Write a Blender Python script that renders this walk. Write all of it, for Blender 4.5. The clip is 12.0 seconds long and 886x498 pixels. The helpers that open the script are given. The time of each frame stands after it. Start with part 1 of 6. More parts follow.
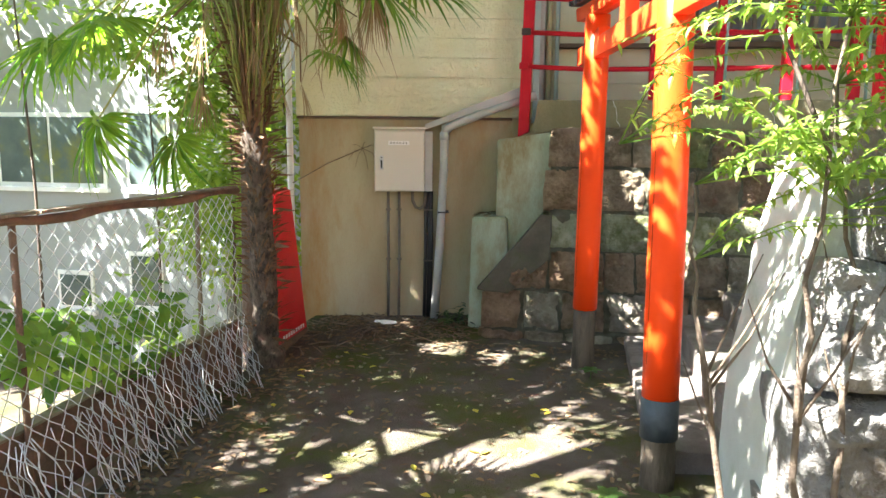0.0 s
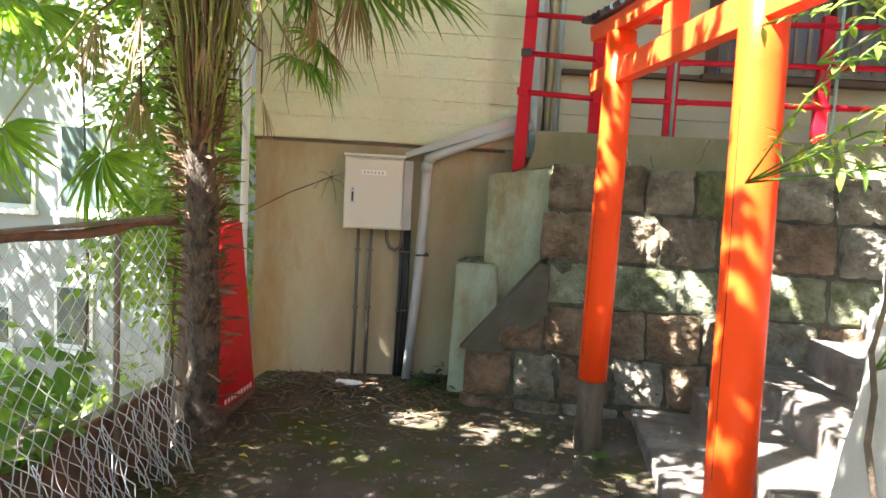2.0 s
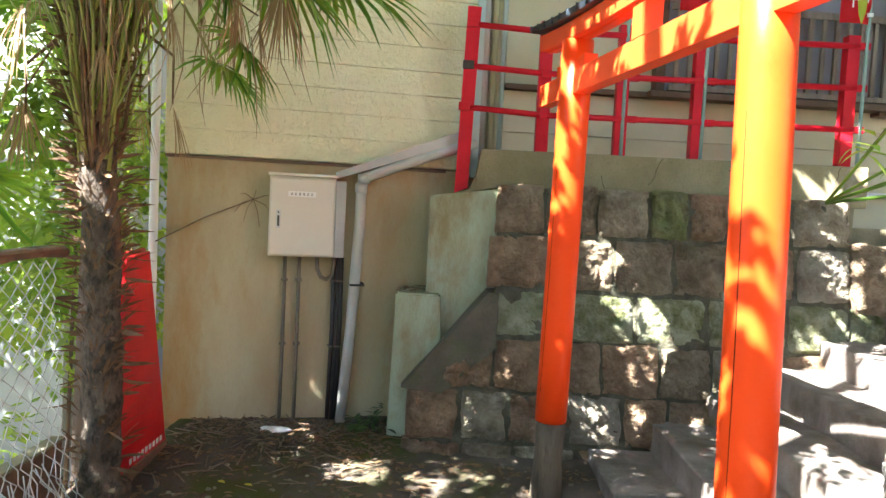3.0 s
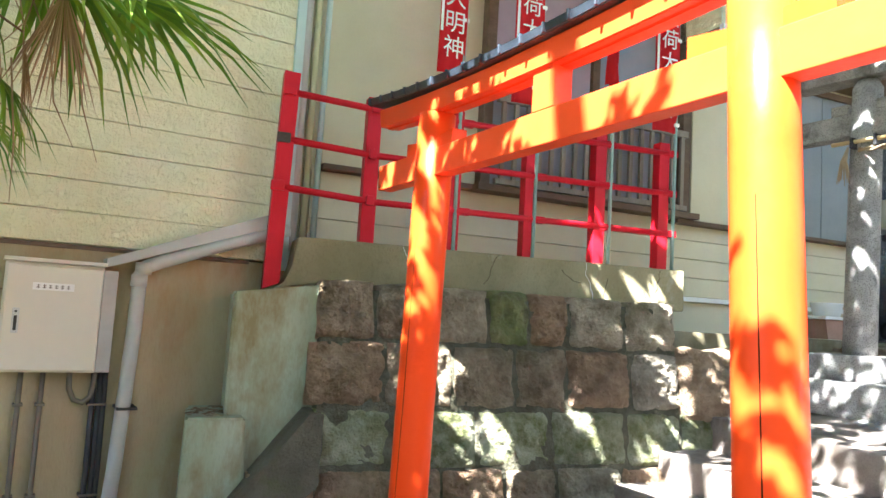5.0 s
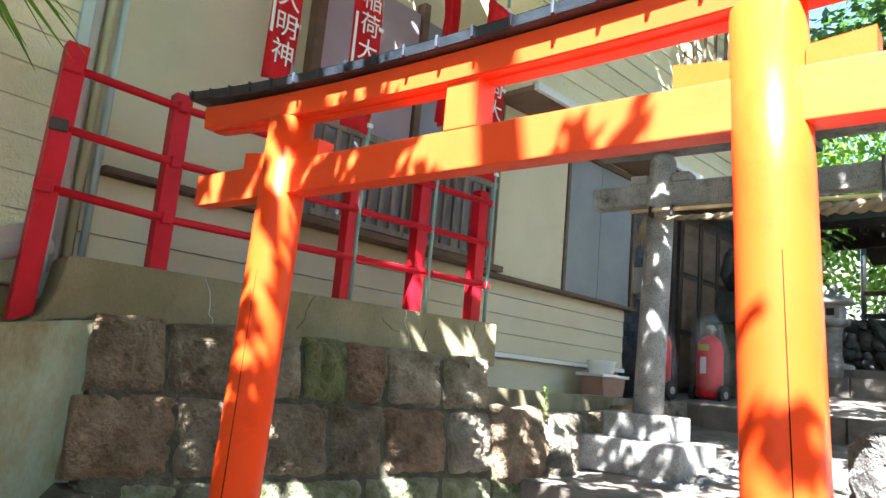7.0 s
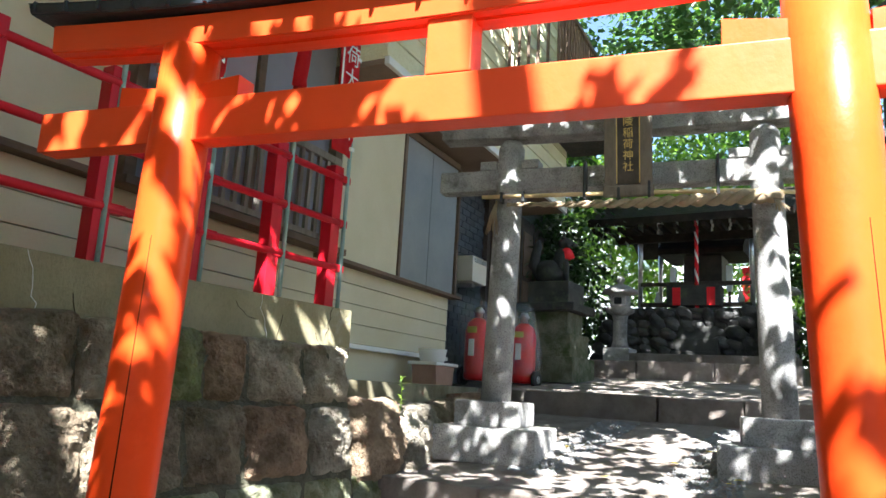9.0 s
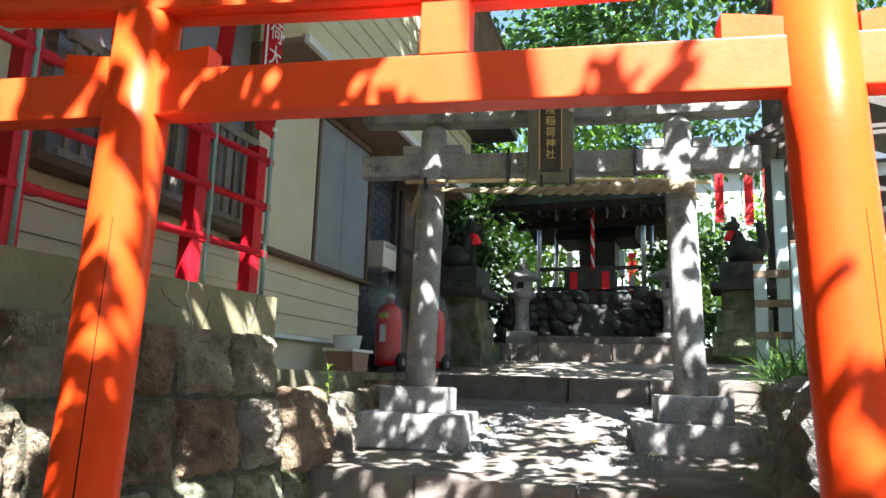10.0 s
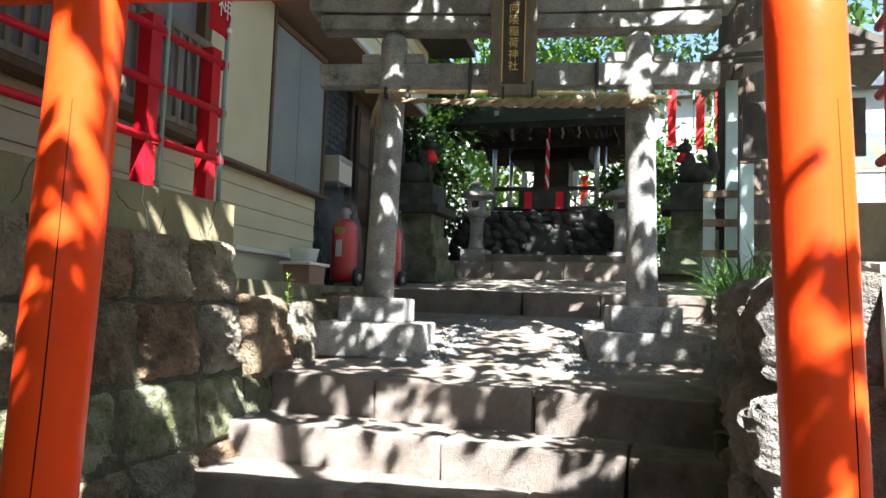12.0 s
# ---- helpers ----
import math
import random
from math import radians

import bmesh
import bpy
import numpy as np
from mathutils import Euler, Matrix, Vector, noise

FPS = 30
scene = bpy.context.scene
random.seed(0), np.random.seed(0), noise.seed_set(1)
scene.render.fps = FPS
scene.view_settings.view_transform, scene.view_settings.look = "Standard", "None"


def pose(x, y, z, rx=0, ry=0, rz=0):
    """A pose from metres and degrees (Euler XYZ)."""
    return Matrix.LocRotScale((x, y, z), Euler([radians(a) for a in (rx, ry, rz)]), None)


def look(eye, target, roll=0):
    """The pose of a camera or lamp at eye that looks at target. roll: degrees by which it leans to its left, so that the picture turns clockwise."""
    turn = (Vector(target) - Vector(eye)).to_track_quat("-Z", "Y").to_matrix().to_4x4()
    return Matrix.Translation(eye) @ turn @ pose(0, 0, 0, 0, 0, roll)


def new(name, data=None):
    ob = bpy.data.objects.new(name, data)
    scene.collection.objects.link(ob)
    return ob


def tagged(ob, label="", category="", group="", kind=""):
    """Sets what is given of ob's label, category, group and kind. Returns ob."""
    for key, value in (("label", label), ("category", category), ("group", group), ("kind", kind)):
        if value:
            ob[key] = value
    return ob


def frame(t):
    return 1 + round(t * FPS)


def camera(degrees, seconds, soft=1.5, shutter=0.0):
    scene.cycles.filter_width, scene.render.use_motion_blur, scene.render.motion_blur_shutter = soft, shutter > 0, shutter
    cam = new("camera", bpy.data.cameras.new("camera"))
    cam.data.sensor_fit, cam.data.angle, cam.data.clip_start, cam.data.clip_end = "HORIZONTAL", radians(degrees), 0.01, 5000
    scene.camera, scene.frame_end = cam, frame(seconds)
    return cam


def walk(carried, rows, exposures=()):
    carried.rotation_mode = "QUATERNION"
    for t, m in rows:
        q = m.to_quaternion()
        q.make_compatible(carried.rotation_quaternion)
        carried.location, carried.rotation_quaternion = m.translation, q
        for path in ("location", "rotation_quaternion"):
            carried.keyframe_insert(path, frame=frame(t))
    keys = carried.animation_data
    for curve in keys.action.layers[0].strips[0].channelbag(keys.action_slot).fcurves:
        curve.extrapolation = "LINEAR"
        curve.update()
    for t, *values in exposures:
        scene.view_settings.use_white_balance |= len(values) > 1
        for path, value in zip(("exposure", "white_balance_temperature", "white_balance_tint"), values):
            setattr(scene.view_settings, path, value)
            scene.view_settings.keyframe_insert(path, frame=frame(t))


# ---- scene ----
cam = camera(63.0, 12.0)
PATH = [
    (0, (1.167, 0.225, 1.627), (0.807, 2.17, 1.329), 0.5),
    (0.5, (1.133, 0.412, 1.64), (0.768, 2.358, 1.352), 1.7),
    (1, (1.029, 0.627, 1.612), (0.66, 2.575, 1.348), 1.8),
    (1.5, (0.918, 0.831, 1.611), (0.617, 2.792, 1.352), 1.6),
    (2, (0.846, 1.075, 1.598), (0.599, 3.05, 1.399), 3.1),
    (2.5, (0.739, 1.306, 1.583), (0.611, 3.297, 1.452), 2.7),
    (3, (0.682, 1.52, 1.587), (0.648, 3.515, 1.461), 2.9),
    (3.2, (0.671, 1.623, 1.59), (0.675, 3.62, 1.487), 3.3),
    (4.8, (0.356, 2.239, 1.563), (0.883, 4.164, 1.696), 4.2),
    (5, (0.296, 2.324, 1.577), (0.939, 4.209, 1.758), 3.4),
    (5.5, (0.204, 2.54, 1.555), (1.087, 4.317, 1.81), 3.2),
    (6, (0.134, 2.691, 1.549), (1.169, 4.381, 1.818), 3.3),
    (6.5, (0.132, 2.837, 1.573), (1.294, 4.43, 1.905), 3.9),
    (7, (0.096, 3.005, 1.589), (1.353, 4.521, 1.94), 5.2),
    (7.2, (0.072, 3.093, 1.566), (1.389, 4.552, 1.936), 4.9),
    (8.8, (-0.025, 3.592, 1.536), (1.606, 4.685, 1.915), 3.4),
    (9, (-0.029, 3.649, 1.541), (1.646, 4.675, 1.918), 3.3),
    (9.5, (-0.073, 3.812, 1.547), (1.683, 4.692, 1.922), 1.7),
    (10, (-0.115, 3.909, 1.539), (1.71, 4.649, 1.889), 1.8),
    (10.5, (-0.128, 3.946, 1.517), (1.729, 4.625, 1.814), 1.7),
    (11, (-0.145, 3.954, 1.489), (1.731, 4.595, 1.753), 1.9),
    (11.5, (-0.136, 3.956, 1.476), (1.757, 4.573, 1.667), 2.1),
    (12, (-0.122, 3.967, 1.456), (1.776, 4.581, 1.604), 2.0),
]
walk(cam, [(t, look(eye, target, roll)) for t, eye, target, roll in PATH],
     exposures=[(0, 3.85, 6300, 10), (3, 3.95, 6200, 10), (5, 4.05, 6000, 10), (7, 3.6, 5950, 10), (9.5, 3.05, 6000, 10), (12, 2.85, 6150, 10)])

# ---- world, sun, exposure ----
SUN_FROM = Vector((-0.70, -0.50, 1.05)).normalized()
world = bpy.data.worlds.new("sky")
world.use_nodes = True
scene.world = world
wn = world.node_tree.nodes
sky = wn.new("ShaderNodeTexSky")
sky.sky_type = "NISHITA"
sky.sun_disc = False
sky.sun_elevation = math.asin(SUN_FROM.z)
sky.sun_rotation = math.atan2(SUN_FROM.x, SUN_FROM.y)
wn["Background"].inputs["Strength"].default_value = 0.05
world.node_tree.links.new(sky.outputs["Color"], wn["Background"].inputs["Color"])
sun = new("sun", bpy.data.lights.new("sun", "SUN"))
sun.data.energy = 5.0
sun.data.angle = radians(0.4)
sun.data.color = (1.0, 0.965, 0.905)
sun.matrix_world = look(SUN_FROM * 30, (0, 0, 0))


# ---- materials ----
def surface(name, c1, c2, rough=0.8, scale=6.0, fine=60.0, bump=0.3, c3=None, spots=0.45, spot_scale=2.5, metal=0.0,
            vary=0.0, fine_amount=0.35, stretch=(1, 1, 1), coat=0.0, palette=(), depth=0.02, gloss=0.5):
    """Two colours mixed by coarse and fine noise, stains of a third colour, and relief."""
    m = bpy.data.materials.new(name)
    m.use_nodes = True
    n, l = m.node_tree.nodes, m.node_tree.links
    p = n["Principled BSDF"]
    geo = n.new("ShaderNodeNewGeometry")
    mp = n.new("ShaderNodeMapping")
    mp.inputs["Scale"].default_value = stretch
    l.new(geo.outputs["Position"], mp.inputs["Vector"])

    def noise_at(s, detail=6.0, r=0.6):
        t = n.new("ShaderNodeTexNoise")
        t.inputs["Scale"].default_value, t.inputs["Detail"].default_value, t.inputs["Roughness"].default_value = s, detail, r
        l.new(mp.outputs["Vector"], t.inputs["Vector"])
        return t.outputs["Fac"]

    def mix(fac, a, b):
        x = n.new("ShaderNodeMix")
        x.data_type = "RGBA"
        for sock, v in ((x.inputs["Factor"], fac), (x.inputs["A"], a), (x.inputs["B"], b)):
            if isinstance(v, (tuple, float, int)):
                sock.default_value = (*v, 1) if isinstance(v, tuple) else v
            else:
                l.new(v, sock)
        return x.outputs["Result"]

    def ramp(v, lo, hi):
        r = n.new("ShaderNodeMapRange")
        r.inputs["From Min"].default_value, r.inputs["From Max"].default_value = lo, hi
        l.new(v, r.inputs["Value"])
        return r.outputs["Result"]

    coarse, small = noise_at(scale), noise_at(fine, 4.0, 0.7)
    col = mix(ramp(coarse, 0.35, 0.65), c1, c2)
    dark = mix(1.0, c1, tuple(v * 0.55 for v in c1))
    col = mix(ramp(small, 0.5, 0.5 + 0.3 / max(fine_amount, 0.01)), col, dark)
    if c3:
        col = mix(ramp(noise_at(spot_scale, 8.0, 0.7), 1 - spots - 0.06, 1 - spots + 0.1), col, c3)
    info = n.new("ShaderNodeObjectInfo")
    if palette:
        # each piece takes one tint of the palette
        tint = n.new("ShaderNodeValToRGB")
        tint.color_ramp.interpolation = "CONSTANT"
        for i, c in enumerate(palette):
            e = tint.color_ramp.elements[i] if i < 2 else tint.color_ramp.elements.new(i / len(palette))
            e.position, e.color = i / len(palette), (*c, 1)
        l.new(info.outputs["Random"], tint.inputs["Fac"])
        x = n.new("ShaderNodeMix")
        x.data_type, x.blend_type = "RGBA", "MULTIPLY"
        x.inputs["Factor"].default_value = 1.0
        l.new(col, x.inputs["A"])
        l.new(tint.outputs["Color"], x.inputs["B"])
        col = x.outputs["Result"]
    if vary:
        hs = n.new("ShaderNodeHueSaturation")
        l.new(col, hs.inputs["Color"])
        r = n.new("ShaderNodeMapRange")
        r.inputs["To Min"].default_value, r.inputs["To Max"].default_value = 1 - vary, 1 + vary
        l.new(info.outputs["Random"], r.inputs["Value"])
        l.new(r.outputs["Result"], hs.inputs["Value"])
        col = hs.outputs["Color"]
    p.inputs["Specular IOR Level"].default_value = gloss
    l.new(col, p.inputs["Base Color"])
    p.inputs["Metallic"].default_value = metal
    rr = n.new("ShaderNodeMapRange")
    rr.inputs["To Min"].default_value, rr.inputs["To Max"].default_value = max(rough - 0.12, 0.03), min(rough + 0.12, 1)
    l.new(small, rr.inputs["Value"])
    l.new(rr.outputs["Result"], p.inputs["Roughness"])
    p.inputs["Coat Weight"].default_value = coat
    if bump:
        add = n.new("ShaderNodeMath")
        add.operation = "ADD"
        l.new(coarse, add.inputs[0])
        l.new(small, add.inputs[1])
        b = n.new("ShaderNodeBump")
        b.inputs["Strength"].default_value = bump
        b.inputs["Distance"].default_value = depth
        l.new(add.outputs[0], b.inputs["Height"])
        l.new(b.outputs["Normal"], p.inputs["Normal"])
    return m


def leaf_mat(name, c1, c2, rough=0.45, through_light=0.4):
    """Leaf: gloss with light passing through, colour different for each leaf."""
    m = bpy.data.materials.new(name)
    m.use_nodes = True
    n, l = m.node_tree.nodes, m.node_tree.links
    p = n["Principled BSDF"]
    geo = n.new("ShaderNodeNewGeometry")
    x = n.new("ShaderNodeMix")
    x.data_type = "RGBA"
    x.inputs["A"].default_value, x.inputs["B"].default_value = (*c1, 1), (*c2, 1)
    l.new(geo.outputs["Random Per Island"], x.inputs["Factor"])
    l.new(x.outputs["Result"], p.inputs["Base Color"])
    p.inputs["Roughness"].default_value = rough
    tr = n.new("ShaderNodeBsdfTranslucent")
    bright = n.new("ShaderNodeHueSaturation")
    bright.inputs["Value"].default_value, bright.inputs["Saturation"].default_value = 2.2, 1.1
    l.new(x.outputs["Result"], bright.inputs["Color"])
    l.new(bright.outputs["Color"], tr.inputs["Color"])
    ms = n.new("ShaderNodeMixShader")
    ms.inputs["Fac"].default_value = through_light
    l.new(p.outputs["BSDF"], ms.inputs[1])
    l.new(tr.outputs["BSDF"], ms.inputs[2])
    l.new(ms.outputs["Shader"], n["Material Output"].inputs["Surface"])
    return m


M = {}
M["dirt"] = surface("dirt", (0.085, 0.066, 0.052), (0.15, 0.122, 0.10), 0.97, 2.4, 75, 0.9, (0.08, 0.088, 0.022), 0.48, 1.3, gloss=0.2)
M["stucco"] = surface("stucco", (0.35, 0.265, 0.145), (0.44, 0.385, 0.25), 0.85, 2.0, 90, 0.2, (0.34, 0.19, 0.06), 0.43, 1.3, fine_amount=0.22, stretch=(1, 1, 0.32))
M["siding"] = surface("siding", (0.80, 0.755, 0.50), (0.85, 0.81, 0.57), 0.6, 3.0, 28, 0.9, fine_amount=0.05, depth=0.03)
M["facade"] = surface("facade", (0.60, 0.545, 0.37), (0.66, 0.61, 0.45), 0.7, 1.5, 60, 0.1, (0.58, 0.53, 0.41), 0.35, 1.0, fine_amount=0.1)
M["concrete"] = surface("concrete", (0.20, 0.175, 0.11), (0.29, 0.265, 0.18), 0.9, 2.2, 80, 0.3, (0.13, 0.11, 0.055), 0.47, 1.8, stretch=(1, 1, 0.6))
M["pale_concrete"] = surface("pale_concrete", (0.42, 0.42, 0.36), (0.50, 0.52, 0.46), 0.9, 2.0, 70, 0.2, (0.28, 0.30, 0.20), 0.38, 2.2, fine_amount=0.2)
M["mossy_concrete"] = surface("mossy_concrete", (0.30, 0.33, 0.215), (0.37, 0.43, 0.32), 0.9, 2.6, 70, 0.25, (0.22, 0.18, 0.085), 0.46, 2.4, fine_amount=0.3, stretch=(1, 1, 0.4))
M["gravel"] = surface("gravel", (0.15, 0.15, 0.15), (0.26, 0.255, 0.25), 0.85, 30, 90, 0.3)
M["rough_stone"] = surface("rough_stone", (0.29, 0.24, 0.19), (0.57, 0.515, 0.435), 0.95, 6.5, 38, 1.0, (0.17, 0.15, 0.09), 0.42, 3.2, depth=0.09, gloss=0.25, palette=((0.74, 0.58, 0.46), (1.0, 0.97, 0.86), (0.84, 0.84, 0.80), (0.90, 0.70, 0.54), (0.74, 0.67, 0.56), (0.92, 0.94, 0.84), (0.82, 0.68, 0.55)))
M["mossy_stone"] = surface("mossy_stone", (0.26, 0.27, 0.145), (0.46, 0.465, 0.33), 0.95, 8, 45, 1.0, (0.15, 0.165, 0.055), 0.46, 6.5, vary=0.2, depth=0.07)
M["green_stone"] = surface("green_stone", (0.15, 0.19, 0.055), (0.26, 0.26, 0.12), 0.95, 6, 45, 1.0, (0.13, 0.12, 0.07), 0.45, 4, depth=0.05)
M["step_stone"] = surface("step_stone", (0.20, 0.165, 0.14), (0.30, 0.265, 0.235), 0.94, 5.0, 150, 0.9, (0.13, 0.105, 0.08), 0.42, 2.4, vary=0.2, depth=0.014, gloss=0.2, fine_amount=0.8)
M["granite"] = surface("granite", (0.31, 0.30, 0.285), (0.54, 0.525, 0.50), 0.9, 5, 130, 0.9, (0.16, 0.15, 0.135), 0.42, 6, fine_amount=2.2, gloss=0.3)
M["dark_stone"] = surface("dark_stone", (0.032, 0.032, 0.03), (0.062, 0.062, 0.056), 0.85, 5, 60, 0.5, (0.10, 0.12, 0.07), 0.4, 4, vary=0.2)
M["boulder"] = surface("boulder", (0.03, 0.029, 0.028), (0.075, 0.072, 0.068), 0.6, 7, 60, 0.5, vary=0.35)
M["green_plinth"] = surface("green_plinth", (0.11, 0.12, 0.065), (0.27, 0.275, 0.20), 0.95, 6, 60, 1.0, (0.07, 0.105, 0.035), 0.46, 4, vary=0.2, depth=0.03)
M["vermilion"] = surface("vermilion", (0.87, 0.062, 0.008), (0.92, 0.074, 0.010), 0.36, 2.0, 30, 0.05, (0.81, 0.052, 0.006), 0.35, 3, fine_amount=0.03, coat=0.05, gloss=0.15)
M["vermilion_face"] = surface("vermilion_face", (0.87, 0.072, 0.014), (0.92, 0.086, 0.018), 0.40, 2.0, 30, 0.05, (0.82, 0.060, 0.011), 0.3, 3, fine_amount=0.03, coat=0.06, gloss=0.2)
M["black_tile"] = surface("black_tile", (0.020, 0.028, 0.040), (0.038, 0.050, 0.066), 0.5, 8, 60, 0.15)
M["crack_dark"] = surface("crack_dark", (0.012, 0.006, 0.004), (0.02, 0.01, 0.006), 1.0, 8, 60, 0.0, gloss=0.0)
M["old_pvc"] = surface("old_pvc", (0.40, 0.41, 0.24), (0.52, 0.52, 0.34), 0.6, 4, 50, 0.05, (0.30, 0.27, 0.13), 0.4, 5, fine_amount=0.1, stretch=(1, 1, 0.3))
M["coping_concrete"] = surface("coping_concrete", (0.195, 0.165, 0.085), (0.29, 0.255, 0.15), 0.92, 2.6, 80, 0.6, (0.37, 0.37, 0.31), 0.36, 4.5, fine_amount=0.4, stretch=(1, 1, 0.7), depth=0.012)
M["old_wood"] = surface("old_wood", (0.16, 0.115, 0.075), (0.25, 0.19, 0.13), 0.9, 9, 80, 0.6, (0.08, 0.06, 0.04), 0.4, 6, stretch=(1, 1, 0.15))
M["rotten_wood"] = surface("rotten_wood", (0.075, 0.058, 0.038), (0.15, 0.115, 0.08), 0.95, 9, 80, 0.9, (0.035, 0.027, 0.018), 0.45, 8, stretch=(1, 1, 0.18))
M["tape"] = surface("tape", (0.035, 0.045, 0.055), (0.06, 0.075, 0.085), 0.6, 12, 60, 0.2)
M["rail_red"] = surface("rail_red", (0.50, 0.006, 0.016), (0.58, 0.010, 0.024), 0.42, 5, 50, 0.06, (0.30, 0.012, 0.010), 0.3, 6, fine_amount=0.05, gloss=0.22)
M["board_red"] = surface("board_red", (0.60, 0.004, 0.010), (0.68, 0.008, 0.015), 0.4, 5, 50, 0.06, (0.5, 0.01, 0.012), 0.3, 4, fine_amount=0.04)
M["teal_pipe"] = surface("teal_pipe", (0.20, 0.36, 0.34), (0.32, 0.46, 0.43), 0.5, 9, 60, 0.15, (0.22, 0.16, 0.10), 0.35, 9)
M["box_paint"] = surface("box_paint", (0.66, 0.62, 0.53), (0.70, 0.66, 0.57), 0.5, 2, 40, 0.03, fine_amount=0.03)
M["white_paint"] = surface("white_paint", (0.80, 0.80, 0.77), (0.85, 0.85, 0.82), 0.5, 4, 40, 0.05, fine_amount=0.04)
M["grey_pvc"] = surface("grey_pvc", (0.40, 0.41, 0.40), (0.48, 0.48, 0.46), 0.45, 5, 50, 0.04, (0.42, 0.42, 0.38), 0.3, 5, fine_amount=0.06)
M["conduit"] = surface("conduit", (0.12, 0.10, 0.075), (0.17, 0.145, 0.11), 0.6, 8, 60, 0.1)
M["black_rubber"] = surface("black_rubber", (0.018, 0.018, 0.02), (0.03, 0.03, 0.032), 0.6, 8, 60, 0.1)
M["blue_trim"] = surface("blue_trim", (0.42, 0.55, 0.55), (0.50, 0.62, 0.61), 0.6, 3, 40, 0.05, fine_amount=0.05)
M["steel"] = surface("steel", (0.55, 0.56, 0.57), (0.62, 0.63, 0.64), 0.3, 8, 80, 0.03, metal=0.9)
M["galvanised"] = surface("galvanised", (0.46, 0.47, 0.47), (0.60, 0.61, 0.61), 0.45, 9, 80, 0.08, (0.24, 0.17, 0.12), 0.38, 6, metal=0.3)
M["rust"] = surface("rust", (0.13, 0.075, 0.05), (0.22, 0.12, 0.07), 0.9, 7, 60, 0.6, (0.09, 0.055, 0.04), 0.4, 5)
M["brown_wood"] = surface("brown_wood", (0.115, 0.075, 0.05), (0.18, 0.12, 0.08), 0.75, 8, 60, 0.3, stretch=(0.3, 1, 1))
# recess shade below the siding is put into this dark concrete colour
M["plinth_shade"] = surface("plinth_shade", (0.075, 0.068, 0.042), (0.12, 0.105, 0.07), 0.95, 3, 70, 0.3, (0.05, 0.05, 0.03), 0.42, 2.5)
# dark_wood copy, nearly black so the roof reads shaded despite sun dapples
M["shaded_wood"] = surface("shaded_wood", (0.016, 0.012, 0.010), (0.035, 0.026, 0.020), 0.85, 8, 60, 0.3, gloss=0.2)
M["dark_wood"] = surface("dark_wood", (0.035, 0.027, 0.022), (0.07, 0.052, 0.04), 0.65, 8, 60, 0.3)
M["soffit"] = surface("soffit", (0.20, 0.135, 0.095), (0.25, 0.175, 0.125), 0.75, 3, 40, 0.08, fine_amount=0.08)
M["slate_panel"] = surface("slate_panel", (0.20, 0.225, 0.245), (0.25, 0.275, 0.29), 0.6, 2, 40, 0.06, (0.17, 0.19, 0.21), 0.35, 3, fine_amount=0.06)
M["dull_glass"] = surface("dull_glass", (0.20, 0.195, 0.215), (0.27, 0.26, 0.28), 0.35, 1.5, 20, 0.0, (0.15, 0.14, 0.15), 0.35, 1.2, fine_amount=0.03)
M["mauve_panel"] = surface("mauve_panel", (0.34, 0.27, 0.31), (0.40, 0.32, 0.36), 0.6, 2, 40, 0.04, fine_amount=0.06)
M["grey_wood"] = surface("grey_wood", (0.20, 0.165, 0.13), (0.31, 0.27, 0.225), 0.85, 9, 70, 0.3, (0.12, 0.09, 0.065), 0.4, 7, stretch=(1, 1, 0.2))
# olive patches put reflected greenery into the pane colour
M["far_glass"] = surface("far_glass", (0.07, 0.10, 0.10), (0.13, 0.17, 0.15), 0.15, 1.5, 20, 0.0, (0.19, 0.20, 0.05), 0.42, 0.8, fine_amount=0.02)
M["dark_brick"] = surface("dark_brick", (0.035, 0.045, 0.06), (0.06, 0.07, 0.085), 0.35, 9, 60, 0.2, vary=0.3)
M["banner_red"] = surface("banner_red", (0.74, 0.012, 0.022), (0.80, 0.02, 0.03), 0.8, 6, 120, 0.12, fine_amount=0.05)
M["cloth_white"] = surface("cloth_white", (0.82, 0.81, 0.79), (0.86, 0.85, 0.83), 0.85, 6, 120, 0.05, fine_amount=0.04)
M["rope"] = surface("rope", (0.25, 0.185, 0.115), (0.36, 0.28, 0.18), 0.95, 14, 120, 0.5)
M["bamboo"] = surface("bamboo", (0.58, 0.44, 0.22), (0.68, 0.53, 0.30), 0.5, 9, 60, 0.1)
M["gold"] = surface("gold", (0.62, 0.42, 0.12), (0.70, 0.50, 0.18), 0.4, 9, 60, 0.1, metal=0.6)
M["plaque_frame"] = surface("plaque_frame", (0.14, 0.115, 0.085), (0.22, 0.185, 0.145), 0.9, 8, 60, 0.6, stretch=(1, 1, 0.3))
M["extinguisher"] = surface("extinguisher", (0.68, 0.01, 0.015), (0.74, 0.018, 0.02), 0.3, 3, 30, 0.02, fine_amount=0.02)
M["terracotta"] = surface("terracotta", (0.33, 0.19, 0.14), (0.40, 0.24, 0.18), 0.6, 6, 60, 0.05)
M["bark"] = surface("bark", (0.085, 0.06, 0.045), (0.15, 0.11, 0.085), 0.95, 7, 50, 1.0, (0.06, 0.045, 0.03), 0.4, 6, stretch=(1, 1, 0.2))
M["twig_bark"] = surface("twig_bark", (0.085, 0.06, 0.042), (0.16, 0.12, 0.082), 0.9, 20, 80, 0.6, (0.10, 0.075, 0.05), 0.4, 14)
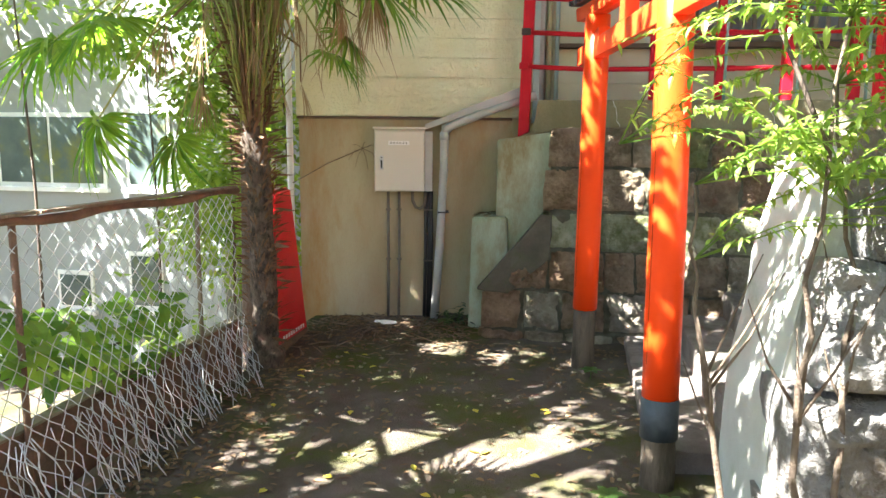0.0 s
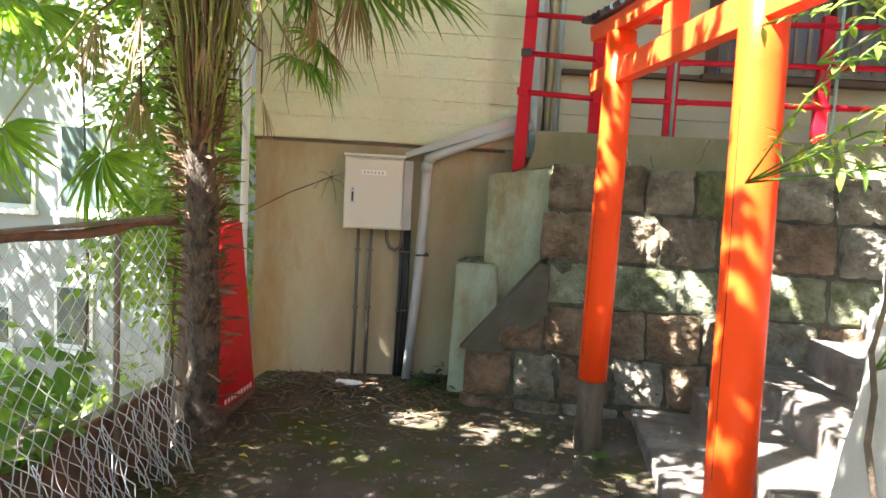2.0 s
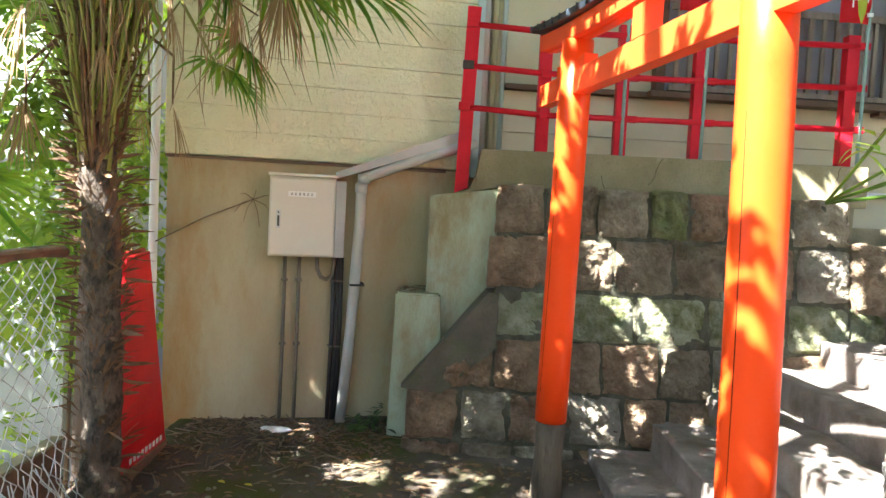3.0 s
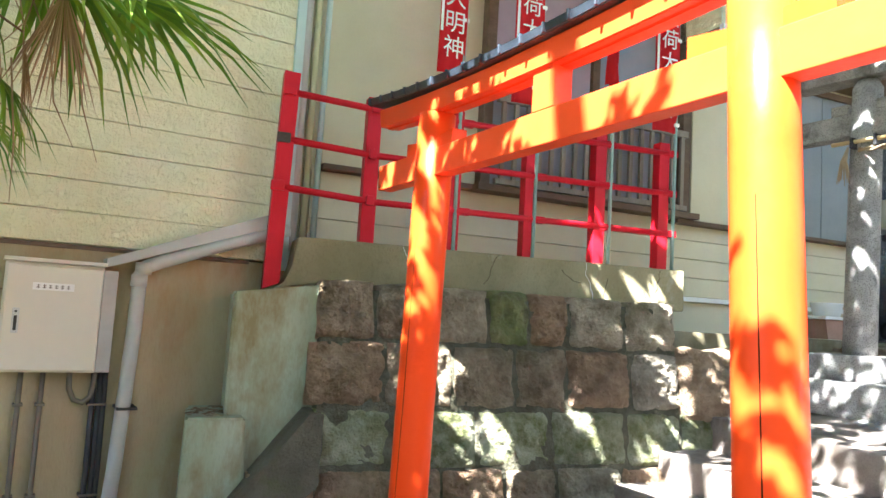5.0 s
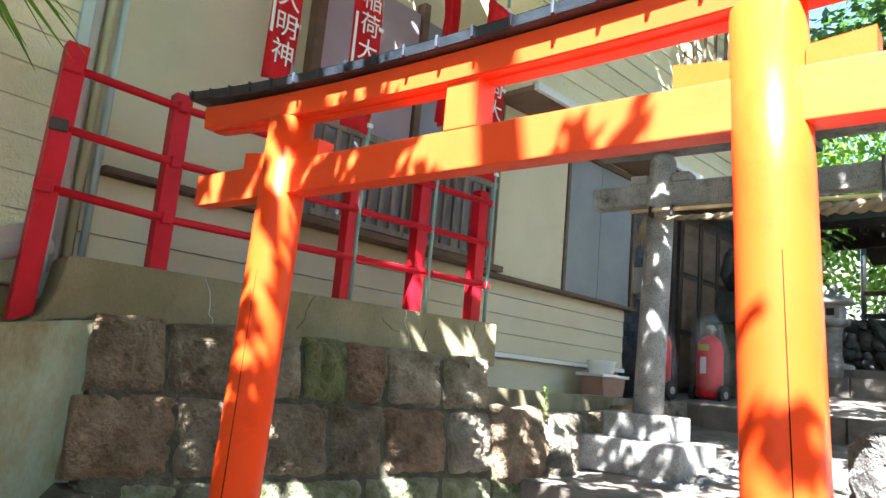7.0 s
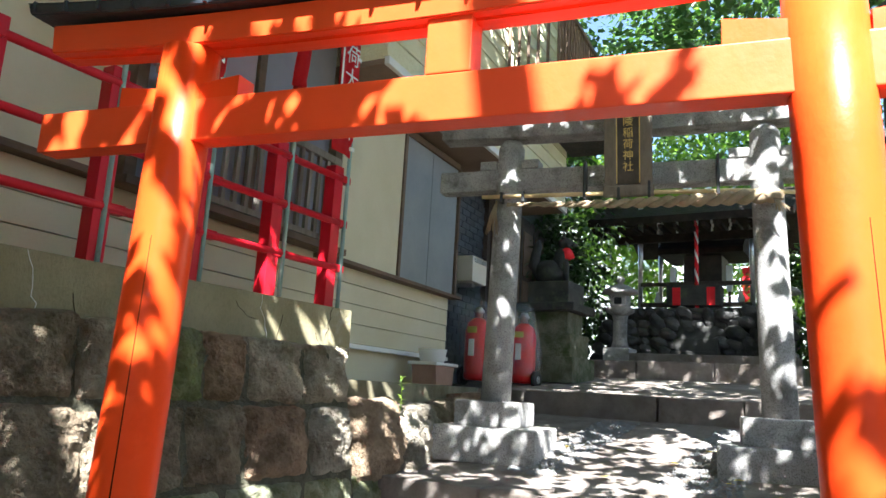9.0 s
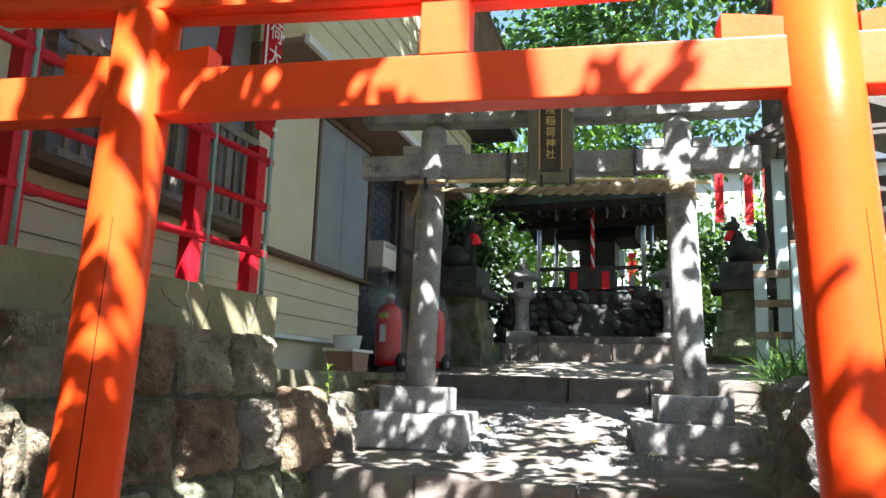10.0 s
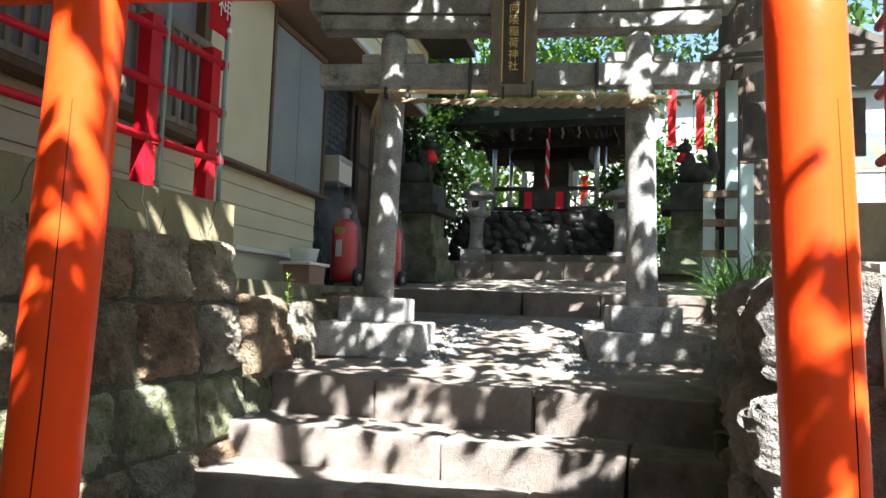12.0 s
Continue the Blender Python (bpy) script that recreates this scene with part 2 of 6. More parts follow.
M["palm_bark"] = surface("palm_bark", (0.10, 0.072, 0.05), (0.20, 0.15, 0.108), 0.98, 14, 90, 1.0, (0.035, 0.025, 0.018), 0.48, 18, stretch=(1, 1, 0.6))
M["fibre"] = surface("fibre", (0.12, 0.065, 0.03), (0.23, 0.135, 0.07), 0.95, 12, 120, 0.6)
M["palm_leaf"] = leaf_mat("palm_leaf", (0.065, 0.15, 0.025), (0.19, 0.28, 0.045), 0.38, 0.45)
M["dead_leaf"] = leaf_mat("dead_leaf", (0.24, 0.155, 0.085), (0.36, 0.25, 0.14), 0.8, 0.25)
M["petiole"] = surface("petiole", (0.20, 0.235, 0.045), (0.34, 0.33, 0.09), 0.5, 9, 60, 0.1)
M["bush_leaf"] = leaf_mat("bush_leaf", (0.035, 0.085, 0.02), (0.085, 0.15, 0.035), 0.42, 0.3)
M["dark_leaf"] = leaf_mat("dark_leaf", (0.02, 0.05, 0.015), (0.045, 0.085, 0.025), 0.35, 0.25)
M["light_leaf"] = leaf_mat("light_leaf", (0.10, 0.18, 0.03), (0.24, 0.31, 0.065), 0.42, 0.48)
# leaf greens lightened: sunshine is put into the colour
M["sunlit_leaf"] = leaf_mat("sunlit_leaf", (0.07, 0.15, 0.025), (0.19, 0.28, 0.055), 0.42, 0.48)
M["fallen"] = leaf_mat("fallen", (0.07, 0.048, 0.032), (0.24, 0.15, 0.075), 0.8, 0.1)
M["yellow_leaf"] = leaf_mat("yellow_leaf", (0.45, 0.36, 0.04), (0.55, 0.46, 0.08), 0.6, 0.2)
M["joint"] = surface("joint", (0.085, 0.08, 0.05), (0.18, 0.17, 0.115), 0.97, 8, 60, 1.0, (0.09, 0.08, 0.05), 0.42, 6, depth=0.04)
M["dark_mortar"] = surface("dark_mortar", (0.075, 0.066, 0.045), (0.13, 0.115, 0.082), 0.95, 5, 50, 0.8, (0.085, 0.095, 0.04), 0.42, 3)
M["crag_stone"] = surface("crag_stone", (0.20, 0.185, 0.165), (0.36, 0.345, 0.325), 0.92, 6, 40, 1.0, (0.15, 0.115, 0.075), 0.42, 3, vary=0.2, depth=0.06)
M["far_white"] = surface("far_white", (0.30, 0.33, 0.325), (0.37, 0.39, 0.385), 0.8, 1, 30, 0.05, (0.30, 0.32, 0.28), 0.35, 1.2, fine_amount=0.08)

pf = bpy.data.materials.new("clear_plastic")
pf.use_nodes = True
q_ = pf.node_tree.nodes["Principled BSDF"]
q_.inputs["Base Color"].default_value = (0.75, 0.80, 0.84, 1)
q_.inputs["Roughness"].default_value = 0.25
q_.inputs["Alpha"].default_value = 0.12
M["clear_plastic"] = pf


# ---- helpers for meshes ----
def part(name, bm, material, parent=None, label="", smooth=False, m=None):
    """Links a bmesh as one mesh object, under a thing where one is given."""
    me = bpy.data.meshes.new(name)
    bm.normal_update()
    if smooth:
        for f in bm.faces:
            f.smooth = True
    bm.to_mesh(me)
    bm.free()
    me.materials.append(M[material])
    ob = new(name, me)
    if parent:
        ob.parent = parent
    if m is not None:
        ob.matrix_basis = m
    if label:
        ob["label"] = label
    return ob


def thing(name, label, category, m=None, group="", kind=""):
    ob = new(name)
    if m is not None:
        ob.matrix_basis = m
    return tagged(ob, label, category, group, kind)


def fixed(name, bm, material, label="", category="", smooth=False):
    return tagged(part(name, bm, material, None, "", smooth), label, category, "", "structure")


def add_box(bm, x0, x1, y0, y1, z0, z1, m=None, bevel=0.0):
    b2 = bmesh.new()
    bmesh.ops.create_cube(b2, size=1.0)
    for v in b2.verts:
        v.co = Vector(((x0 + x1) / 2 + v.co.x * (x1 - x0), (y0 + y1) / 2 + v.co.y * (y1 - y0), (z0 + z1) / 2 + v.co.z * (z1 - z0)))
    if bevel:
        bmesh.ops.bevel(b2, geom=b2.edges[:], offset=bevel, segments=2, affect="EDGES", profile=0.6)
    merge(bm, b2, m)


def merge(bm, b2, m=None):
    if m is not None:
        b2.transform(m)
    me = bpy.data.meshes.new("scratch")
    b2.to_mesh(me)
    b2.free()
    bm.from_mesh(me)
    bpy.data.meshes.remove(me)


def box(x0, x1, y0, y1, z0, z1, bevel=0.0, m=None):
    bm = bmesh.new()
    add_box(bm, x0, x1, y0, y1, z0, z1, m, bevel)
    return bm


def add_tube(bm, pts, radii, seg=10, closed=True):
    """A round tube through points; radii a number or one for each point."""
    pts = [Vector(p) for p in pts]
    if isinstance(radii, (int, float)):
        radii = [radii] * len(pts)
    rings = []
    side = None
    for i, p in enumerate(pts):
        d = (pts[min(i + 1, len(pts) - 1)] - pts[max(i - 1, 0)]).normalized()
        if side is None:
            side = d.orthogonal().normalized()
        else:
            side = (side - d * side.dot(d)).normalized()
        up = d.cross(side)
        rings.append([bm.verts.new(p + (side * math.cos(2 * math.pi * k / seg) + up * math.sin(2 * math.pi * k / seg)) * radii[i]) for k in range(seg)])
    for a, b in zip(rings, rings[1:]):
        for k in range(seg):
            f = bm.faces.new((a[k], a[(k + 1) % seg], b[(k + 1) % seg], b[k]))
            f.smooth = True
    if closed:
        bm.faces.new(rings[0][::-1])
        bm.faces.new(rings[-1])
    return rings


def tube(pts, radii, seg=10):
    bm = bmesh.new()
    add_tube(bm, pts, radii, seg)
    return bm


def lathe(profile, seg=16):
    """A turned body from (radius, height) pairs."""
    bm = bmesh.new()
    add_tube(bm, [(0, 0, h) for _, h in profile], [max(r, 0.0005) for r, _ in profile], seg)
    return bm


def prism(outline, z0, z1, axis="z"):
    """An outline pushed along an axis: (a, b) are x, y for z; x, z for y; y, z for x."""
    bm = bmesh.new()

    def at(a, b, c):
        return {"z": (a, b, c), "y": (a, c, b), "x": (c, a, b)}[axis]

    lo = [bm.verts.new(at(a, b, z0)) for a, b in outline]
    hi = [bm.verts.new(at(a, b, z1)) for a, b in outline]
    bm.faces.new(lo[::-1])
    bm.faces.new(hi)
    for i in range(len(lo)):
        j = (i + 1) % len(lo)
        bm.faces.new((lo[i], lo[j], hi[j], hi[i]))
    bmesh.ops.recalc_face_normals(bm, faces=bm.faces[:])
    return bm


def rough(bm, amount, scale, seed=0.0, keep=None):
    for v in bm.verts:
        if keep and keep(v.co):
            continue
        v.co += noise.noise_vector(v.co * scale + Vector((seed, seed * 1.7, seed * 0.3))) * amount


def stone_block(w, d, h, seed, bulge=0.03, cuts=4, rnd=0.018, amount=0.016):
    """A hewn block with a bulging rough front (towards -y), centred on its base's back."""
    bm = bmesh.new()
    bmesh.ops.create_cube(bm, size=1.0)
    bmesh.ops.subdivide_edges(bm, edges=bm.edges[:], cuts=cuts, use_grid_fill=True)
    for v in bm.verts:
        x, y, z = v.co
        e = max(abs(x), abs(z)) * 2
        corner = max(0.0, abs(x) * 2 - 0.75) * max(0.0, abs(z) * 2 - 0.75) * 6
        v.co = Vector((x * w * (1 - 0.05 * corner), y * d, z * h * (1 - 0.06 * corner)))
        if y < -0.4:
            v.co.y -= bulge * (1 - e ** 3)
            if e > 0.78:
                v.co.y += rnd * ((e - 0.78) / 0.22) ** 2
        o = v.co + Vector((seed * 3.1, seed, seed * 5.7))
        v.co += noise.noise_vector(o * 7) * amount * (0.55 if e > 0.9 else 0.9)
        if y < -0.4:
            broad = noise.noise(o * 4.5) * 1.1 + abs(noise.noise(o * 9)) * 1.5
            chips = abs(noise.noise(o * 19)) * 1.1 + noise.noise(o * 37) * 0.45
            v.co.y += (broad + chips - 0.7) * amount * (0.5 if e > 0.95 else 1.0)
    for f in bm.faces:
        f.smooth = False
    return bm


def rock(r, seed, flat=(1, 1, 1), sub=2, amount=0.25, scale=1.3):
    bm = bmesh.new()
    bmesh.ops.create_icosphere(bm, subdivisions=sub, radius=1.0)
    for v in bm.verts:
        k = 1 + amount * noise.noise(v.co * scale + Vector((seed * 7.3, seed, -seed * 3)))
        v.co = Vector((v.co.x * flat[0], v.co.y * flat[1], v.co.z * flat[2])) * r * k
    for f in bm.faces:
        f.smooth = False
    return bm


def add_leaf(bm, at, way, up, length, width, fold=0.25, droop=0.2):
    """One pointed leaf with a folded midrib, eight triangles' worth."""
    way = way.normalized()
    side = way.cross(up)
    side = (side if side.length > 1e-4 else way.orthogonal()).normalized()
    nrm = side.cross(way)
    row = []
    for f, w in ((0.0, 0.06), (0.35, 1.0), (0.7, 0.72), (1.0, 0.0)):
        c = at + way * length * f - nrm * droop * length * f * f
        if w == 0:
            row.append((bm.verts.new(c),))
        else:
            row.append((bm.verts.new(c + side * width / 2 * w + nrm * fold * width * w * 0.5), bm.verts.new(c), bm.verts.new(c - side * width / 2 * w + nrm * fold * width * w * 0.5)))
    for a, b in zip(row, row[1:]):
        if len(b) == 3:
            bm.faces.new((a[0], a[1], b[1], b[0]))
            bm.faces.new((a[1], a[2], b[2], b[1]))
        else:
            bm.faces.new((a[0], a[1], b[0]))
            bm.faces.new((a[1], a[2], b[0]))


def quad_leaf(verts, faces, at, way, side, length, width):
    """A cheap leaf for crowns: one diamond."""
    i = len(verts)
    verts += [at, at + way * length * 0.45 + side * width / 2, at + way * length, at + way * length * 0.45 - side * width / 2]
    faces.append((i, i + 1, i + 2, i + 3))


def crown_mesh(name, clumps, per, length, width, material, parent, seed, droop=0.3):
    """A crown of small leaves round clump centres: (centre, radius)."""
    rnd = random.Random(seed)
    verts, faces = [], []
    for c, r in clumps:
        c = Vector(c)
        for _ in range(per):
            d = Vector((rnd.gauss(0, 1), rnd.gauss(0, 1), rnd.gauss(0, 0.7)))
            p = c + d.normalized() * r * rnd.random() ** 0.45
            way = (d.normalized() + Vector((rnd.uniform(-1, 1), rnd.uniform(-1, 1), rnd.uniform(-1, 0.4) - droop))).normalized()
            side = way.cross(Vector((rnd.uniform(-0.6, 0.6), rnd.uniform(-0.6, 0.6), 1))).normalized()
            s = rnd.uniform(0.7, 1.3)
            quad_leaf(verts, faces, p, way, side, length * s, width * s)
    me = bpy.data.meshes.new(name)
    me.from_pydata(verts, [], faces)
    me.materials.append(M[material])
    ob = new(name, me)
    ob.parent = parent
    return ob


# ---- ground ----
def ground_height(x, y):
    yard = 0.012 * noise.noise(Vector((x * 2.1, y * 2.1, 0))) + 0.006 * noise.noise(Vector((x * 9, y * 9, 3)))
    z = yard + 0.06 * max(0.0, min(1.0, (y - 5.3) / 0.8))
    if x < -1.1:
        z -= min(1.6, (-1.1 - x) * 2.2)
    return z


xs = sorted({-80, -30, -12, -6, -4, -3, -2.4, 14, 30, 80, 4, 6, 9, *[round(-1.95 + 0.05 * i, 3) for i in range(100)]})
ys = sorted({-80, -30, -12, -6, -3, -2, 9, 12, 20, 40, 80, 7.5, 8.2, *[round(-1 + 0.05 * i, 3) for i in range(166)]})
gv = [(x, y, ground_height(x, y)) for y in ys for x in xs]
gf = [(j * len(xs) + i, j * len(xs) + i + 1, (j + 1) * len(xs) + i + 1, (j + 1) * len(xs) + i) for j in range(len(ys) - 1) for i in range(len(xs) - 1)]
gm = bpy.data.meshes.new("ground")
gm.from_pydata(gv, [], gf)
gm.materials.append(M["dirt"])
for poly in gm.polygons:
    poly.use_smooth = True
tagged(new("ground", gm), "bare dark earth with thin moss and fallen leaves", "ground", "", "structure")

# ---- house, box side: stucco below, lap siding above ----
WALL_A = math.atan2(0.225, 0.974)
HOUSE = pose(0, 6.50, 0, 0, 0, math.degrees(WALL_A))
bm = box(-1.25, 0.95, 0, 0.2, -0.3, 1.815, 0.0, HOUSE)
fixed("wall_stucco", bm, "stucco", "stained ochre stucco base wall of the house", "wall")
bm = box(-1.27, 0.80, 0.02, 0.2, 1.825, 5.6, 0.0, HOUSE)
siding_wall = fixed("wall_siding", bm, "siding", "cream lap siding on the house wall", "wall")
bm = box(-1.265, 0.60, -0.015, 0.02, 1.80, 1.822, 0.003, HOUSE)
fixed("trim_drip", bm, "brown_wood", "thin dark drip edge under the siding", "trim")
zz = 1.83
while zz < 5.5:
    h = 0.165
    bm = prism([(0.018, zz), (-0.012, zz), (-0.004, zz + h - 0.004), (0.018, zz + h - 0.004)], -1.27, 0.77, "x")
    b = part("siding_board", bm, "siding", siding_wall, "", m=HOUSE)
    zz += h
bm = box(0.77, 0.86, -0.03, 0.2, 1.78, 5.6, 0.004, HOUSE)
fixed("trim_corner", bm, "blue_trim", "pale blue corner board of the siding", "trim")
# side of the house towards the neighbour's yard
bm = box(-1.25, -1.05, 0.2, 6.0, -0.3, 5.6, 0.0, HOUSE)
fixed("wall_side", bm, "stucco", "plain stucco side wall of the house", "wall")

# ---- house, street front to the right ----
FRONT = pose(0.8, 6.70, 0, 0, 0, math.degrees(math.atan(0.092)))   # local x along the wall, y into it


def front(bm):
    bm.transform(FRONT)
    return bm


fixed("wall_front", front(box(0.06, 5.07, 0.03, 0.2, -0.3, 6.2)), "facade", "cream plaster front wall of the house", "wall")
low = thing("lower_siding", "cream lap siding boards below the windows", "siding", FRONT, "", "structure")
for i in range(4):
    z0 = 1.83 + i * 0.145
    z1 = z0 + 0.141
    part("siding_board", prism([(0.028, z0), (-0.006, z0), (0.004, z1), (0.028, z1)], 0.12, 5.07, "x"), "facade", low)
fixed("trim_base", front(box(0.1, 5.08, -0.03, 0.028, 1.79, 1.825, 0.003)), "white_paint", "white drip board under the lower siding", "trim")
fixed("wall_plinth", front(box(0.1, 5.05, 0.06, 0.22, 0.9, 1.79)), "plinth_shade", "concrete plinth of the house, recess shade in its dark colour", "wall")
fixed("trim_ledge", front(box(0.17, 1.2, -0.07, 0.028, 2.415, 2.45, 0.004)), "brown_wood", "weathered brown sill ledge", "trim")
fixed("trim_ledge", front(box(2.9, 5.15, -0.10, 0.028, 2.375, 2.405, 0.004)), "brown_wood", "weathered brown ledge under the shutter boxes", "trim")
win = thing("window_1", "sliding window with a dark wooden lattice in front", "window", FRONT, "", "structure")
part("pane", box(1.3, 3.0, -0.01, 0.028, 2.45, 4.1), "dull_glass", win)
part("window_frame", box(1.24, 1.31, -0.06, 0.028, 2.42, 4.2, 0.004), "brown_wood", win)
part("window_frame", box(2.12, 2.18, -0.05, 0.027, 2.42, 4.2, 0.004), "brown_wood", win)
part("window_frame", box(2.95, 3.03, -0.08, 0.028, 2.40, 4.2, 0.004), "brown_wood", win)
part("window_sill", box(1.18, 3.06, -0.16, -0.012, 2.405, 2.45, 0.005), "brown_wood", win)
part("lattice_rail", box(1.31, 2.95, -0.14, -0.10, 3.02, 3.07, 0.004), "grey_wood", win)
part("lattice_rail", box(1.31, 2.95, -0.14, -0.10, 2.46, 2.50, 0.004), "grey_wood", win)
slat = None
for i in range(17):
    x = 1.36 + i * 0.0965
    bm = box(-0.016, 0.016, -0.012, 0.012, 2.50, 3.02, 0.002)
    if slat is None:
        slat = part("lattice_slat", bm, "grey_wood", win, m=pose(x, -0.12, 0))
    else:
        o = new("lattice_slat", slat.data)
        o.parent, o.matrix_basis = win, pose(x, -0.12, 0)
        bm.free()
part("shutter", box(1.32, 2.1, -0.04, -0.012, 3.1, 4.1, 0.004), "mauve_panel", win, "greyish violet shutter panel")
sh = thing("shutter_box", "tall cream shutter box on the house front", "shutter box", FRONT)
part("panel", box(3.05, 3.93, -0.07, 0.027, 2.41, 3.75, 0.006), "facade", sh)
part("edge_board", box(3.93, 3.97, -0.085, 0.027, 2.40, 3.75, 0.004), "brown_wood", sh)
bp = thing("storm_panel", "grey-blue sheet metal storm panel with brown edging", "panel", FRONT)
for i in range(2):
    part("sheet", box(3.975 + i * 0.545, 4.515 + i * 0.545, -0.045, 0.027, 2.41, 3.64, 0.006), "slate_panel", bp)
part("top_board", box(3.97, 5.08, -0.06, 0.027, 3.645, 3.70, 0.004), "brown_wood", bp)
part("edge_board", box(5.064, 5.10, -0.07, 0.2, 2.41, 3.645, 0.004), "brown_wood", bp)
fixed("eave_soffit", front(box(2.95, 7.4, -0.42, 0.16, 3.76, 3.80)), "soffit", "brown boarded soffit under the eave", "eave")
fixed("eave_fascia", front(box(2.95, 7.4, -0.46, -0.42, 3.755, 3.815, 0.004)), "white_paint", "thin pale fascia board of the eave", "eave")
fixed("wall_upper", front(box(2.95, 7.4, -0.40, 0.03, 3.80, 6.2)), "siding", "overhanging upper storey wall of the house", "wall")
up = thing("upper_siding", "pale lap siding of the overhanging upper storey", "siding", FRONT, "", "structure")
for i in range(14):
    z0 = 3.82 + i * 0.165
    part("siding_board", prism([(-0.40, z0), (-0.442, z0), (-0.43, z0 + 0.16), (-0.40, z0 + 0.16)], 2.95, 7.4, "x"), "siding", up)
bal = thing("balcony", "small upper balcony with brown upright bars", "balcony", FRONT)
part("floor_slab", box(5.2, 7.6, -1.0, -0.445, 4.55, 4.63, 0.004), "dark_wood", bal)
part("top_rail", box(5.2, 7.6, -1.0, -0.95, 5.4, 5.45, 0.004), "brown_wood", bal)
part("top_rail", box(5.2, 5.25, -0.95, -0.445, 5.4, 5.45, 0.004), "brown_wood", bal)
for i in range(24):
    part("bar", box(5.22 + i * 0.1, 5.25 + i * 0.1, -0.985, -0.96, 4.63, 5.4), "brown_wood", bal)
for i in range(5):
    part("bar", box(5.21, 5.235, -0.88 + i * 0.1, -0.855 + i * 0.1, 4.63, 5.4), "brown_wood", bal)
# entrance set back behind the front
fixed("wall_entrance", front(box(5.07, 8.8, 0.15, 0.35, 0.9, 6.2)), "dark_brick", "dark glazed tile wall beside the entrance", "wall")
tiles = thing("entrance_tiling", "dark blue glazed brick tiles round the entrance", "tiles", FRONT, "", "structure")
tb = None
for r in range(36):
    for c in range(5):
        x = 5.10 + c * 0.205 + (0.1 if r % 2 else 0)
        bm = box(0, 0.195, -0.012, 0, 0, 0.062, 0.002)
        if tb is None:
            tb = part("tile", bm, "dark_brick", tiles, m=pose(x, 0.15, 1.6 + r * 0.07))
        else:
            bm.free()
            o = new("tile", tb.data)
            o.parent, o.matrix_basis = tiles, pose(x, 0.15, 1.6 + r * 0.07)
d1 = thing("door_1", "dark wooden panelled entrance door, closed", "door", FRONT, "", "structure")
part("door_frame", box(6.2, 8.2, 0.09, 0.149, 1.6, 3.72, 0.004), "dark_wood", d1)
for i in range(4):
    lf = part("door_leaf", box(6.28 + i * 0.46, 6.72 + i * 0.46, 0.05, 0.089, 1.64, 3.6, 0.004), "dark_wood", d1)
    for k in range(3):
        part("door_panel", box(6.33 + i * 0.46, 6.67 + i * 0.46, 0.034, 0.05, 1.72 + k * 0.62, 2.28 + k * 0.62, 0.008), "brown_wood", lf)
mb = thing("letter_box", "grey steel letter box fixed beside the door", "letter box", FRONT)
part("case", box(5.40, 5.76, -0.10, 0.135, 2.60, 2.86, 0.008), "box_paint", mb)
part("flap", box(5.43, 5.73, -0.112, -0.10, 2.80, 2.84, 0.003), "steel", mb)
part("bracket", box(5.5, 5.57, -0.05, 0.135, 2.56, 2.60), "steel", mb)

roof_ = prism([(-1.6, 5.95), (1.05, 6.45), (9.6, 7.3), (9.6, 13), (-3.0, 12)], 6.2, 6.4)
fixed("house_roof", roof_, "black_tile", "dark flat roof of the house", "roof")
fixed("wall_back", prism([(-2.6, 12), (9.6, 12.6), (9.6, 12.8), (-2.6, 12.2)], -0.3, 6.2), "facade", "plain back wall of the house", "wall")
fixed("wall_end", front(box(8.6, 8.8, 0.35, 6.0, 0.9, 6.2)), "facade", "plain end wall of the house", "wall")

# ---- stone retaining wall, coping and concrete ----
fixed("wall_core", prism([(0.75, 6.30), (4.3, 6.28), (6.0, 6.45), (6.0, 7.1), (0.75, 6.6)], -0.3, 1.30), "concrete", "mortar core behind the stones", "wall")
fixed("wall_core_top", box(0.98, 3.30, 6.36, 6.6, 1.30, 1.70), "concrete", "mortar core behind the upper stones", "wall")


def face_y(z):
    return 5.93 + 0.165 * z


wall = thing("retaining_wall", "rough hewn stone retaining wall, brown and mossy", "stone wall", None, "", "structure")
COURSES = [
    (-0.12, 0.085, (0.40, 0.78, 1.1, 1.5, 1.9), "rough_stone"),
    (0.085, 0.405, (0.42, 0.752, 1.062, 1.424, 1.781, 2.065, 2.4, 2.8), "rough_stone"),
    (0.405, 0.73, (0.62, 0.958, 1.40, 1.637, 1.999, 2.33, 2.75, 3.15), "rough_stone"),
    (0.73, 1.04, (0.93, 1.36, 1.84, 2.30, 2.80, 3.20, 3.6), "mossy_stone"),
    (1.04, 1.39, (0.89, 1.314, 1.703, 2.082, 2.409, 2.853, 3.201), "rough_stone"),
    (1.39, 1.715, (0.925, 1.25, 1.59, 1.92, 2.175, 2.44, 2.83, 3.21), "rough_stone"),
]
k = 0
for z0, z1, xs_, mat_ in COURSES:
    for a, b in zip(xs_, xs_[1:]):
        k += 1
        dz = 0.012 * noise.noise(Vector((k * 3.3, 0.5, 0.5)))
        ym = face_y((z0 + z1) / 2)
        mm = "green_stone" if (z0 > 1.3 and 1.9 < a < 2.0) else mat_
        dep = 0.35
        bm = stone_block(b - a - 0.013, dep, z1 - z0 - 0.011, k, 0.032 if mat_ == "rough_stone" else 0.012, 21, 0.022, 0.029 if mat_ == "rough_stone" else 0.018)
        lean = pose((a + b) / 2, ym + dep / 2 + dz * 1.5, (z0 + z1) / 2 + dz * 0.3, -9, dz * 90)
        part("stone", bm, mm, wall, m=lean)
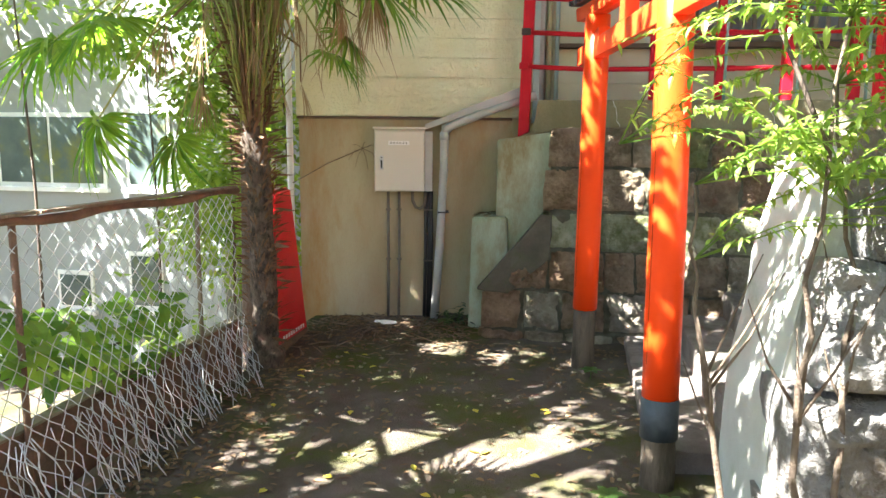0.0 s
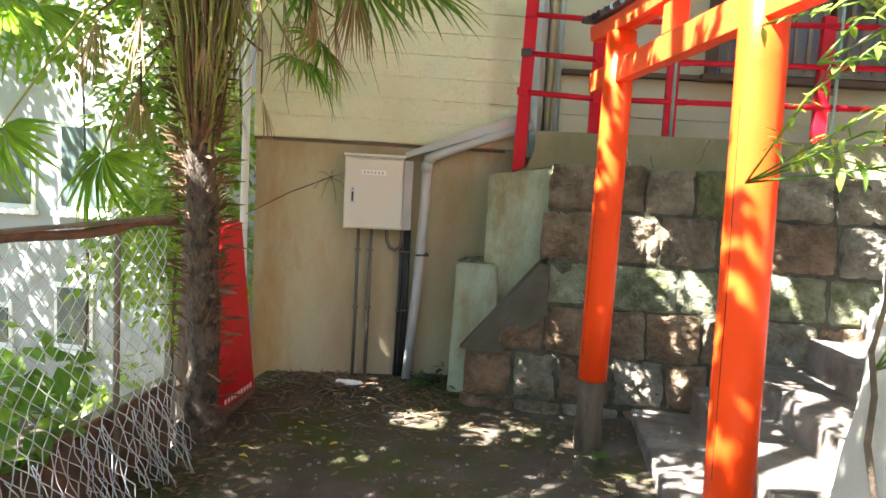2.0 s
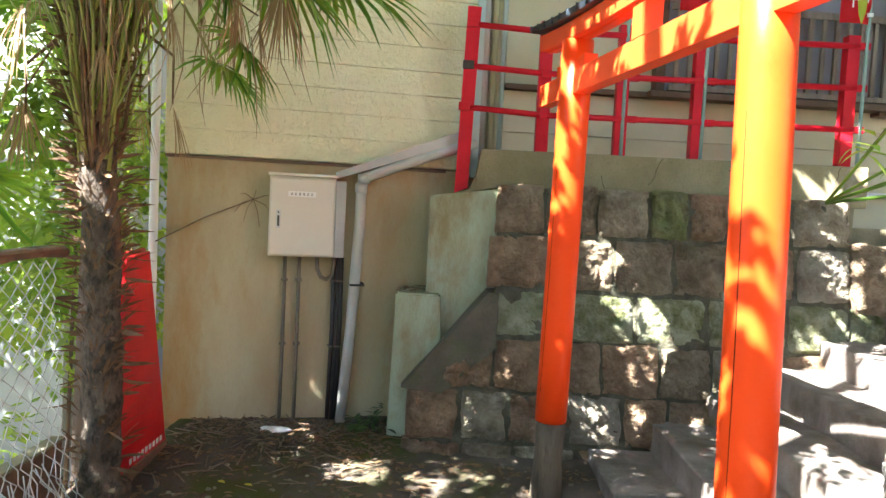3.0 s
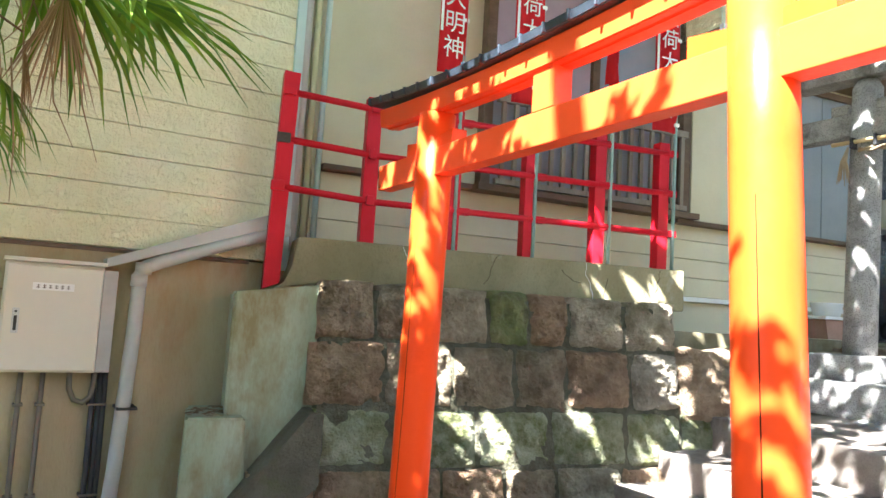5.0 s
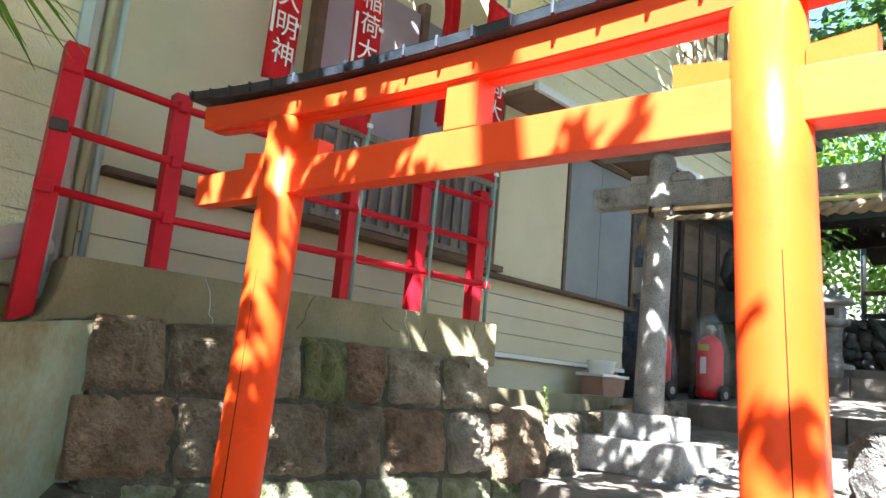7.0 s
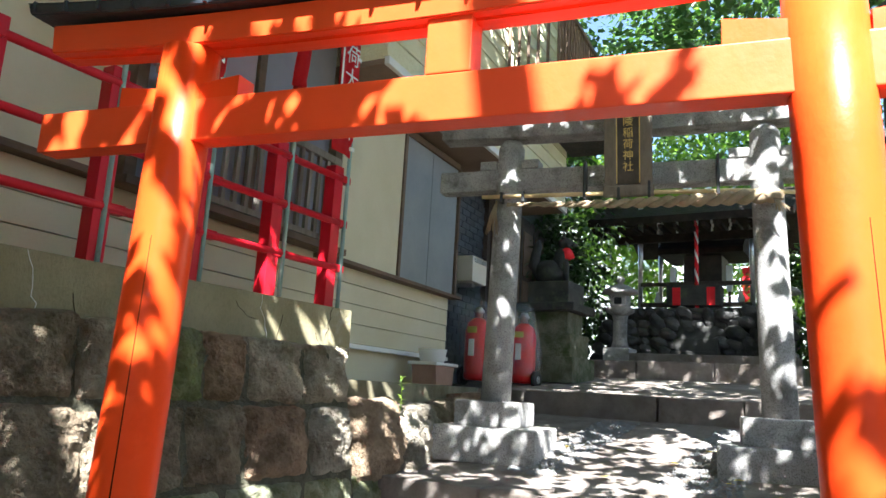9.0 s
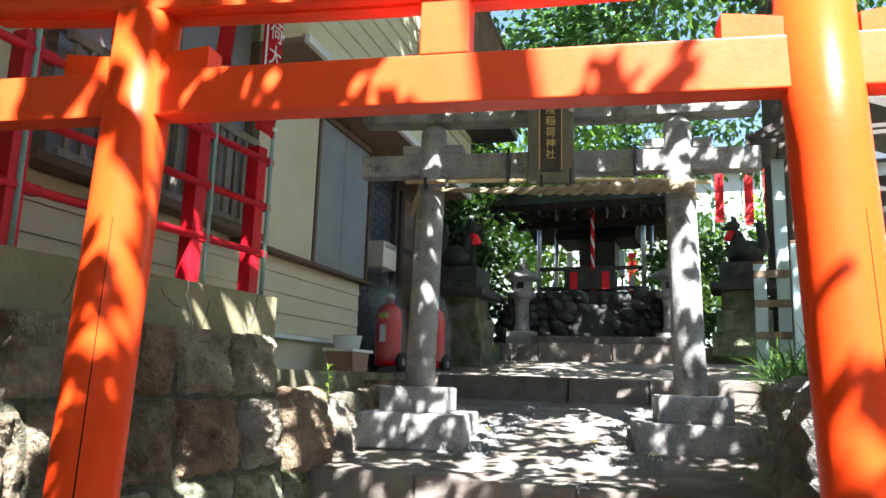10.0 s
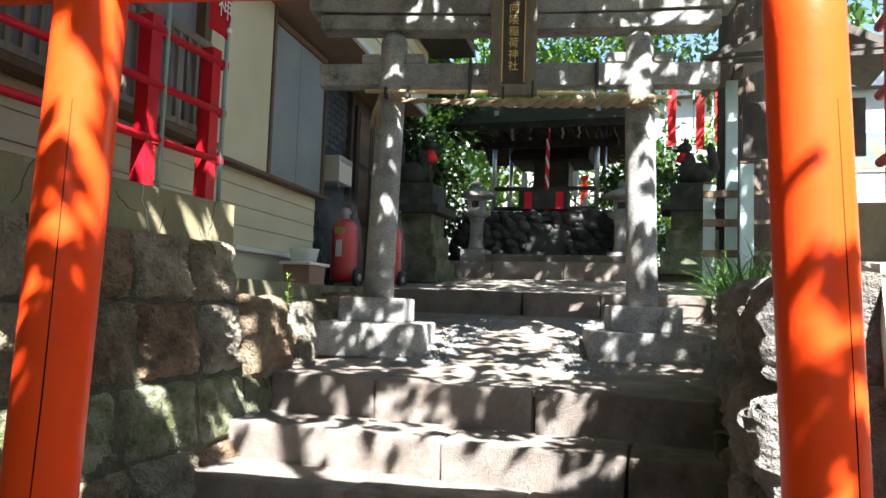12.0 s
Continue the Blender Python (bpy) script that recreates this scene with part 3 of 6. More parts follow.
for x0, z0, z1 in ((0.46, -0.1, 0.40), (0.66, 0.40, 0.73), (0.95, 0.73, 1.69)):
    bm = prism([(face_y(z0) + 0.012, z0), (face_y(z1) + 0.012, z1), (6.5, z1), (6.5, z0)], x0, 3.19, "x")
    bmesh.ops.subdivide_edges(bm, edges=bm.edges[:], cuts=24, use_grid_fill=True)
    rough(bm, 0.014, 9)
    part("mortar", bm, "joint", wall, "crumbling mossy mortar in the joints")
# lower rough stones past the coping, stepping down to the landing
for i, (x, y, z, w, h) in enumerate(((3.42, 6.20, 1.21, 0.46, 0.46), (3.90, 6.24, 1.19, 0.52, 0.44), (4.36, 6.32, 1.24, 0.44, 0.36), (4.74, 6.40, 1.30, 0.40, 0.30), (5.05, 6.45, 1.36, 0.36, 0.26), (5.3, 6.5, 1.42, 0.34, 0.16), (5.6, 6.55, 1.46, 0.34, 0.16))):
    part("stone", stone_block(w, 0.4, h, 70 + i, 0.06, 12, 0.05, 0.034), "rough_stone", wall, m=pose(x, y + 0.1, z, -12, 0, 7))
fixed("terrace_side", prism([(3.3, 6.45), (6.1, 6.62), (6.1, 7.4), (3.3, 7.0)], 0.5, 1.56), "concrete", "grey paved strip along the house", "pavement")

bm = prism([(0.70, 1.66), (0.76, 1.70), (0.80, 1.80), (0.82, 1.955), (0.85, 1.96), (3.36, 1.96), (3.365, 1.69), (2.2, 1.70), (0.98, 1.715)], 6.33, 6.60, "y")
bmesh.ops.bevel(bm, geom=[e for e in bm.edges], offset=0.006, segments=2, affect="EDGES")
coping = fixed("coping", bm, "coping_concrete", "stained concrete coping on the stone wall", "coping")
rc = random.Random(19)
for x, z, n, way in ((1.42, 1.955, 7, -1.45), (1.62, 1.82, 5, -0.9), (2.02, 1.955, 6, -1.7), (2.45, 1.90, 5, -0.5), (2.62, 1.955, 7, -1.3), (2.78, 1.87, 4, -2.3), (3.05, 1.80, 5, -0.8), (3.18, 1.955, 6, -1.6)):
    pts = [Vector((x, 6.3295, z))]
    for k in range(n):
        a = way + rc.uniform(-0.7, 0.7)
        pts.append(pts[-1] + Vector((math.cos(a) * 0.035, 0, math.sin(a) * 0.035)))
    part("crack", tube(pts, [0.0016] * n + [0.0006], 5), "crack_dark" if n != 7 else "cloth_white", coping)
bm = prism([(0.50, -0.1), (0.50, 1.635), (0.955, 1.70), (0.97, -0.1)], 6.24, 6.75, "y")
bmesh.ops.bevel(bm, geom=[e for e in bm.edges], offset=0.012, segments=2, affect="EDGES")
fixed("buttress_upper", bm, "mossy_concrete", "pale green-stained concrete buttress", "buttress")
bm = prism([(0.29, -0.1), (0.315, 1.0), (0.60, 1.0), (0.66, -0.1)], 6.13, 6.72, "y")
bmesh.ops.bevel(bm, geom=[e for e in bm.edges], offset=0.012, segments=2, affect="EDGES")
fixed("buttress_lower", bm, "mossy_concrete", "lower pale concrete buttress step", "buttress")
bm = prism([(0.38, 0.42), (0.90, 1.04), (0.97, 1.04), (0.97, 0.70), (0.63, 0.40)], 5.98, 6.3, "y")
bmesh.ops.subdivide_edges(bm, edges=bm.edges[:], cuts=5, use_grid_fill=True)
rough(bm, 0.015, 6)
fixed("concrete_slope", bm, "dark_mortar", "rough sloping mortar at the wall's end", "mortar")

# ---- steps and landing ----
STEPS = [(1.57, 0.11), (1.94, 0.30), (2.31, 0.48), (2.66, 0.67), (3.01, 0.845), (3.40, 1.05)]
stairs = thing("stairs", "worn stone block steps up to the shrine", "stairs", None, "", "structure")
rs = random.Random(5)
for i, (x, z) in enumerate(STEPS):
    x1 = (STEPS[i + 1][0] + 0.06) if i + 1 < len(STEPS) else x + 0.36
    cuts = [[6.02, 5.25, 4.45, 3.78], [6.03, 5.0, 4.3, 3.76], [6.05, 5.35, 4.6, 3.74], [6.08, 5.26, 4.55, 3.70], [6.12, 4.96, 4.15, 3.68], [6.17, 6.06, 5.45, 4.62, 3.78]][i]
    for a, b in zip(cuts, cuts[1:]):
        bm = box(0, x1 - x, b + 0.004, a - 0.004, z - (0.28 if i else 0.25), z, 0.014)
        bmesh.ops.subdivide_edges(bm, edges=[e for e in bm.edges if e.calc_length() > 0.15], cuts=5, use_grid_fill=True)
        rough(bm, 0.010, 5, i + a)
        part("step_block", bm, "step_stone", stairs, m=pose(x + rs.uniform(-0.015, 0.015), 0, 0))
fixed("stair_edge", prism([(2.2, -0.3), (2.2, 0.36), (2.66, 0.60), (3.01, 0.78), (3.40, 0.98), (3.9, 1.05), (3.9, -0.3)], 3.38, 3.80, "y"), "dark_mortar", "earth and mortar at the steps' edge", "stairs")
fixed("stair_core", prism([(1.7, -0.3), (1.7, -0.2), (3.62, 0.74), (3.62, -0.3)], 3.75, 6.05, "y"), "concrete", "fill under the steps", "stairs")
gx = [3.70 + 0.1 * i for i in range(23)]
gy = [3.55 + 0.1 * j for j in range(31)]
vv = [(x, y, 1.065 + (x - 3.85) * 0.152 + 0.006 * noise.noise(Vector((x * 5, y * 5, 1)))) for y in gy for x in gx]
ff = [(j * len(gx) + i, j * len(gx) + i + 1, (j + 1) * len(gx) + i + 1, (j + 1) * len(gx) + i) for j in range(len(gy) - 1) for i in range(len(gx) - 1)]
lm = bpy.data.meshes.new("landing")
lm.from_pydata(vv, [], ff)
lm.materials.append(M["step_stone"])
tagged(new("landing", lm), "sloping paved landing with gravel strips", "pavement", "", "structure")
kerb = thing("kerb_step", "long low stone step across the landing", "step", None, "", "structure")
for a, b in ((6.35, 5.2), (5.19, 4.55), (4.54, 3.7)):
    bm = box(5.86, 6.2, b, a, 1.2, 1.57, 0.015)
    bmesh.ops.subdivide_edges(bm, edges=[e for e in bm.edges if e.calc_length() > 0.15], cuts=5, use_grid_fill=True)
    rough(bm, 0.012, 4, a)
    part("step_block", bm, "step_stone", kerb)
bm = prism([(6.18, 0.5), (6.18, 1.56), (8.25, 1.77), (8.25, 0.5)], 2.4, 7.6, "y")
fixed("shrine_court", bm, "step_stone", "paved court in front of the shrine", "pavement")
far = thing("stage_steps", "two low stone steps before the altar wall", "steps", None, "", "structure")
for a, b in ((6.75, 6.05), (6.04, 5.2), (5.19, 4.35)):
    bm = box(8.2, 8.6, b, a, 1.6, 1.97, 0.015)
    rough(bm, 0.008, 4, a)
    part("step_block", bm, "step_stone", far)
part("step_block", box(8.45, 8.9, 4.4, 6.2, 1.8, 2.07, 0.015), "step_stone", far)
fixed("terrace_back", prism([(8.59, 2.2), (22, 2.2), (22, 9), (8.59, 9)], 0.5, 1.96), "concrete", "ground behind the shrine", "ground")
fixed("terrace_right", prism([(2.6, -0.5), (16, -3.5), (16, 3.6), (6.0, 3.50), (3.9, 3.58), (2.95, 3.56), (2.6, 3.3)], -0.3, 1.62), "dirt", "raised earth bank beside the steps", "ground")

bl = thing("leaf_heap", "brown dead leaves lying on the lower buttress", "leaf litter", None, "", "stuff")
bm = bmesh.new()
rz = random.Random(52)
for _ in range(70):
    a = rz.uniform(0, 6.283)
    add_leaf(bm, Vector((rz.uniform(0.34, 0.50), rz.uniform(6.16, 6.40), 1.004 + rz.uniform(0, 0.018))), Vector((math.cos(a), math.sin(a), rz.uniform(-0.05, 0.25))), Vector((0, 0, 1)), rz.uniform(0.03, 0.06), rz.uniform(0.012, 0.025), 0.3, 0.1)
part("leaves", bm, "fallen", bl)


# ---- vermilion torii ----
DU, DN = Vector((0.187, -0.982, 0)), Vector((0.982, 0.187, 0))
TM = Matrix(((DU.x, DN.x, 0, 1.249), (DU.y, DN.y, 0, 5.411), (0, 0, 1, 0), (0, 0, 0, 1)))   # local x along the beams, y away


def curve_beam(u0, u1, z0, h, hw, rise, n=16, top_hw=None):
    """A beam that lifts towards its ends."""
    bm = bmesh.new()
    top_hw = top_hw or hw
    rings = []
    mid = (u0 + u1) / 2
    for i in range(n + 1):
        u = u0 + (u1 - u0) * i / n
        dz = rise * abs((u - mid) / ((u1 - u0) / 2)) ** 2.2
        rings.append([bm.verts.new(p) for p in ((u, -hw, z0 + dz), (u, hw, z0 + dz), (u, top_hw, z0 + h + dz), (u, -top_hw, z0 + h + dz))])
    for a, b in zip(rings, rings[1:]):
        for k in range(4):
            bm.faces.new((a[k], a[(k + 1) % 4], b[(k + 1) % 4], b[k]))
    bm.faces.new(rings[0][::-1])
    bm.faces.new(rings[-1])
    bmesh.ops.recalc_face_normals(bm, faces=bm.faces[:])
    bmesh.ops.bevel(bm, geom=[e for e in bm.edges if e.calc_face_angle(0) > 0.6], offset=0.004, segments=2, affect="EDGES")
    return bm


torii = thing("torii", "bright vermilion painted wooden torii gate with black top", "torii", TM)
POSTS = ((-0.015, 0.076), (1.822, 1.718))
for i, (ub, ut) in enumerate(POSTS):
    z_cut = 0.44 if i == 0 else 0.43

    def on(z):
        return Vector((ub + (ut - ub) * z / 2.5, 0, z))

    p = part("post", tube([on(z_cut), on(0.9), on(1.5), on(2.05), on(2.462)], [0.086, 0.0855, 0.084, 0.083, 0.082], 32), "vermilion", torii)
    ft = bmesh.new()
    add_tube(ft, [on(-0.1), on(0.1), on(0.25), on(z_cut - (0 if i == 0 else 0.17))], [0.088, 0.082, 0.078, 0.08], 24)
    rough(ft, 0.014, 9, i)
    part("post_foot", ft, "rotten_wood", torii, "bare rotting dark wooden foot")
    if i == 1:
        part("foot_wrap", tube([on(z_cut - 0.19), on(z_cut + 0.005)], [0.0885, 0.0885], 32), "tape", torii, "dark grey sheet wrapped round the post")
    for sgn in (-1, 1):
        u = ut + (ub - ut) * 0.1
        bm = prism([(0.0, 2.297), (0.0, 2.345), (0.13, 2.36), (0.13, 2.300)] if sgn > 0 else [(0.0, 2.297), (0.0, 2.345), (-0.13, 2.36), (-0.13, 2.300)], -0.035, 0.035, "y")
        part("wedge", bm, "vermilion", torii, m=pose(u + sgn * 0.078, 0, 0))
    part("crack", tube([on(0.6) + Vector((0.03, -0.0800, 0)), on(1.2) + Vector((0.034, -0.0766, 0)), on(1.9) + Vector((0.03, -0.0770, 0))], [0.0012, 0.0022, 0.001], 6), "crack_dark", torii, "fine dark drying crack")
part("tie_beam", box(-0.44, 2.25, -0.038, 0.038, 2.178, 2.300, 0.004), "vermilion_face", torii)
part("strut", box(0.832, 0.952, -0.04, 0.04, 2.300, 2.455, 0.004), "vermilion_face", torii)
part("lower_lintel", curve_beam(-0.43, 2.25, 2.447, 0.088, 0.052, 0.050, 20, 0.060), "vermilion_face", torii)
part("lintel_strip", curve_beam(-0.42, 2.24, 2.441, 0.012, 0.018, 0.050, 20), "vermilion", torii)
roof = part("roof", curve_beam(-0.50, 2.32, 2.537, 0.030, 0.092, 0.078, 24, 0.104), "black_tile", torii, "black sheet metal cap with seams")
part("roof_ridge", curve_beam(-0.51, 2.33, 2.567, 0.030, 0.104, 0.082, 24, 0.03), "black_tile", roof)
for i in range(22):
    u = -0.47 + i * 0.130
    dz = 0.078 * abs((u - 0.91) / 1.41) ** 2.2
    part("seam", box(u - 0.005, u + 0.005, -0.1075, 0.1075, 2.538 + dz, 2.574 + dz, 0.002), "black_tile", roof)

# ---- stone torii ----
SM = Matrix(((0.187, 0.982, 0, 4.36), (-0.982, 0.187, 0, 5.86), (0, 0, 1, 0), (0, 0, 0, 1)))
st = thing("stone_torii", "weathered grey granite torii on stepped bases", "torii", SM)
for u, lean in ((0.0, 0.045), (1.72, -0.045)):
    part("base_block", box(u - 0.35, u + 0.35, -0.33, 0.33, 1.10, 1.315, 0.015), "granite", st)
    part("base_block", box(u - 0.215, u + 0.215, -0.215, 0.215, 1.316, 1.475, 0.015), "granite", st)
    pr = [(Vector((u + lean * f, 0, 1.475 + 1.80 * f))) for f in (0, 0.25, 0.5, 0.75, 0.97, 1.0)]
    bm = tube(pr, [0.10, 0.098, 0.096, 0.094, 0.09, 0.06], 28)
    part("column", bm, "granite", st)
    for sg in (-1, 1):
        part("wedge", box(u + lean + sg * 0.15 - 0.06, u + lean + sg * 0.15 + 0.06, -0.07, 0.07, 3.055, 3.12, 0.008), "granite", st)
part("tie_beam", box(-0.46, 2.18, -0.062, 0.062, 2.905, 3.055, 0.008), "granite", st)
part("lower_lintel", curve_beam(-0.46, 2.18, 3.275, 0.10, 0.085, 0.02, 20), "granite", st)
part("top_lintel", curve_beam(-0.54, 2.26, 3.382, 0.11, 0.10, 0.035, 20, 0.12), "granite", st)


# ---- on the stucco wall ----
eb = thing("electrical_box", "beige steel electrical cabinet fixed to the stucco wall", "electrical box", HOUSE @ pose(-0.38, 0, 0))
part("body", box(-0.215, 0.215, -0.12, 0.0, 1.185, 1.715, 0.006), "box_paint", eb)
dr = part("door", box(-0.207, 0.207, -0.140, -0.121, 1.195, 1.700, 0.006), "box_paint", eb)
hd = part("handle_plate", box(-0.168, -0.138, -0.1435, -0.139, 1.372, 1.492, 0.002), "steel", dr, "flush steel handle plate")
part("lever", box(-0.160, -0.146, -0.154, -0.1437, 1.385, 1.455, 0.003), "black_rubber", hd)
part("keyhole", tube([(-0.153, -0.1436, 1.475), (-0.153, -0.148, 1.475)], 0.006, 10), "black_rubber", hd)
part("lid", box(-0.225, 0.225, -0.155, 0.0, 1.716, 1.735, 0.004), "box_paint", eb)
sg = part("label_plate", box(-0.095, 0.085, -0.1435, -0.1405, 1.582, 1.618), "cloth_white", dr, "small white label with dark marks")
for i in range(6):
    part("mark", box(-0.078 + i * 0.026, -0.064 + i * 0.026, -0.1445, -0.1436, 1.593, 1.597), "conduit", sg)
    part("mark", box(-0.078 + i * 0.026, -0.064 + i * 0.026, -0.1445, -0.1436, 1.603, 1.606), "conduit", sg)
    part("mark", box(-0.073 + i * 0.026, -0.070 + i * 0.026, -0.1448, -0.1436, 1.590, 1.610), "conduit", sg)
part("side_duct", box(0.218, 0.285, -0.10, 0.0, 1.185, 1.70, 0.004), "grey_pvc", eb)
for i, x in enumerate((-0.10, -0.005)):
    cd = thing("conduit", "thin grey conduit pipe clipped to the stucco", "pipe", HOUSE @ pose(-0.38 + x, 0, 0), "conduits under the box")
    part("pipe", tube([(0, -0.03, 1.19), (0, -0.03, 0.6), (-0.004, -0.028, -0.05)], 0.0125, 10), "conduit", cd)
    for z in (1.02, 0.58):
        part("clip", box(-0.022, 0.022, -0.045, 0.0, z - 0.007, z + 0.007, 0.002), "conduit", cd)
hs = thing("cable_hose", "black flexible hose curling under the cabinet", "cable", HOUSE)
part("loop", tube([(-0.27, -0.05, 1.19), (-0.265, -0.05, 1.10), (-0.24, -0.05, 1.045), (-0.20, -0.05, 1.03), (-0.165, -0.05, 1.06), (-0.155, -0.05, 1.13), (-0.15, -0.05, 1.19)], 0.014, 10), "conduit", hs)
for x in (-0.155, -0.125, -0.102):
    part("cable", tube([(x, -0.04, 1.19), (x + 0.004, -0.045, 0.7), (x - 0.008, -0.04, -0.04)], 0.0145, 10), "black_rubber", hs)
for z in (1.02, 0.57):
    part("clip", box(-0.175, -0.085, -0.062, 0.0, z - 0.006, z + 0.006, 0.002), "conduit", hs)
dp = thing("downpipe", "pale grey plastic rain pipe with an elbow", "pipe", HOUSE)
part("pipe", tube([(0.78, -0.13, 2.01), (0.45, -0.12, 1.90), (0.10, -0.11, 1.765), (0.035, -0.11, 1.735), (0.006, -0.11, 1.69), (0.002, -0.11, 1.4), (-0.03, -0.11, 0.7), (-0.075, -0.11, 0.05)], 0.036, 16), "grey_pvc", dp)
for z, x in ((1.66, 0.003), (1.725, 0.02)):
    part("sleeve", tube([(x, -0.11, z - 0.03), (x + 0.001, -0.11, z + 0.03)], 0.041, 16), "grey_pvc", dp)
part("band", box(-0.05, 0.05, -0.15, 0.0, 1.0, 1.014, 0.003), "black_rubber", dp, "black pipe strap")
fl = thing("sloping_flashing", "grey metal flashing board rising to the railing", "flashing", HOUSE)
part("board", prism([(-0.16, 1.715), (-0.16, 1.76), (0.70, 2.10), (0.70, 2.02)], -0.14, 0.0, "y"), "grey_pvc", fl)
gp = thing("corner_pipes", "yellowed vertical pipes in the house corner", "pipe", FRONT)
for x, r, mt in ((0.02, 0.03, "grey_pvc"), (0.085, 0.022, "old_pvc"), (0.15, 0.018, "blue_trim")):
    part("pipe", tube([(x, -0.02, 1.9), (x, -0.02, 5.6)], r, 12), mt, gp)
wt = thing("dead_vine", "dry vine twig hooked across the stucco wall", "twig", HOUSE)
part("stem", tube([(-1.3, -0.08, 1.25), (-1.0, -0.05, 1.42), (-0.7, -0.04, 1.55), (-0.62, -0.04, 1.58)], [0.004, 0.0045, 0.004, 0.003], 6), "old_wood", wt)
for i, (a, l) in enumerate(((0.3, 0.14), (-0.6, 0.16), (-1.3, 0.17), (-2.0, 0.15), (-2.6, 0.14), (1.3, 0.08), (2.6, 0.1))):
    part("twig", tube([(-0.70, -0.045, 1.55), (-0.70 + l * 0.6 * math.cos(a), -0.05, 1.56 + l * 0.5 * math.sin(a)), (-0.70 + l * math.cos(a), -0.035, 1.53 + l * math.sin(a))], [0.003, 0.0025, 0.002], 5), "old_wood", wt)

# ---- red railing with banner poles ----
rl = thing("railing", "glossy dark red steel railing on the coping", "railing")
PX = (0.70, 1.225, 1.745, 2.255, 2.755, 3.245)
part("post", prism([(0.655, 1.66), (0.745, 1.70), (0.775, 2.90), (0.685, 2.905)], 6.415, 6.505, "y"), "rail_red", rl)
part("post", box(1.18, 1.265, 6.42, 6.50, 1.93, 2.83, 0.004), "rail_red", rl)
for x in PX[2:]:
    p = part("post", box(x - 0.04, x + 0.04, 6.42, 6.50, 1.93, 2.83, 0.004), "rail_red", rl)
    for z in (2.21, 2.485, 2.76):
        part("collar", box(x - 0.005, x + 0.105, 6.415, 6.46, z - 0.022, z + 0.022, 0.003), "rail_red", p)
for z in (2.21, 2.485, 2.76):
    part("rail", tube([(0.70, 6.43, z + 0.03), (1.225, 6.43, z), (3.28, 6.43, z)], 0.020, 12), "rail_red", rl)
    part("rail_knob", box(0.655 + (z - 2.21) * 0.05, 0.73 + (z - 2.21) * 0.05, 6.395, 6.42, z + 0.005, z + 0.06, 0.004), "rail_red" if z != 2.485 else "dark_wood", rl)


for z in (2.21, 2.485, 2.76):
    part("rail_knob", box(1.20, 1.245, 6.395, 6.42, z - 0.025, z + 0.03, 0.004), "rail_red", rl)


def glyphs(text, size, m, parent, material):
    """Characters set one below the other."""
    for i, ch in enumerate(text):
        cu = bpy.data.curves.new("letter", "FONT")
        cu.body, cu.size, cu.align_x, cu.align_y, cu.extrude = ch, size, "CENTER", "CENTER", 0.0006
        tmp = new("letter", cu)
        me = bpy.data.meshes.new_from_object(tmp.evaluated_get(bpy.context.evaluated_depsgraph_get()))
        bpy.data.objects.remove(tmp)
        bpy.data.curves.remove(cu)
        me.name = "letter"
        me.materials.clear()
        me.materials.append(M[material])
        o = new("letter", me)
        o.parent = parent
        o.matrix_basis = m @ pose(0, 0, -i * size * 1.08, 90)


def banner(x, y, z0, length, width, turn, fold, label):
    ob = thing("banner", label, "banner", pose(x, y, 0, 0, 0, turn), "shrine banners")
    part("pole", tube([(0, 0, 1.93), (0, 0, z0 + length + 0.15)], 0.0125, 10), "teal_pipe", ob, "chipped teal banner pole")
    bm = bmesh.new()
    nx, nz = 12, 24
    vs = [[bm.verts.new((-width * i / nx * (1 - fold * (0.4 + 0.5 * (j / nz))), -0.015 + 0.02 * math.sin(i * 0.55 + j * 0.3) * (0.3 + fold) + fold * 0.07 * math.sin(i * 1.1), z0 + length * (1 - j / nz))) for i in range(nx + 1)] for j in range(nz + 1)]
    for j in range(nz):
        for i in range(nx):
            f = bm.faces.new((vs[j][i], vs[j][i + 1], vs[j + 1][i + 1], vs[j + 1][i]))
            f.smooth = True
    bmesh.ops.solidify(bm, geom=bm.faces[:], thickness=0.0015)
    cl = part("cloth", bm, "banner_red", ob)
    part("top_rod", tube([(0.01, 0, z0 + length + 0.004), (-width, -0.01, z0 + length + 0.004)], 0.006, 8), "white_paint", ob)
    for k in range(5):
        z = z0 + 0.06 + k * length / 4.2
        part("loop", box(-0.02, 0.016, -0.02, 0.02, z - 0.012, z + 0.012, 0.002), "cloth_white", ob)
    if fold < 0.3:
        part("side_mark", box(-width + 0.012, -width + 0.03, -0.036, -0.0345, z0 + 0.25, z0 + length * 0.55), "cloth_white", cl)
        glyphs("稲荷大明神", 0.148, pose(-width * 0.46, -0.038, z0 + 0.79), cl, "cloth_white")
    return ob


banner(1.755, 6.42, 3.04, 1.25, 0.2, 8, 0.1, "red cloth banner with white brush writing on a teal pole")
banner(2.285, 6.42, 2.93, 1.25, 0.22, 5, 0.05, "red cloth banner with white brush writing on a teal pole")
banner(2.83, 6.42, 3.15, 1.15, 0.17, 30, 0.55, "red and white cloth banner hanging twisted on its pole")
banner(3.325, 6.42, 2.90, 1.25, 0.215, 4, 0.05, "red cloth banner with white brush writing on a teal pole")

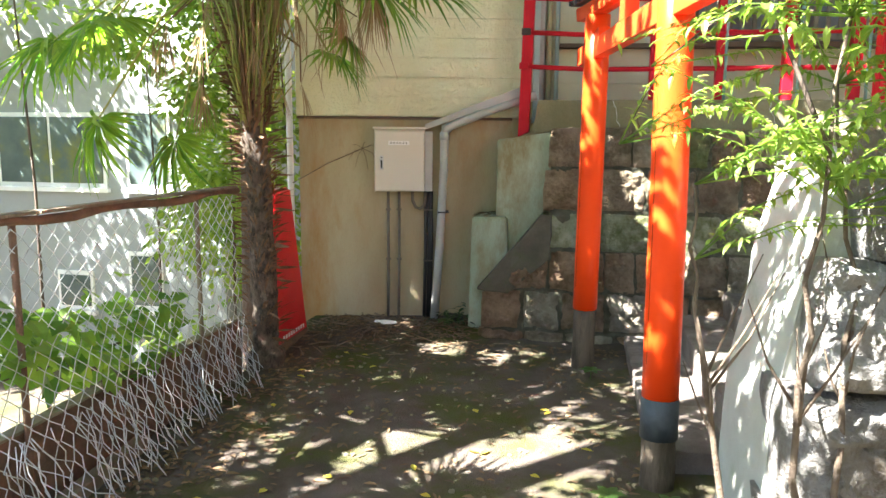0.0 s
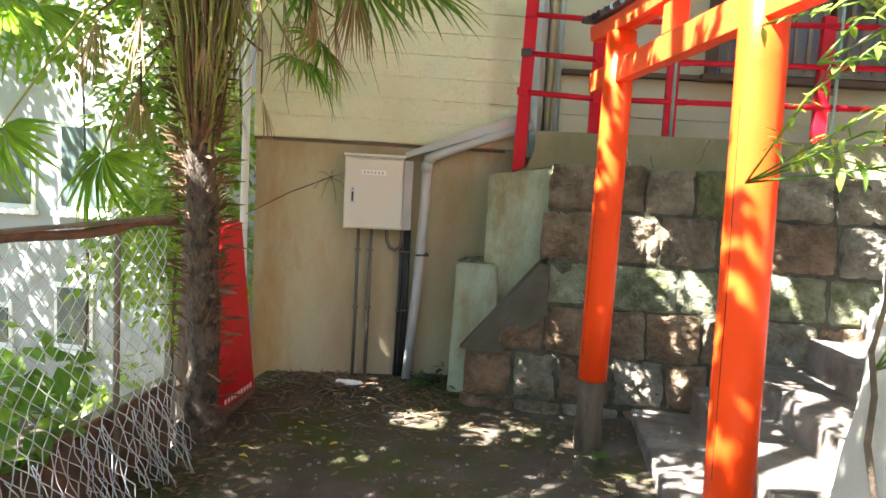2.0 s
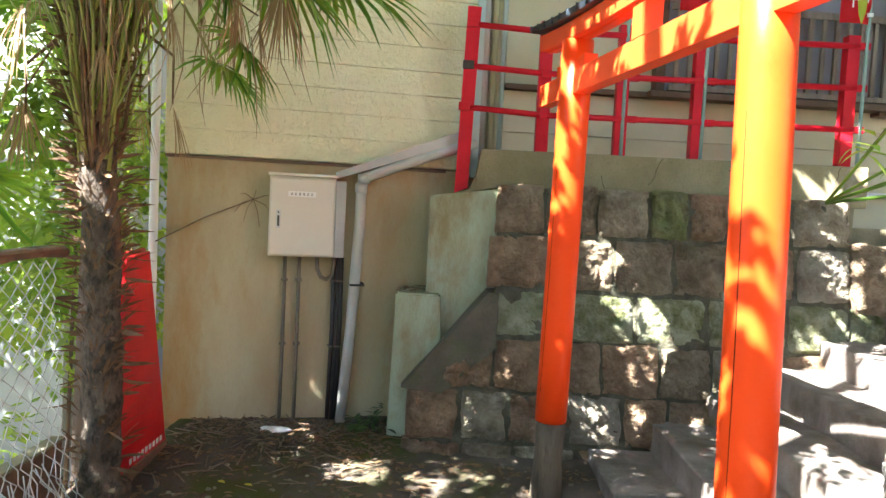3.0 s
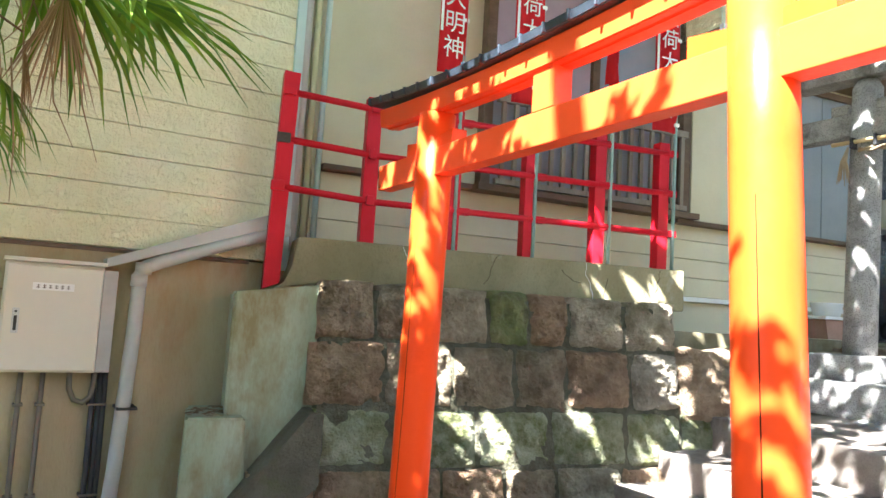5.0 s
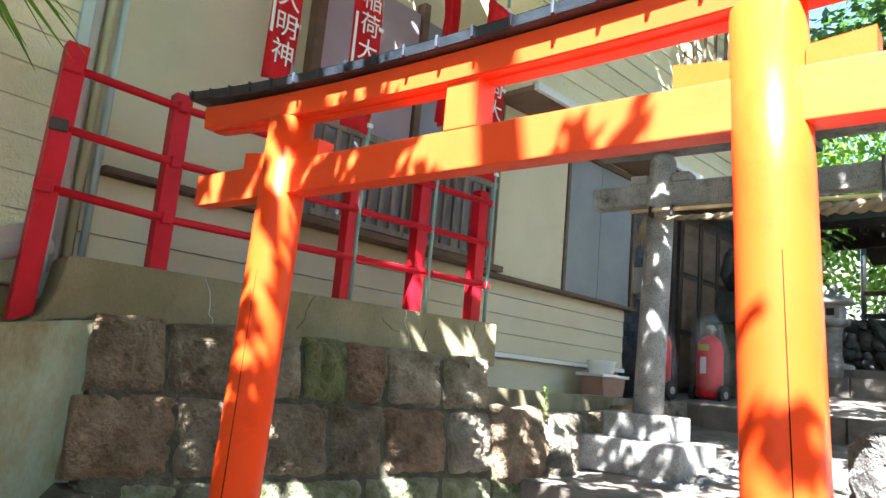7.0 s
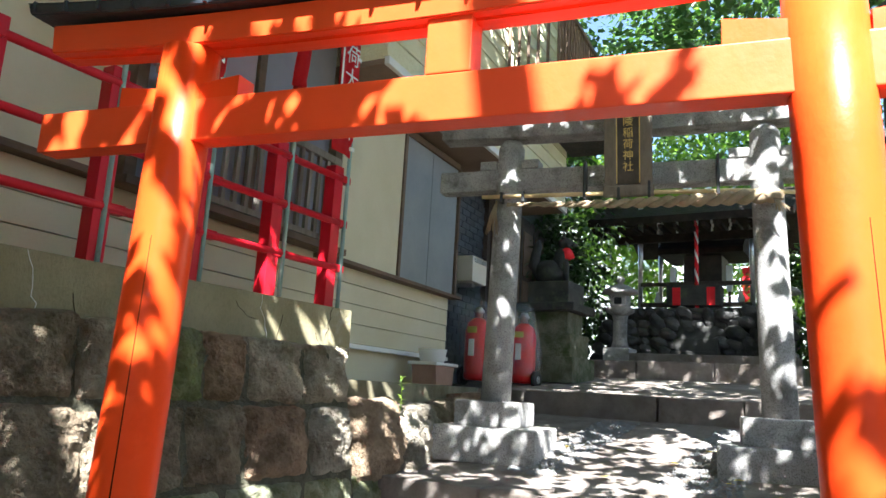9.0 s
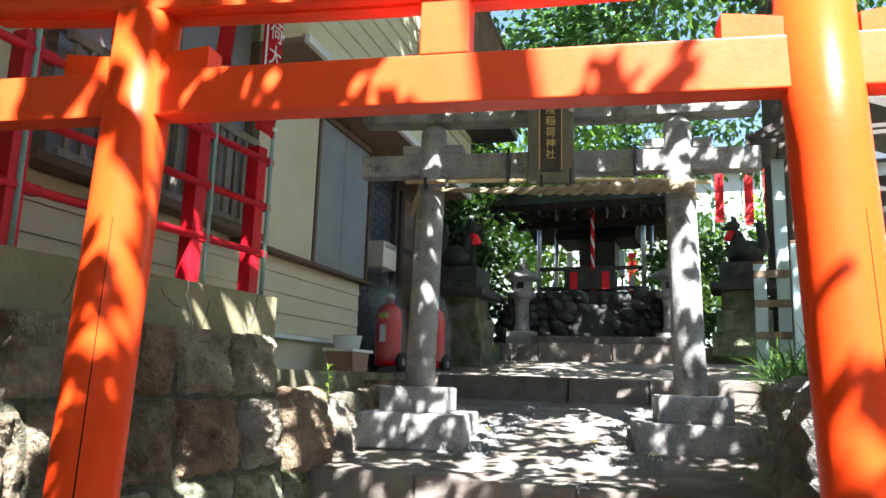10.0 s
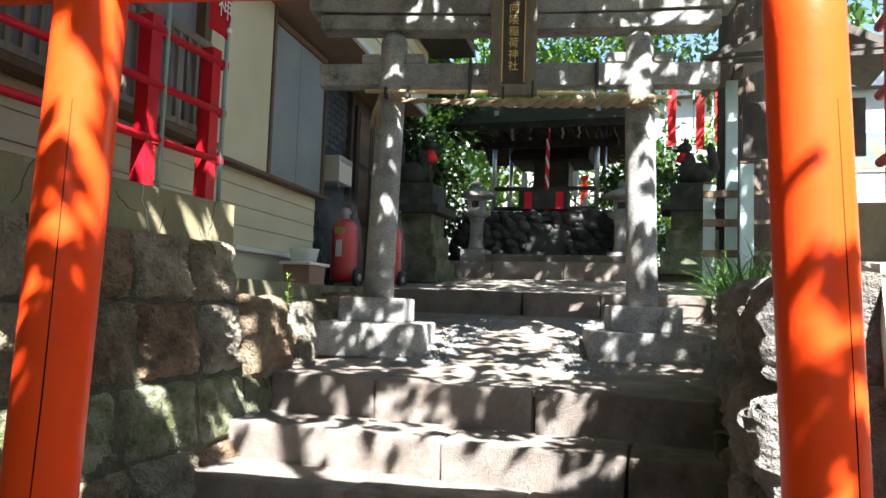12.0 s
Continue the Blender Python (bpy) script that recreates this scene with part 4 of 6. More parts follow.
# ---- stone torii: plaque, rope, bamboo ----
pq = thing("shrine_plaque", "carved wooden shrine plaque with gold characters", "plaque", SM @ pose(0.86, -0.15, 3.1, 9) @ pose(0, 0, -3.08))
part("board", box(-0.075, 0.075, -0.012, 0.012, 2.87, 3.42, 0.003), "dark_wood", pq)
for x in (-1, 1):
    part("frame_side", box(min(x * 0.075, x * 0.15), max(x * 0.075, x * 0.15), -0.03, 0.02, 2.86, 3.44, 0.01), "plaque_frame", pq)
    part("gold_edge", box(x * 0.072 - 0.003, x * 0.072 + 0.003, -0.016, -0.011, 2.88, 3.42), "gold", pq)
part("frame_foot", box(-0.16, 0.16, -0.035, 0.02, 2.79, 2.868, 0.012), "plaque_frame", pq)
part("frame_top", box(-0.17, 0.17, -0.035, 0.02, 3.43, 3.51, 0.012), "plaque_frame", pq)
glyphs("向陵稲荷神社", 0.068, pose(0, -0.0135, 3.35), pq, "gold")
bp2 = thing("bamboo_pole", "bamboo pole lashed across the stone columns", "pole", SM)
part("pole", tube([(-0.12, -0.125, 2.845), (0.5, -0.125, 2.84), (1.0, -0.125, 2.835), (1.5, -0.125, 2.825), (1.86, -0.125, 2.80)], 0.0145, 10), "bamboo", bp2)
for u in (0.02, 0.17, 0.58, 0.80, 0.99, 1.40):
    part("tie", box(u - 0.009, u + 0.009, -0.15, -0.06, 2.80, 2.87 if u in (0.02, 0.17, 0.80) else 3.06, 0.003), "black_rubber", bp2, "black cord")
rp = thing("straw_rope", "thick twisted straw rope under the bamboo pole", "rope", SM)
for s in range(2):
    pts, rad = [], []
    for i in range(161):
        f = i / 160
        u = 0.06 + 1.62 * f
        a = f * 58 + s * math.pi
        r = 0.021 * (0.35 + min(f, 0.9) / 0.9 * 0.75)
        pts.append((u, -0.13 + r * math.sin(a), 2.785 + r * math.cos(a) - 0.018 * math.sin(f * math.pi)))
        rad.append(r * 1.12)
    part("strand", tube(pts, rad, 10), "rope", rp)
part("knot", rock(0.055, 3, (1.2, 0.9, 0.8)), "rope", rp, m=pose(1.70, -0.14, 2.78))
for k in range(14):
    a = random.uniform(-0.5, 0.5)
    part("straw", tube([(1.70, -0.15, 2.77), (1.73 + 0.05 * a, -0.19, 2.72), (1.74 + 0.12 * a, -0.19, 2.66 + 0.03 * random.random())], [0.006, 0.005, 0.002], 5), "rope", rp)
for k in range(16):
    a = random.uniform(-0.5, 0.5)
    part("straw", tube([(-0.02, -0.11, 2.82), (-0.03 + 0.04 * a, -0.14, 2.72), (-0.035 + 0.10 * a, -0.13, 2.56 + 0.05 * random.random())], [0.006, 0.005, 0.002], 5), "rope", rp)

# ---- right side of the steps ----
bm = prism([(1.82, -0.2), (1.831, 0.23), (1.839, 0.63), (1.883, 0.97), (1.928, 1.25), (1.966, 1.456), (2.045, 1.604), (2.17, 1.605), (2.75, 1.66), (2.75, -0.2)], 2.75, 3.45, "y")
bmesh.ops.subdivide_edges(bm, edges=bm.edges[:], cuts=6, use_grid_fill=True)
rough(bm, 0.018, 4)
fixed("stair_side_wall", bm, "pale_concrete", "pale rounded concrete end of the stair side wall", "wall")
fixed("coping_right", box(2.3, 3.1, 3.2, 3.52, 1.58, 1.80, 0.012), "concrete", "concrete coping beside the steps", "coping")
rr_ = thing("railing_right", "glossy red steel railing on the far coping", "railing")
for x in (2.27, 2.86):
    part("post", box(x - 0.035, x + 0.035, 3.165, 3.235, 1.78, 2.75, 0.004), "rail_red", rr_)
for z in (2.07, 2.34, 2.62):
    part("rail", tube([(2.2, 3.20, z), (3.1, 3.20, z)], 0.02, 12), "rail_red", rr_)
part("pole", tube([(2.30, 3.275, 1.78), (2.30, 3.275, 3.6)], 0.014, 10), "teal_pipe", rr_)
def crag(r, seed, flat):
    bm = rock(r, seed, flat, 4, 0.45, 1.3)
    for v in bm.verts:
        v.co += noise.noise_vector(v.co * 9 + Vector((seed, 0, seed))) * 0.035 + noise.noise_vector(v.co * 26) * 0.010
    return bm


ri = random.Random(11)
for i, (x, y, z, r, f) in enumerate((
                                    (3.95, 3.66, 1.18, 0.20, (1.2, 0.7, 0.8)), (4.35, 3.60, 1.30, 0.2, (1.2, 0.7, 0.7)), (4.8, 3.56, 1.36, 0.2, (1.2, 0.7, 0.7)), (5.25, 3.5, 1.42, 0.2, (1.2, 0.7, 0.7)), (5.65, 3.45, 1.5, 0.2, (1.2, 0.7, 0.7)))):
    ob = tagged(part("boulder", crag(r, i + 20, f), "crag_stone", None, m=pose(x, y - 0.07, z, ri.uniform(-10, 10), ri.uniform(-10, 10), ri.uniform(-20, 20))), "rough natural boulder beside the steps", "rock", "boulders by the steps")
tagged(part("stone", rock(0.14, 91, (1.3, 0.8, 0.9), 2, 0.3), "dark_stone", None, m=pose(1.78, 2.95, 0.05)), "grey stone at the foot of the side wall", "rock")


bank = thing("bank_wall", "rough grey boulder wall holding the bank", "stone wall", None, "", "structure")
for i, (x, z, w, h) in enumerate(((2.44, 0.20, 0.44, 0.44), (2.90, 0.22, 0.46, 0.48), (2.38, 0.64, 0.40, 0.42), (2.80, 0.68, 0.44, 0.42), (3.22, 0.62, 0.42, 0.46), (2.42, 1.06, 0.42, 0.40), (2.86, 1.10, 0.44, 0.40), (2.52, 1.48, 0.50, 0.40), (3.02, 1.50, 0.48, 0.40), (3.3, 1.1, 0.42, 0.4), (3.4, 0.2, 0.46, 0.44))):
    part("stone", stone_block(w, 0.36, h, 130 + i, 0.06, 11, 0.05, 0.036), "crag_stone", bank, m=pose(x - 0.42 + 0.12 * z, 2.70 + 0.03 * math.sin(i * 2.3), z, -4, 6 * math.sin(i * 1.7), 0))


side = thing("side_wall", "hewn grey stone blocks holding the bank beside the steps", "stone wall", None, "", "structure")
kk = 0
for z0, z1, cuts, yf in ((-0.1, 0.30, (1.98, 2.40, 2.86, 3.3), 3.70), (0.30, 0.62, (1.98, 2.28, 2.70, 3.12, 3.5), 3.70), (0.62, 0.94, (2.0, 2.46, 2.9, 3.36), 3.71), (0.94, 1.27, (2.0, 2.32, 2.74, 3.08, 3.52), 3.74), (1.27, 1.585, (2.02, 2.44, 2.86, 3.18, 3.50), 3.73)):
    for a, b in zip(cuts, cuts[1:]):
        kk += 1
        part("stone", stone_block(b - a - 0.012, 0.34, z1 - z0 - 0.012, 210 + kk, 0.05, 13, 0.035, 0.036), "crag_stone", side, m=pose((a + b) / 2, yf - 0.19 + 0.015 * math.sin(kk * 2.1), (z0 + z1) / 2, 4, 2.5 * math.sin(kk * 1.7), 180))
part("mortar", box(2.05, 3.45, 3.30, 3.68, -0.1, 1.56), "joint", side)

# ---- shrine court ----
def fox_pedestal(x, y, z, w, h, mirror, label):
    ob = thing("fox_pedestal", label, "pedestal", pose(x, y, z), "fox pedestals")
    for i, (f, g) in enumerate(((0.0, 0.27), (0.27, 0.52), (0.52, 0.75))):
        part("course", box(-w * (0.62 - 0.10 * i), w * (0.62 - 0.10 * i), -w * (0.62 - 0.1 * i), w * (0.62 - 0.1 * i), h * f + 0.002, h * g, 0.01), "green_plinth", ob)
    part("cap", box(-w * 0.62, w * 0.62, -w * 0.62, w * 0.62, h * 0.752, h * 0.84, 0.012), "dark_stone", ob)
    part("seat_block", box(-w * 0.44, w * 0.44, -w * 0.44, w * 0.44, h * 0.842, h * 1.08, 0.012), "dark_stone", ob)
    # one plain seated fox
    bm = bmesh.new()
    s = -1 if mirror else 1
    merge(bm, rock(0.14, 5, (0.9, 1.2, 1.0), 3, 0.08), pose(0, 0.08 * s, 0.13))
    merge(bm, rock(0.105, 6, (0.8, 0.8, 1.6), 3, 0.08), pose(0, -0.04 * s, 0.24))
    merge(bm, rock(0.075, 7, (0.8, 1.15, 0.85), 3, 0.06), pose(0, -0.09 * s, 0.46))
    merge(bm, rock(0.035, 8, (0.7, 1.5, 0.7), 2, 0.05), pose(0, -0.18 * s, 0.44))
    for k in (-1, 1):
        merge(bm, lathe([(0.025, 0), (0.018, 0.05), (0.002, 0.09)], 8), pose(k * 0.04, -0.07 * s, 0.50))
        add_tube(bm, [(k * 0.05, -0.10 * s, 0.0), (k * 0.05, -0.10 * s, 0.24)], [0.03, 0.035], 8)
    add_tube(bm, [(0, 0.18 * s, 0.04), (0, 0.26 * s, 0.2), (0, 0.22 * s, 0.42), (0, 0.2 * s, 0.5)], [0.04, 0.06, 0.05, 0.01], 10)
    fx = tagged(part("fox_statue", bm, "dark_stone", None, "", True, pose(x, y, z + h * 1.082, 0, 0, -20 if mirror else 20)), "seated dark stone fox statue on its pedestal", "statue", "fox statues")
    bib = bmesh.new()
    add_tube(bib, [(0, -0.075 * s, 0.395), (0, -0.10 * s, 0.35), (0, -0.125 * s, 0.28)], [0.05, 0.068, 0.075], 14)
    for v in bib.verts:
        v.co.y += 0.006 * math.sin(v.co.x * 140)
    tagged(part("bib", bib, "banner_red", None, "", True, pose(x, y, z + h * 1.082, 0, 0, -20 if mirror else 20)), "bright red cloth bib round the fox's neck", "bib", "fox bibs")


fox_pedestal(7.40, 6.70, 1.66, 0.54, 1.0, False, "tall mossy green stone pedestal in courses")
fox_pedestal(8.75, 3.80, 1.86, 0.55, 0.98, True, "tall mossy green stone pedestal in courses")


def stone_lantern(x, y, z, s):
    ob = thing("stone_lantern", "pale grey stone lantern with a round cap", "stone lantern", pose(x, y, z), "stone lanterns")
    part("base", box(-0.16 * s, 0.16 * s, -0.16 * s, 0.16 * s, 0, 0.16 * s, 0.012), "granite", ob)
    part("shaft", lathe([(0.11 * s, 0.16 * s), (0.085 * s, 0.25 * s), (0.085 * s, 0.5 * s), (0.10 * s, 0.56 * s)], 20), "granite", ob)
    part("platform", lathe([(0.10 * s, 0.56 * s), (0.17 * s, 0.60 * s), (0.17 * s, 0.65 * s), (0.12 * s, 0.66 * s)], 6), "granite", ob)
    fb = part("fire_box", box(-0.10 * s, 0.10 * s, -0.10 * s, 0.10 * s, 0.66 * s, 0.80 * s, 0.006), "granite", ob)
    # black plate on the solid fire box, painted shade for its hollow
    part("opening", box(-0.103 * s, -0.099 * s, -0.045 * s, 0.045 * s, 0.69 * s, 0.77 * s), "black_rubber", fb)
    part("cap", lathe([(0.10 * s, 0.80 * s), (0.225 * s, 0.83 * s), (0.20 * s, 0.875 * s), (0.09 * s, 0.93 * s), (0.03 * s, 0.95 * s)], 20), "granite", ob)
    part("finial", lathe([(0.03 * s, 0.95 * s), (0.055 * s, 0.985 * s), (0.045 * s, 1.02 * s), (0.004, 1.06 * s)], 12), "granite", ob)


stone_lantern(8.62, 6.36, 1.97, 1.0)
stone_lantern(8.85, 4.60, 1.97, 1.0)
bw = thing("boulder_wall", "altar base built of round dark river boulders", "stone wall")
part("core", box(9.28, 10.7, 4.55, 6.75, 1.9, 2.70), "dark_stone", bw)
rb = random.Random(3)
zc = 2.04
while zc < 2.72:
    yc = 4.55
    while yc < 6.85:
        r = rb.uniform(0.05, 0.11)
        if not (5.35 < yc < 5.8 and zc < 2.4):
            part("boulder", rock(r, rb.random() * 90, (0.9, 1.25, 0.85), 2, 0.2), "boulder", bw, m=pose(9.26 + rb.uniform(-0.04, 0.03), yc, zc + rb.uniform(-0.03, 0.03), rb.uniform(0, 60), 0, 0))
        yc += r * 1.8
    zc += 0.115
for i in range(3):
    part("altar_step", box(8.95 + i * 0.13, 9.4, 5.3 + 0.02 * i, 5.85 - 0.02 * i, 1.98, 2.14 + i * 0.16, 0.012), "dark_stone", bw)
hk = thing("small_shrine", "small dark wooden shrine under a lean roof", "shrine")
for x in (9.55, 10.6):
    for y in (4.98, 6.38):
        part("pillar", tube([(x, y, 2.68), (x, y, 4.15)], 0.032, 14), "steel", hk, "polished steel pillar")
part("roof", prism([(9.05, 3.86), (10.3, 4.45), (11.5, 3.86), (11.5, 3.76), (10.3, 4.3), (9.05, 3.76)], 4.45, 6.95, "y"), "shaded_wood", hk, "boarded roof, shade put into its dark wood")
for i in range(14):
    part("rafter", box(9.08, 9.6, 4.55 + i * 0.178, 4.60 + i * 0.178, 3.70, 3.755, 0.003), "shaded_wood", hk)
part("roof_beam", box(9.45, 9.55, 4.7, 6.7, 3.60, 3.70, 0.005), "shaded_wood", hk)
part("cross_rail", box(9.52, 9.57, 4.98, 6.38, 3.02, 3.07, 0.004), "dark_wood", hk)
part("low_rail", box(9.52, 9.57, 4.98, 6.38, 2.74, 2.80, 0.004), "dark_wood", hk)
sh2 = part("cabinet", box(10.0, 10.5, 5.42, 5.92, 3.15, 3.50, 0.01), "dark_wood", hk, "dark shrine cabinet")
part("cabinet_roof", prism([(9.80, 3.50), (9.80, 3.57), (10.25, 3.86), (10.70, 3.57), (10.70, 3.50)], 5.12, 6.22, "y"), "shaded_wood", sh2)
part("cabinet_leg", box(10.1, 10.4, 5.52, 5.82, 2.68, 3.15, 0.01), "dark_wood", hk)
ob_ = thing("offering_box", "grey stone offering stand with red vertical cards", "offering box", pose(9.45, 5.66, 2.74))
part("stand", box(-0.1, 0.16, -0.33, 0.33, 0.0, 0.26, 0.01), "dark_stone", ob_)
for y in (-0.22, 0.2):
    part("card", box(-0.112, -0.101, y - 0.05, y + 0.05, 0.0, 0.23, 0.002), "banner_red", ob_, "red card with pale edge")
br = thing("bell_rope", "red and white twisted bell rope hanging at the altar", "rope")
for s, mt in ((0, "banner_red"), (1, "cloth_white"), (2, "banner_red")):
    pts = [(9.40 + 0.014 * math.cos(i * 0.75 + s * 2.09), 5.62 + 0.014 * math.sin(i * 0.75 + s * 2.09), 3.93 - i * 0.03) for i in range(43)]
    part("strand", tube(pts, 0.014, 8), mt, br)
part("tassel", lathe([(0.03, 0.0), (0.045, 0.03), (0.035, 0.12), (0.02, 0.14)], 12), "banner_red", br, m=pose(9.40, 5.62, 2.56))
for y in (5.2, 5.42, 5.85, 6.1):
    sd = thing("paper_streamer", "white zigzag paper streamer under the shrine roof", "streamer", pose(9.42, y, 3.90), "paper streamers")
    for k in range(4):
        part("fold", box(-0.002, 0.002, -0.012 + 0.012 * (k % 2), 0.016 + 0.012 * (k % 2), -0.05 * (k + 1), -0.05 * k - 0.002), "cloth_white", sd)
for y in (5.30, 6.02):
    wl = thing("paper_lantern", "slim white paper lantern beside the altar", "lantern", pose(9.85, y, 2.70), "altar lanterns")
    part("shade", box(-0.04, 0.04, -0.035, 0.035, 0.28, 0.62, 0.006), "white_paint", wl)
    part("leg", box(-0.012, 0.012, -0.012, 0.012, 0.0, 0.28), "dark_wood", wl)
for y in (5.15, 6.2):
    vs_ = thing("white_vase", "small white offering vase", "vase", pose(9.75, y, 2.80))
    part("body", lathe([(0.03, 0), (0.045, 0.06), (0.02, 0.14), (0.03, 0.17)], 14), "white_paint", vs_)

# things beside the house
for i, (x, y) in enumerate(((6.22, 7.02), (6.72, 6.76))):
    fe = thing("fire_extinguisher", "large red wheeled fire extinguisher under clear plastic", "fire extinguisher", pose(x, y, 1.58), "extinguishers by the door")
    part("cylinder", lathe([(0.10, 0.05), (0.125, 0.08), (0.125, 0.52), (0.105, 0.60), (0.05, 0.65)], 24), "extinguisher", fe)
    part("neck", lathe([(0.04, 0.65), (0.04, 0.70), (0.06, 0.71), (0.03, 0.76)], 14), "steel", fe)
    part("yellow_tag", box(-0.128, -0.118, -0.05, 0.05, 0.50, 0.56, 0.002), "yellow_leaf", fe, "yellow label")
    part("white_tag", box(-0.131, -0.122, -0.03, 0.03, 0.28, 0.44, 0.002), "cloth_white", fe, "white instruction label")
    cv = bmesh.new()
    add_tube(cv, [(0, 0, 0.10), (0.01, 0, 0.3), (0.0, 0.02, 0.55), (0.0, 0.05, 0.74), (0.0, 0.10, 0.84)], [0.16, 0.175, 0.17, 0.14, 0.10], 18, False)
    rough(cv, 0.045, 9, i * 3.0)
    part("plastic_cover", cv, "clear_plastic", fe, "crumpled clear plastic sheet")
    for s in (-1, 1):
        wh = part("wheel", tube([(0, s * 0.13, 0.09), (0, s * 0.17, 0.09)], 0.09, 20), "black_rubber", fe)
        part("hub", tube([(0, s * 0.125, 0.09), (0, s * 0.178, 0.09)], 0.035, 14), "steel", wh)
pl = thing("planter_box", "brown plastic planter trough holding a white basin", "planter", pose(5.20, 6.88, 1.565, 0, 0, 5))
part("trough", prism([(-0.15, 0.0), (-0.18, 0.155), (0.18, 0.155), (0.15, 0.0)], -0.11, 0.11, "y"), "terracotta", pl)
part("rim", box(-0.21, 0.21, -0.135, 0.135, 0.155, 0.18, 0.006), "white_paint", pl, "white tray")
part("basin", lathe([(0.10, 0.18), (0.12, 0.28), (0.126, 0.29), (0.114, 0.29), (0.09, 0.195)], 24), "white_paint", pl, "white round basin", m=pose(-0.03, 0, 0))
wf = thing("white_fence", "weathered pale painted posts with brown wooden blocks", "fence")
for x, y, z1, r in ((7.50, 3.66, 2.72, 0.055), (7.2, 3.34, 2.86, 0.06), (7.2, 2.6, 2.80, 0.06)):
    p = part("post", box(x - r, x + r, y - r, y + r, 1.72, z1, 0.008), "blue_trim", wf)
    part("post_cap", box(x - r - 0.004, x + r + 0.004, y - r - 0.004, y + r + 0.004, z1 + 0.001, z1 + 0.025, 0.006), "rust", p)
    part("post_foot", box(x - r - 0.002, x + r + 0.002, y - r - 0.002, y + r + 0.002, 1.55, 1.72, 0.004), "rust", p)
for z in (2.02, 2.32, 2.60):
    part("rail", box(7.30, 7.345, 3.40, 3.72, z - 0.035, z + 0.035, 0.004), "old_wood", wf, "short brown wooden rail", m=pose(0, 0, 0))
    part("rail", box(7.24, 7.285, 2.6, 3.28, z - 0.02, z + 0.02, 0.004), "old_wood", wf)
kr = thing("notice_roof", "small dark brown gabled roof on white posts", "roof")
part("roof", prism([(2.1, 3.88), (2.9, 4.28), (3.72, 3.88), (3.72, 3.81), (2.9, 4.18), (2.1, 3.81)], 7.0, 8.2, "x"), "dark_wood", kr)
part("ridge", tube([(6.98, 2.9, 4.28), (8.22, 2.9, 4.28)], 0.03, 8), "dark_wood", kr)
part("post", box(7.365, 7.475, 3.405, 3.515, 1.60, 3.739, 0.008), "blue_trim", kr, "tall pale painted post")
for zz_ in (0, 1):
    part("fascia_board", box(6.97, 6.999, 2.05, 3.75, 3.78 + zz_ * 0.06, 3.82 + zz_ * 0.06, 0.003), "dark_wood", kr)
part("sign_board", box(7.35, 7.40, 2.3, 3.36, 2.95, 3.5, 0.005), "dark_wood", kr)
part("beam", box(7.1, 8.1, 3.38, 3.46, 3.74, 3.82, 0.004), "dark_wood", kr)
bb_ = thing("big_tree", "large dark-barked tree trunk behind the shrine roof", "tree")
bm = bmesh.new()
add_tube(bm, [(9.3, 3.15, 1.5), (9.3, 3.15, 2.6), (9.35, 3.18, 4.2), (9.4, 3.2, 6.4), (9.7, 3.4, 8.0)], [0.40, 0.35, 0.32, 0.28, 0.18], 22)
rough(bm, 0.03, 5)
part("trunk", bm, "bark", bb_)
for i, (e, r) in enumerate((((10.4, 4.8, 8.3), 0.08), ((9.2, 4.6, 8.0), 0.08), ((11, 3, 9), 0.09), ((9, 2, 8.4), 0.08))):
    part("limb", tube([(9.4, 3.2, 6.2), tuple((Vector((9.4, 3.2, 6.2)) + Vector(e)) / 2 + Vector((0, 0, 0.4))), e], [r * 1.6, r, r * 0.4], 10), "bark", bb_)
rt = random.Random(21)
cl = [((10.5 + rt.uniform(-2.5, 4.5), 4.6 + rt.uniform(-3, 3.5), 6.4 + rt.uniform(-1.3, 3.5)), rt.uniform(0.5, 0.9)) for _ in range(90)]
crown_mesh("crown", cl, 240, 0.14, 0.08, "bush_leaf", bb_, 31)
cl = [((13.2 + rt.uniform(-2.0, 2.6), 7.3 + rt.uniform(-2.6, 2.6), 6.1 + rt.uniform(-1.5, 1.8)), rt.uniform(0.4, 0.8)) for _ in range(64)]
crown_mesh("crown", cl, 190, 0.14, 0.08, "sunlit_leaf", bb_, 32)
for i, (x, y, z) in enumerate(((12.6, 4.06, 3.95), (12.7, 3.60, 3.90), (12.6, 3.30, 4.0), (13.3, 5.6, 2.6), (14.4, 1.7, 3.4))):
    fb = thing("banner", "narrow red cloth banner with pale writing, far off", "banner", pose(x, y, z, 0, 0, 80), "far shrine banners")
    part("cloth", box(-0.07, 0.07, -0.003, 0.003, 0.3, 1.3), "banner_red", fb)
    part("pole", tube([(0.11, 0, 1.95 - z), (0.11, 0, 1.4)], 0.012, 8), "teal_pipe", fb)
    for k in range(5):
        part("mark", box(-0.03, 0.03, -0.006, -0.0035, 0.38 + k * 0.18, 0.5 + k * 0.18), "cloth_white", fb)


def bush(name, label, clumps, per, length, width, mat_, seed, stems=()):
    ob = thing(name, label, "bush")
    for i, (a, b) in enumerate(stems):
        a, b = Vector(a), Vector(b)
        part("stem", tube([a, (a + b) / 2 + Vector((0.05, 0.03, 0)), b], [0.02, 0.014, 0.006], 8), "bark", ob)
    crown_mesh("foliage", clumps, per, length, width, mat_, ob, seed)
    return ob


rk = random.Random(8)


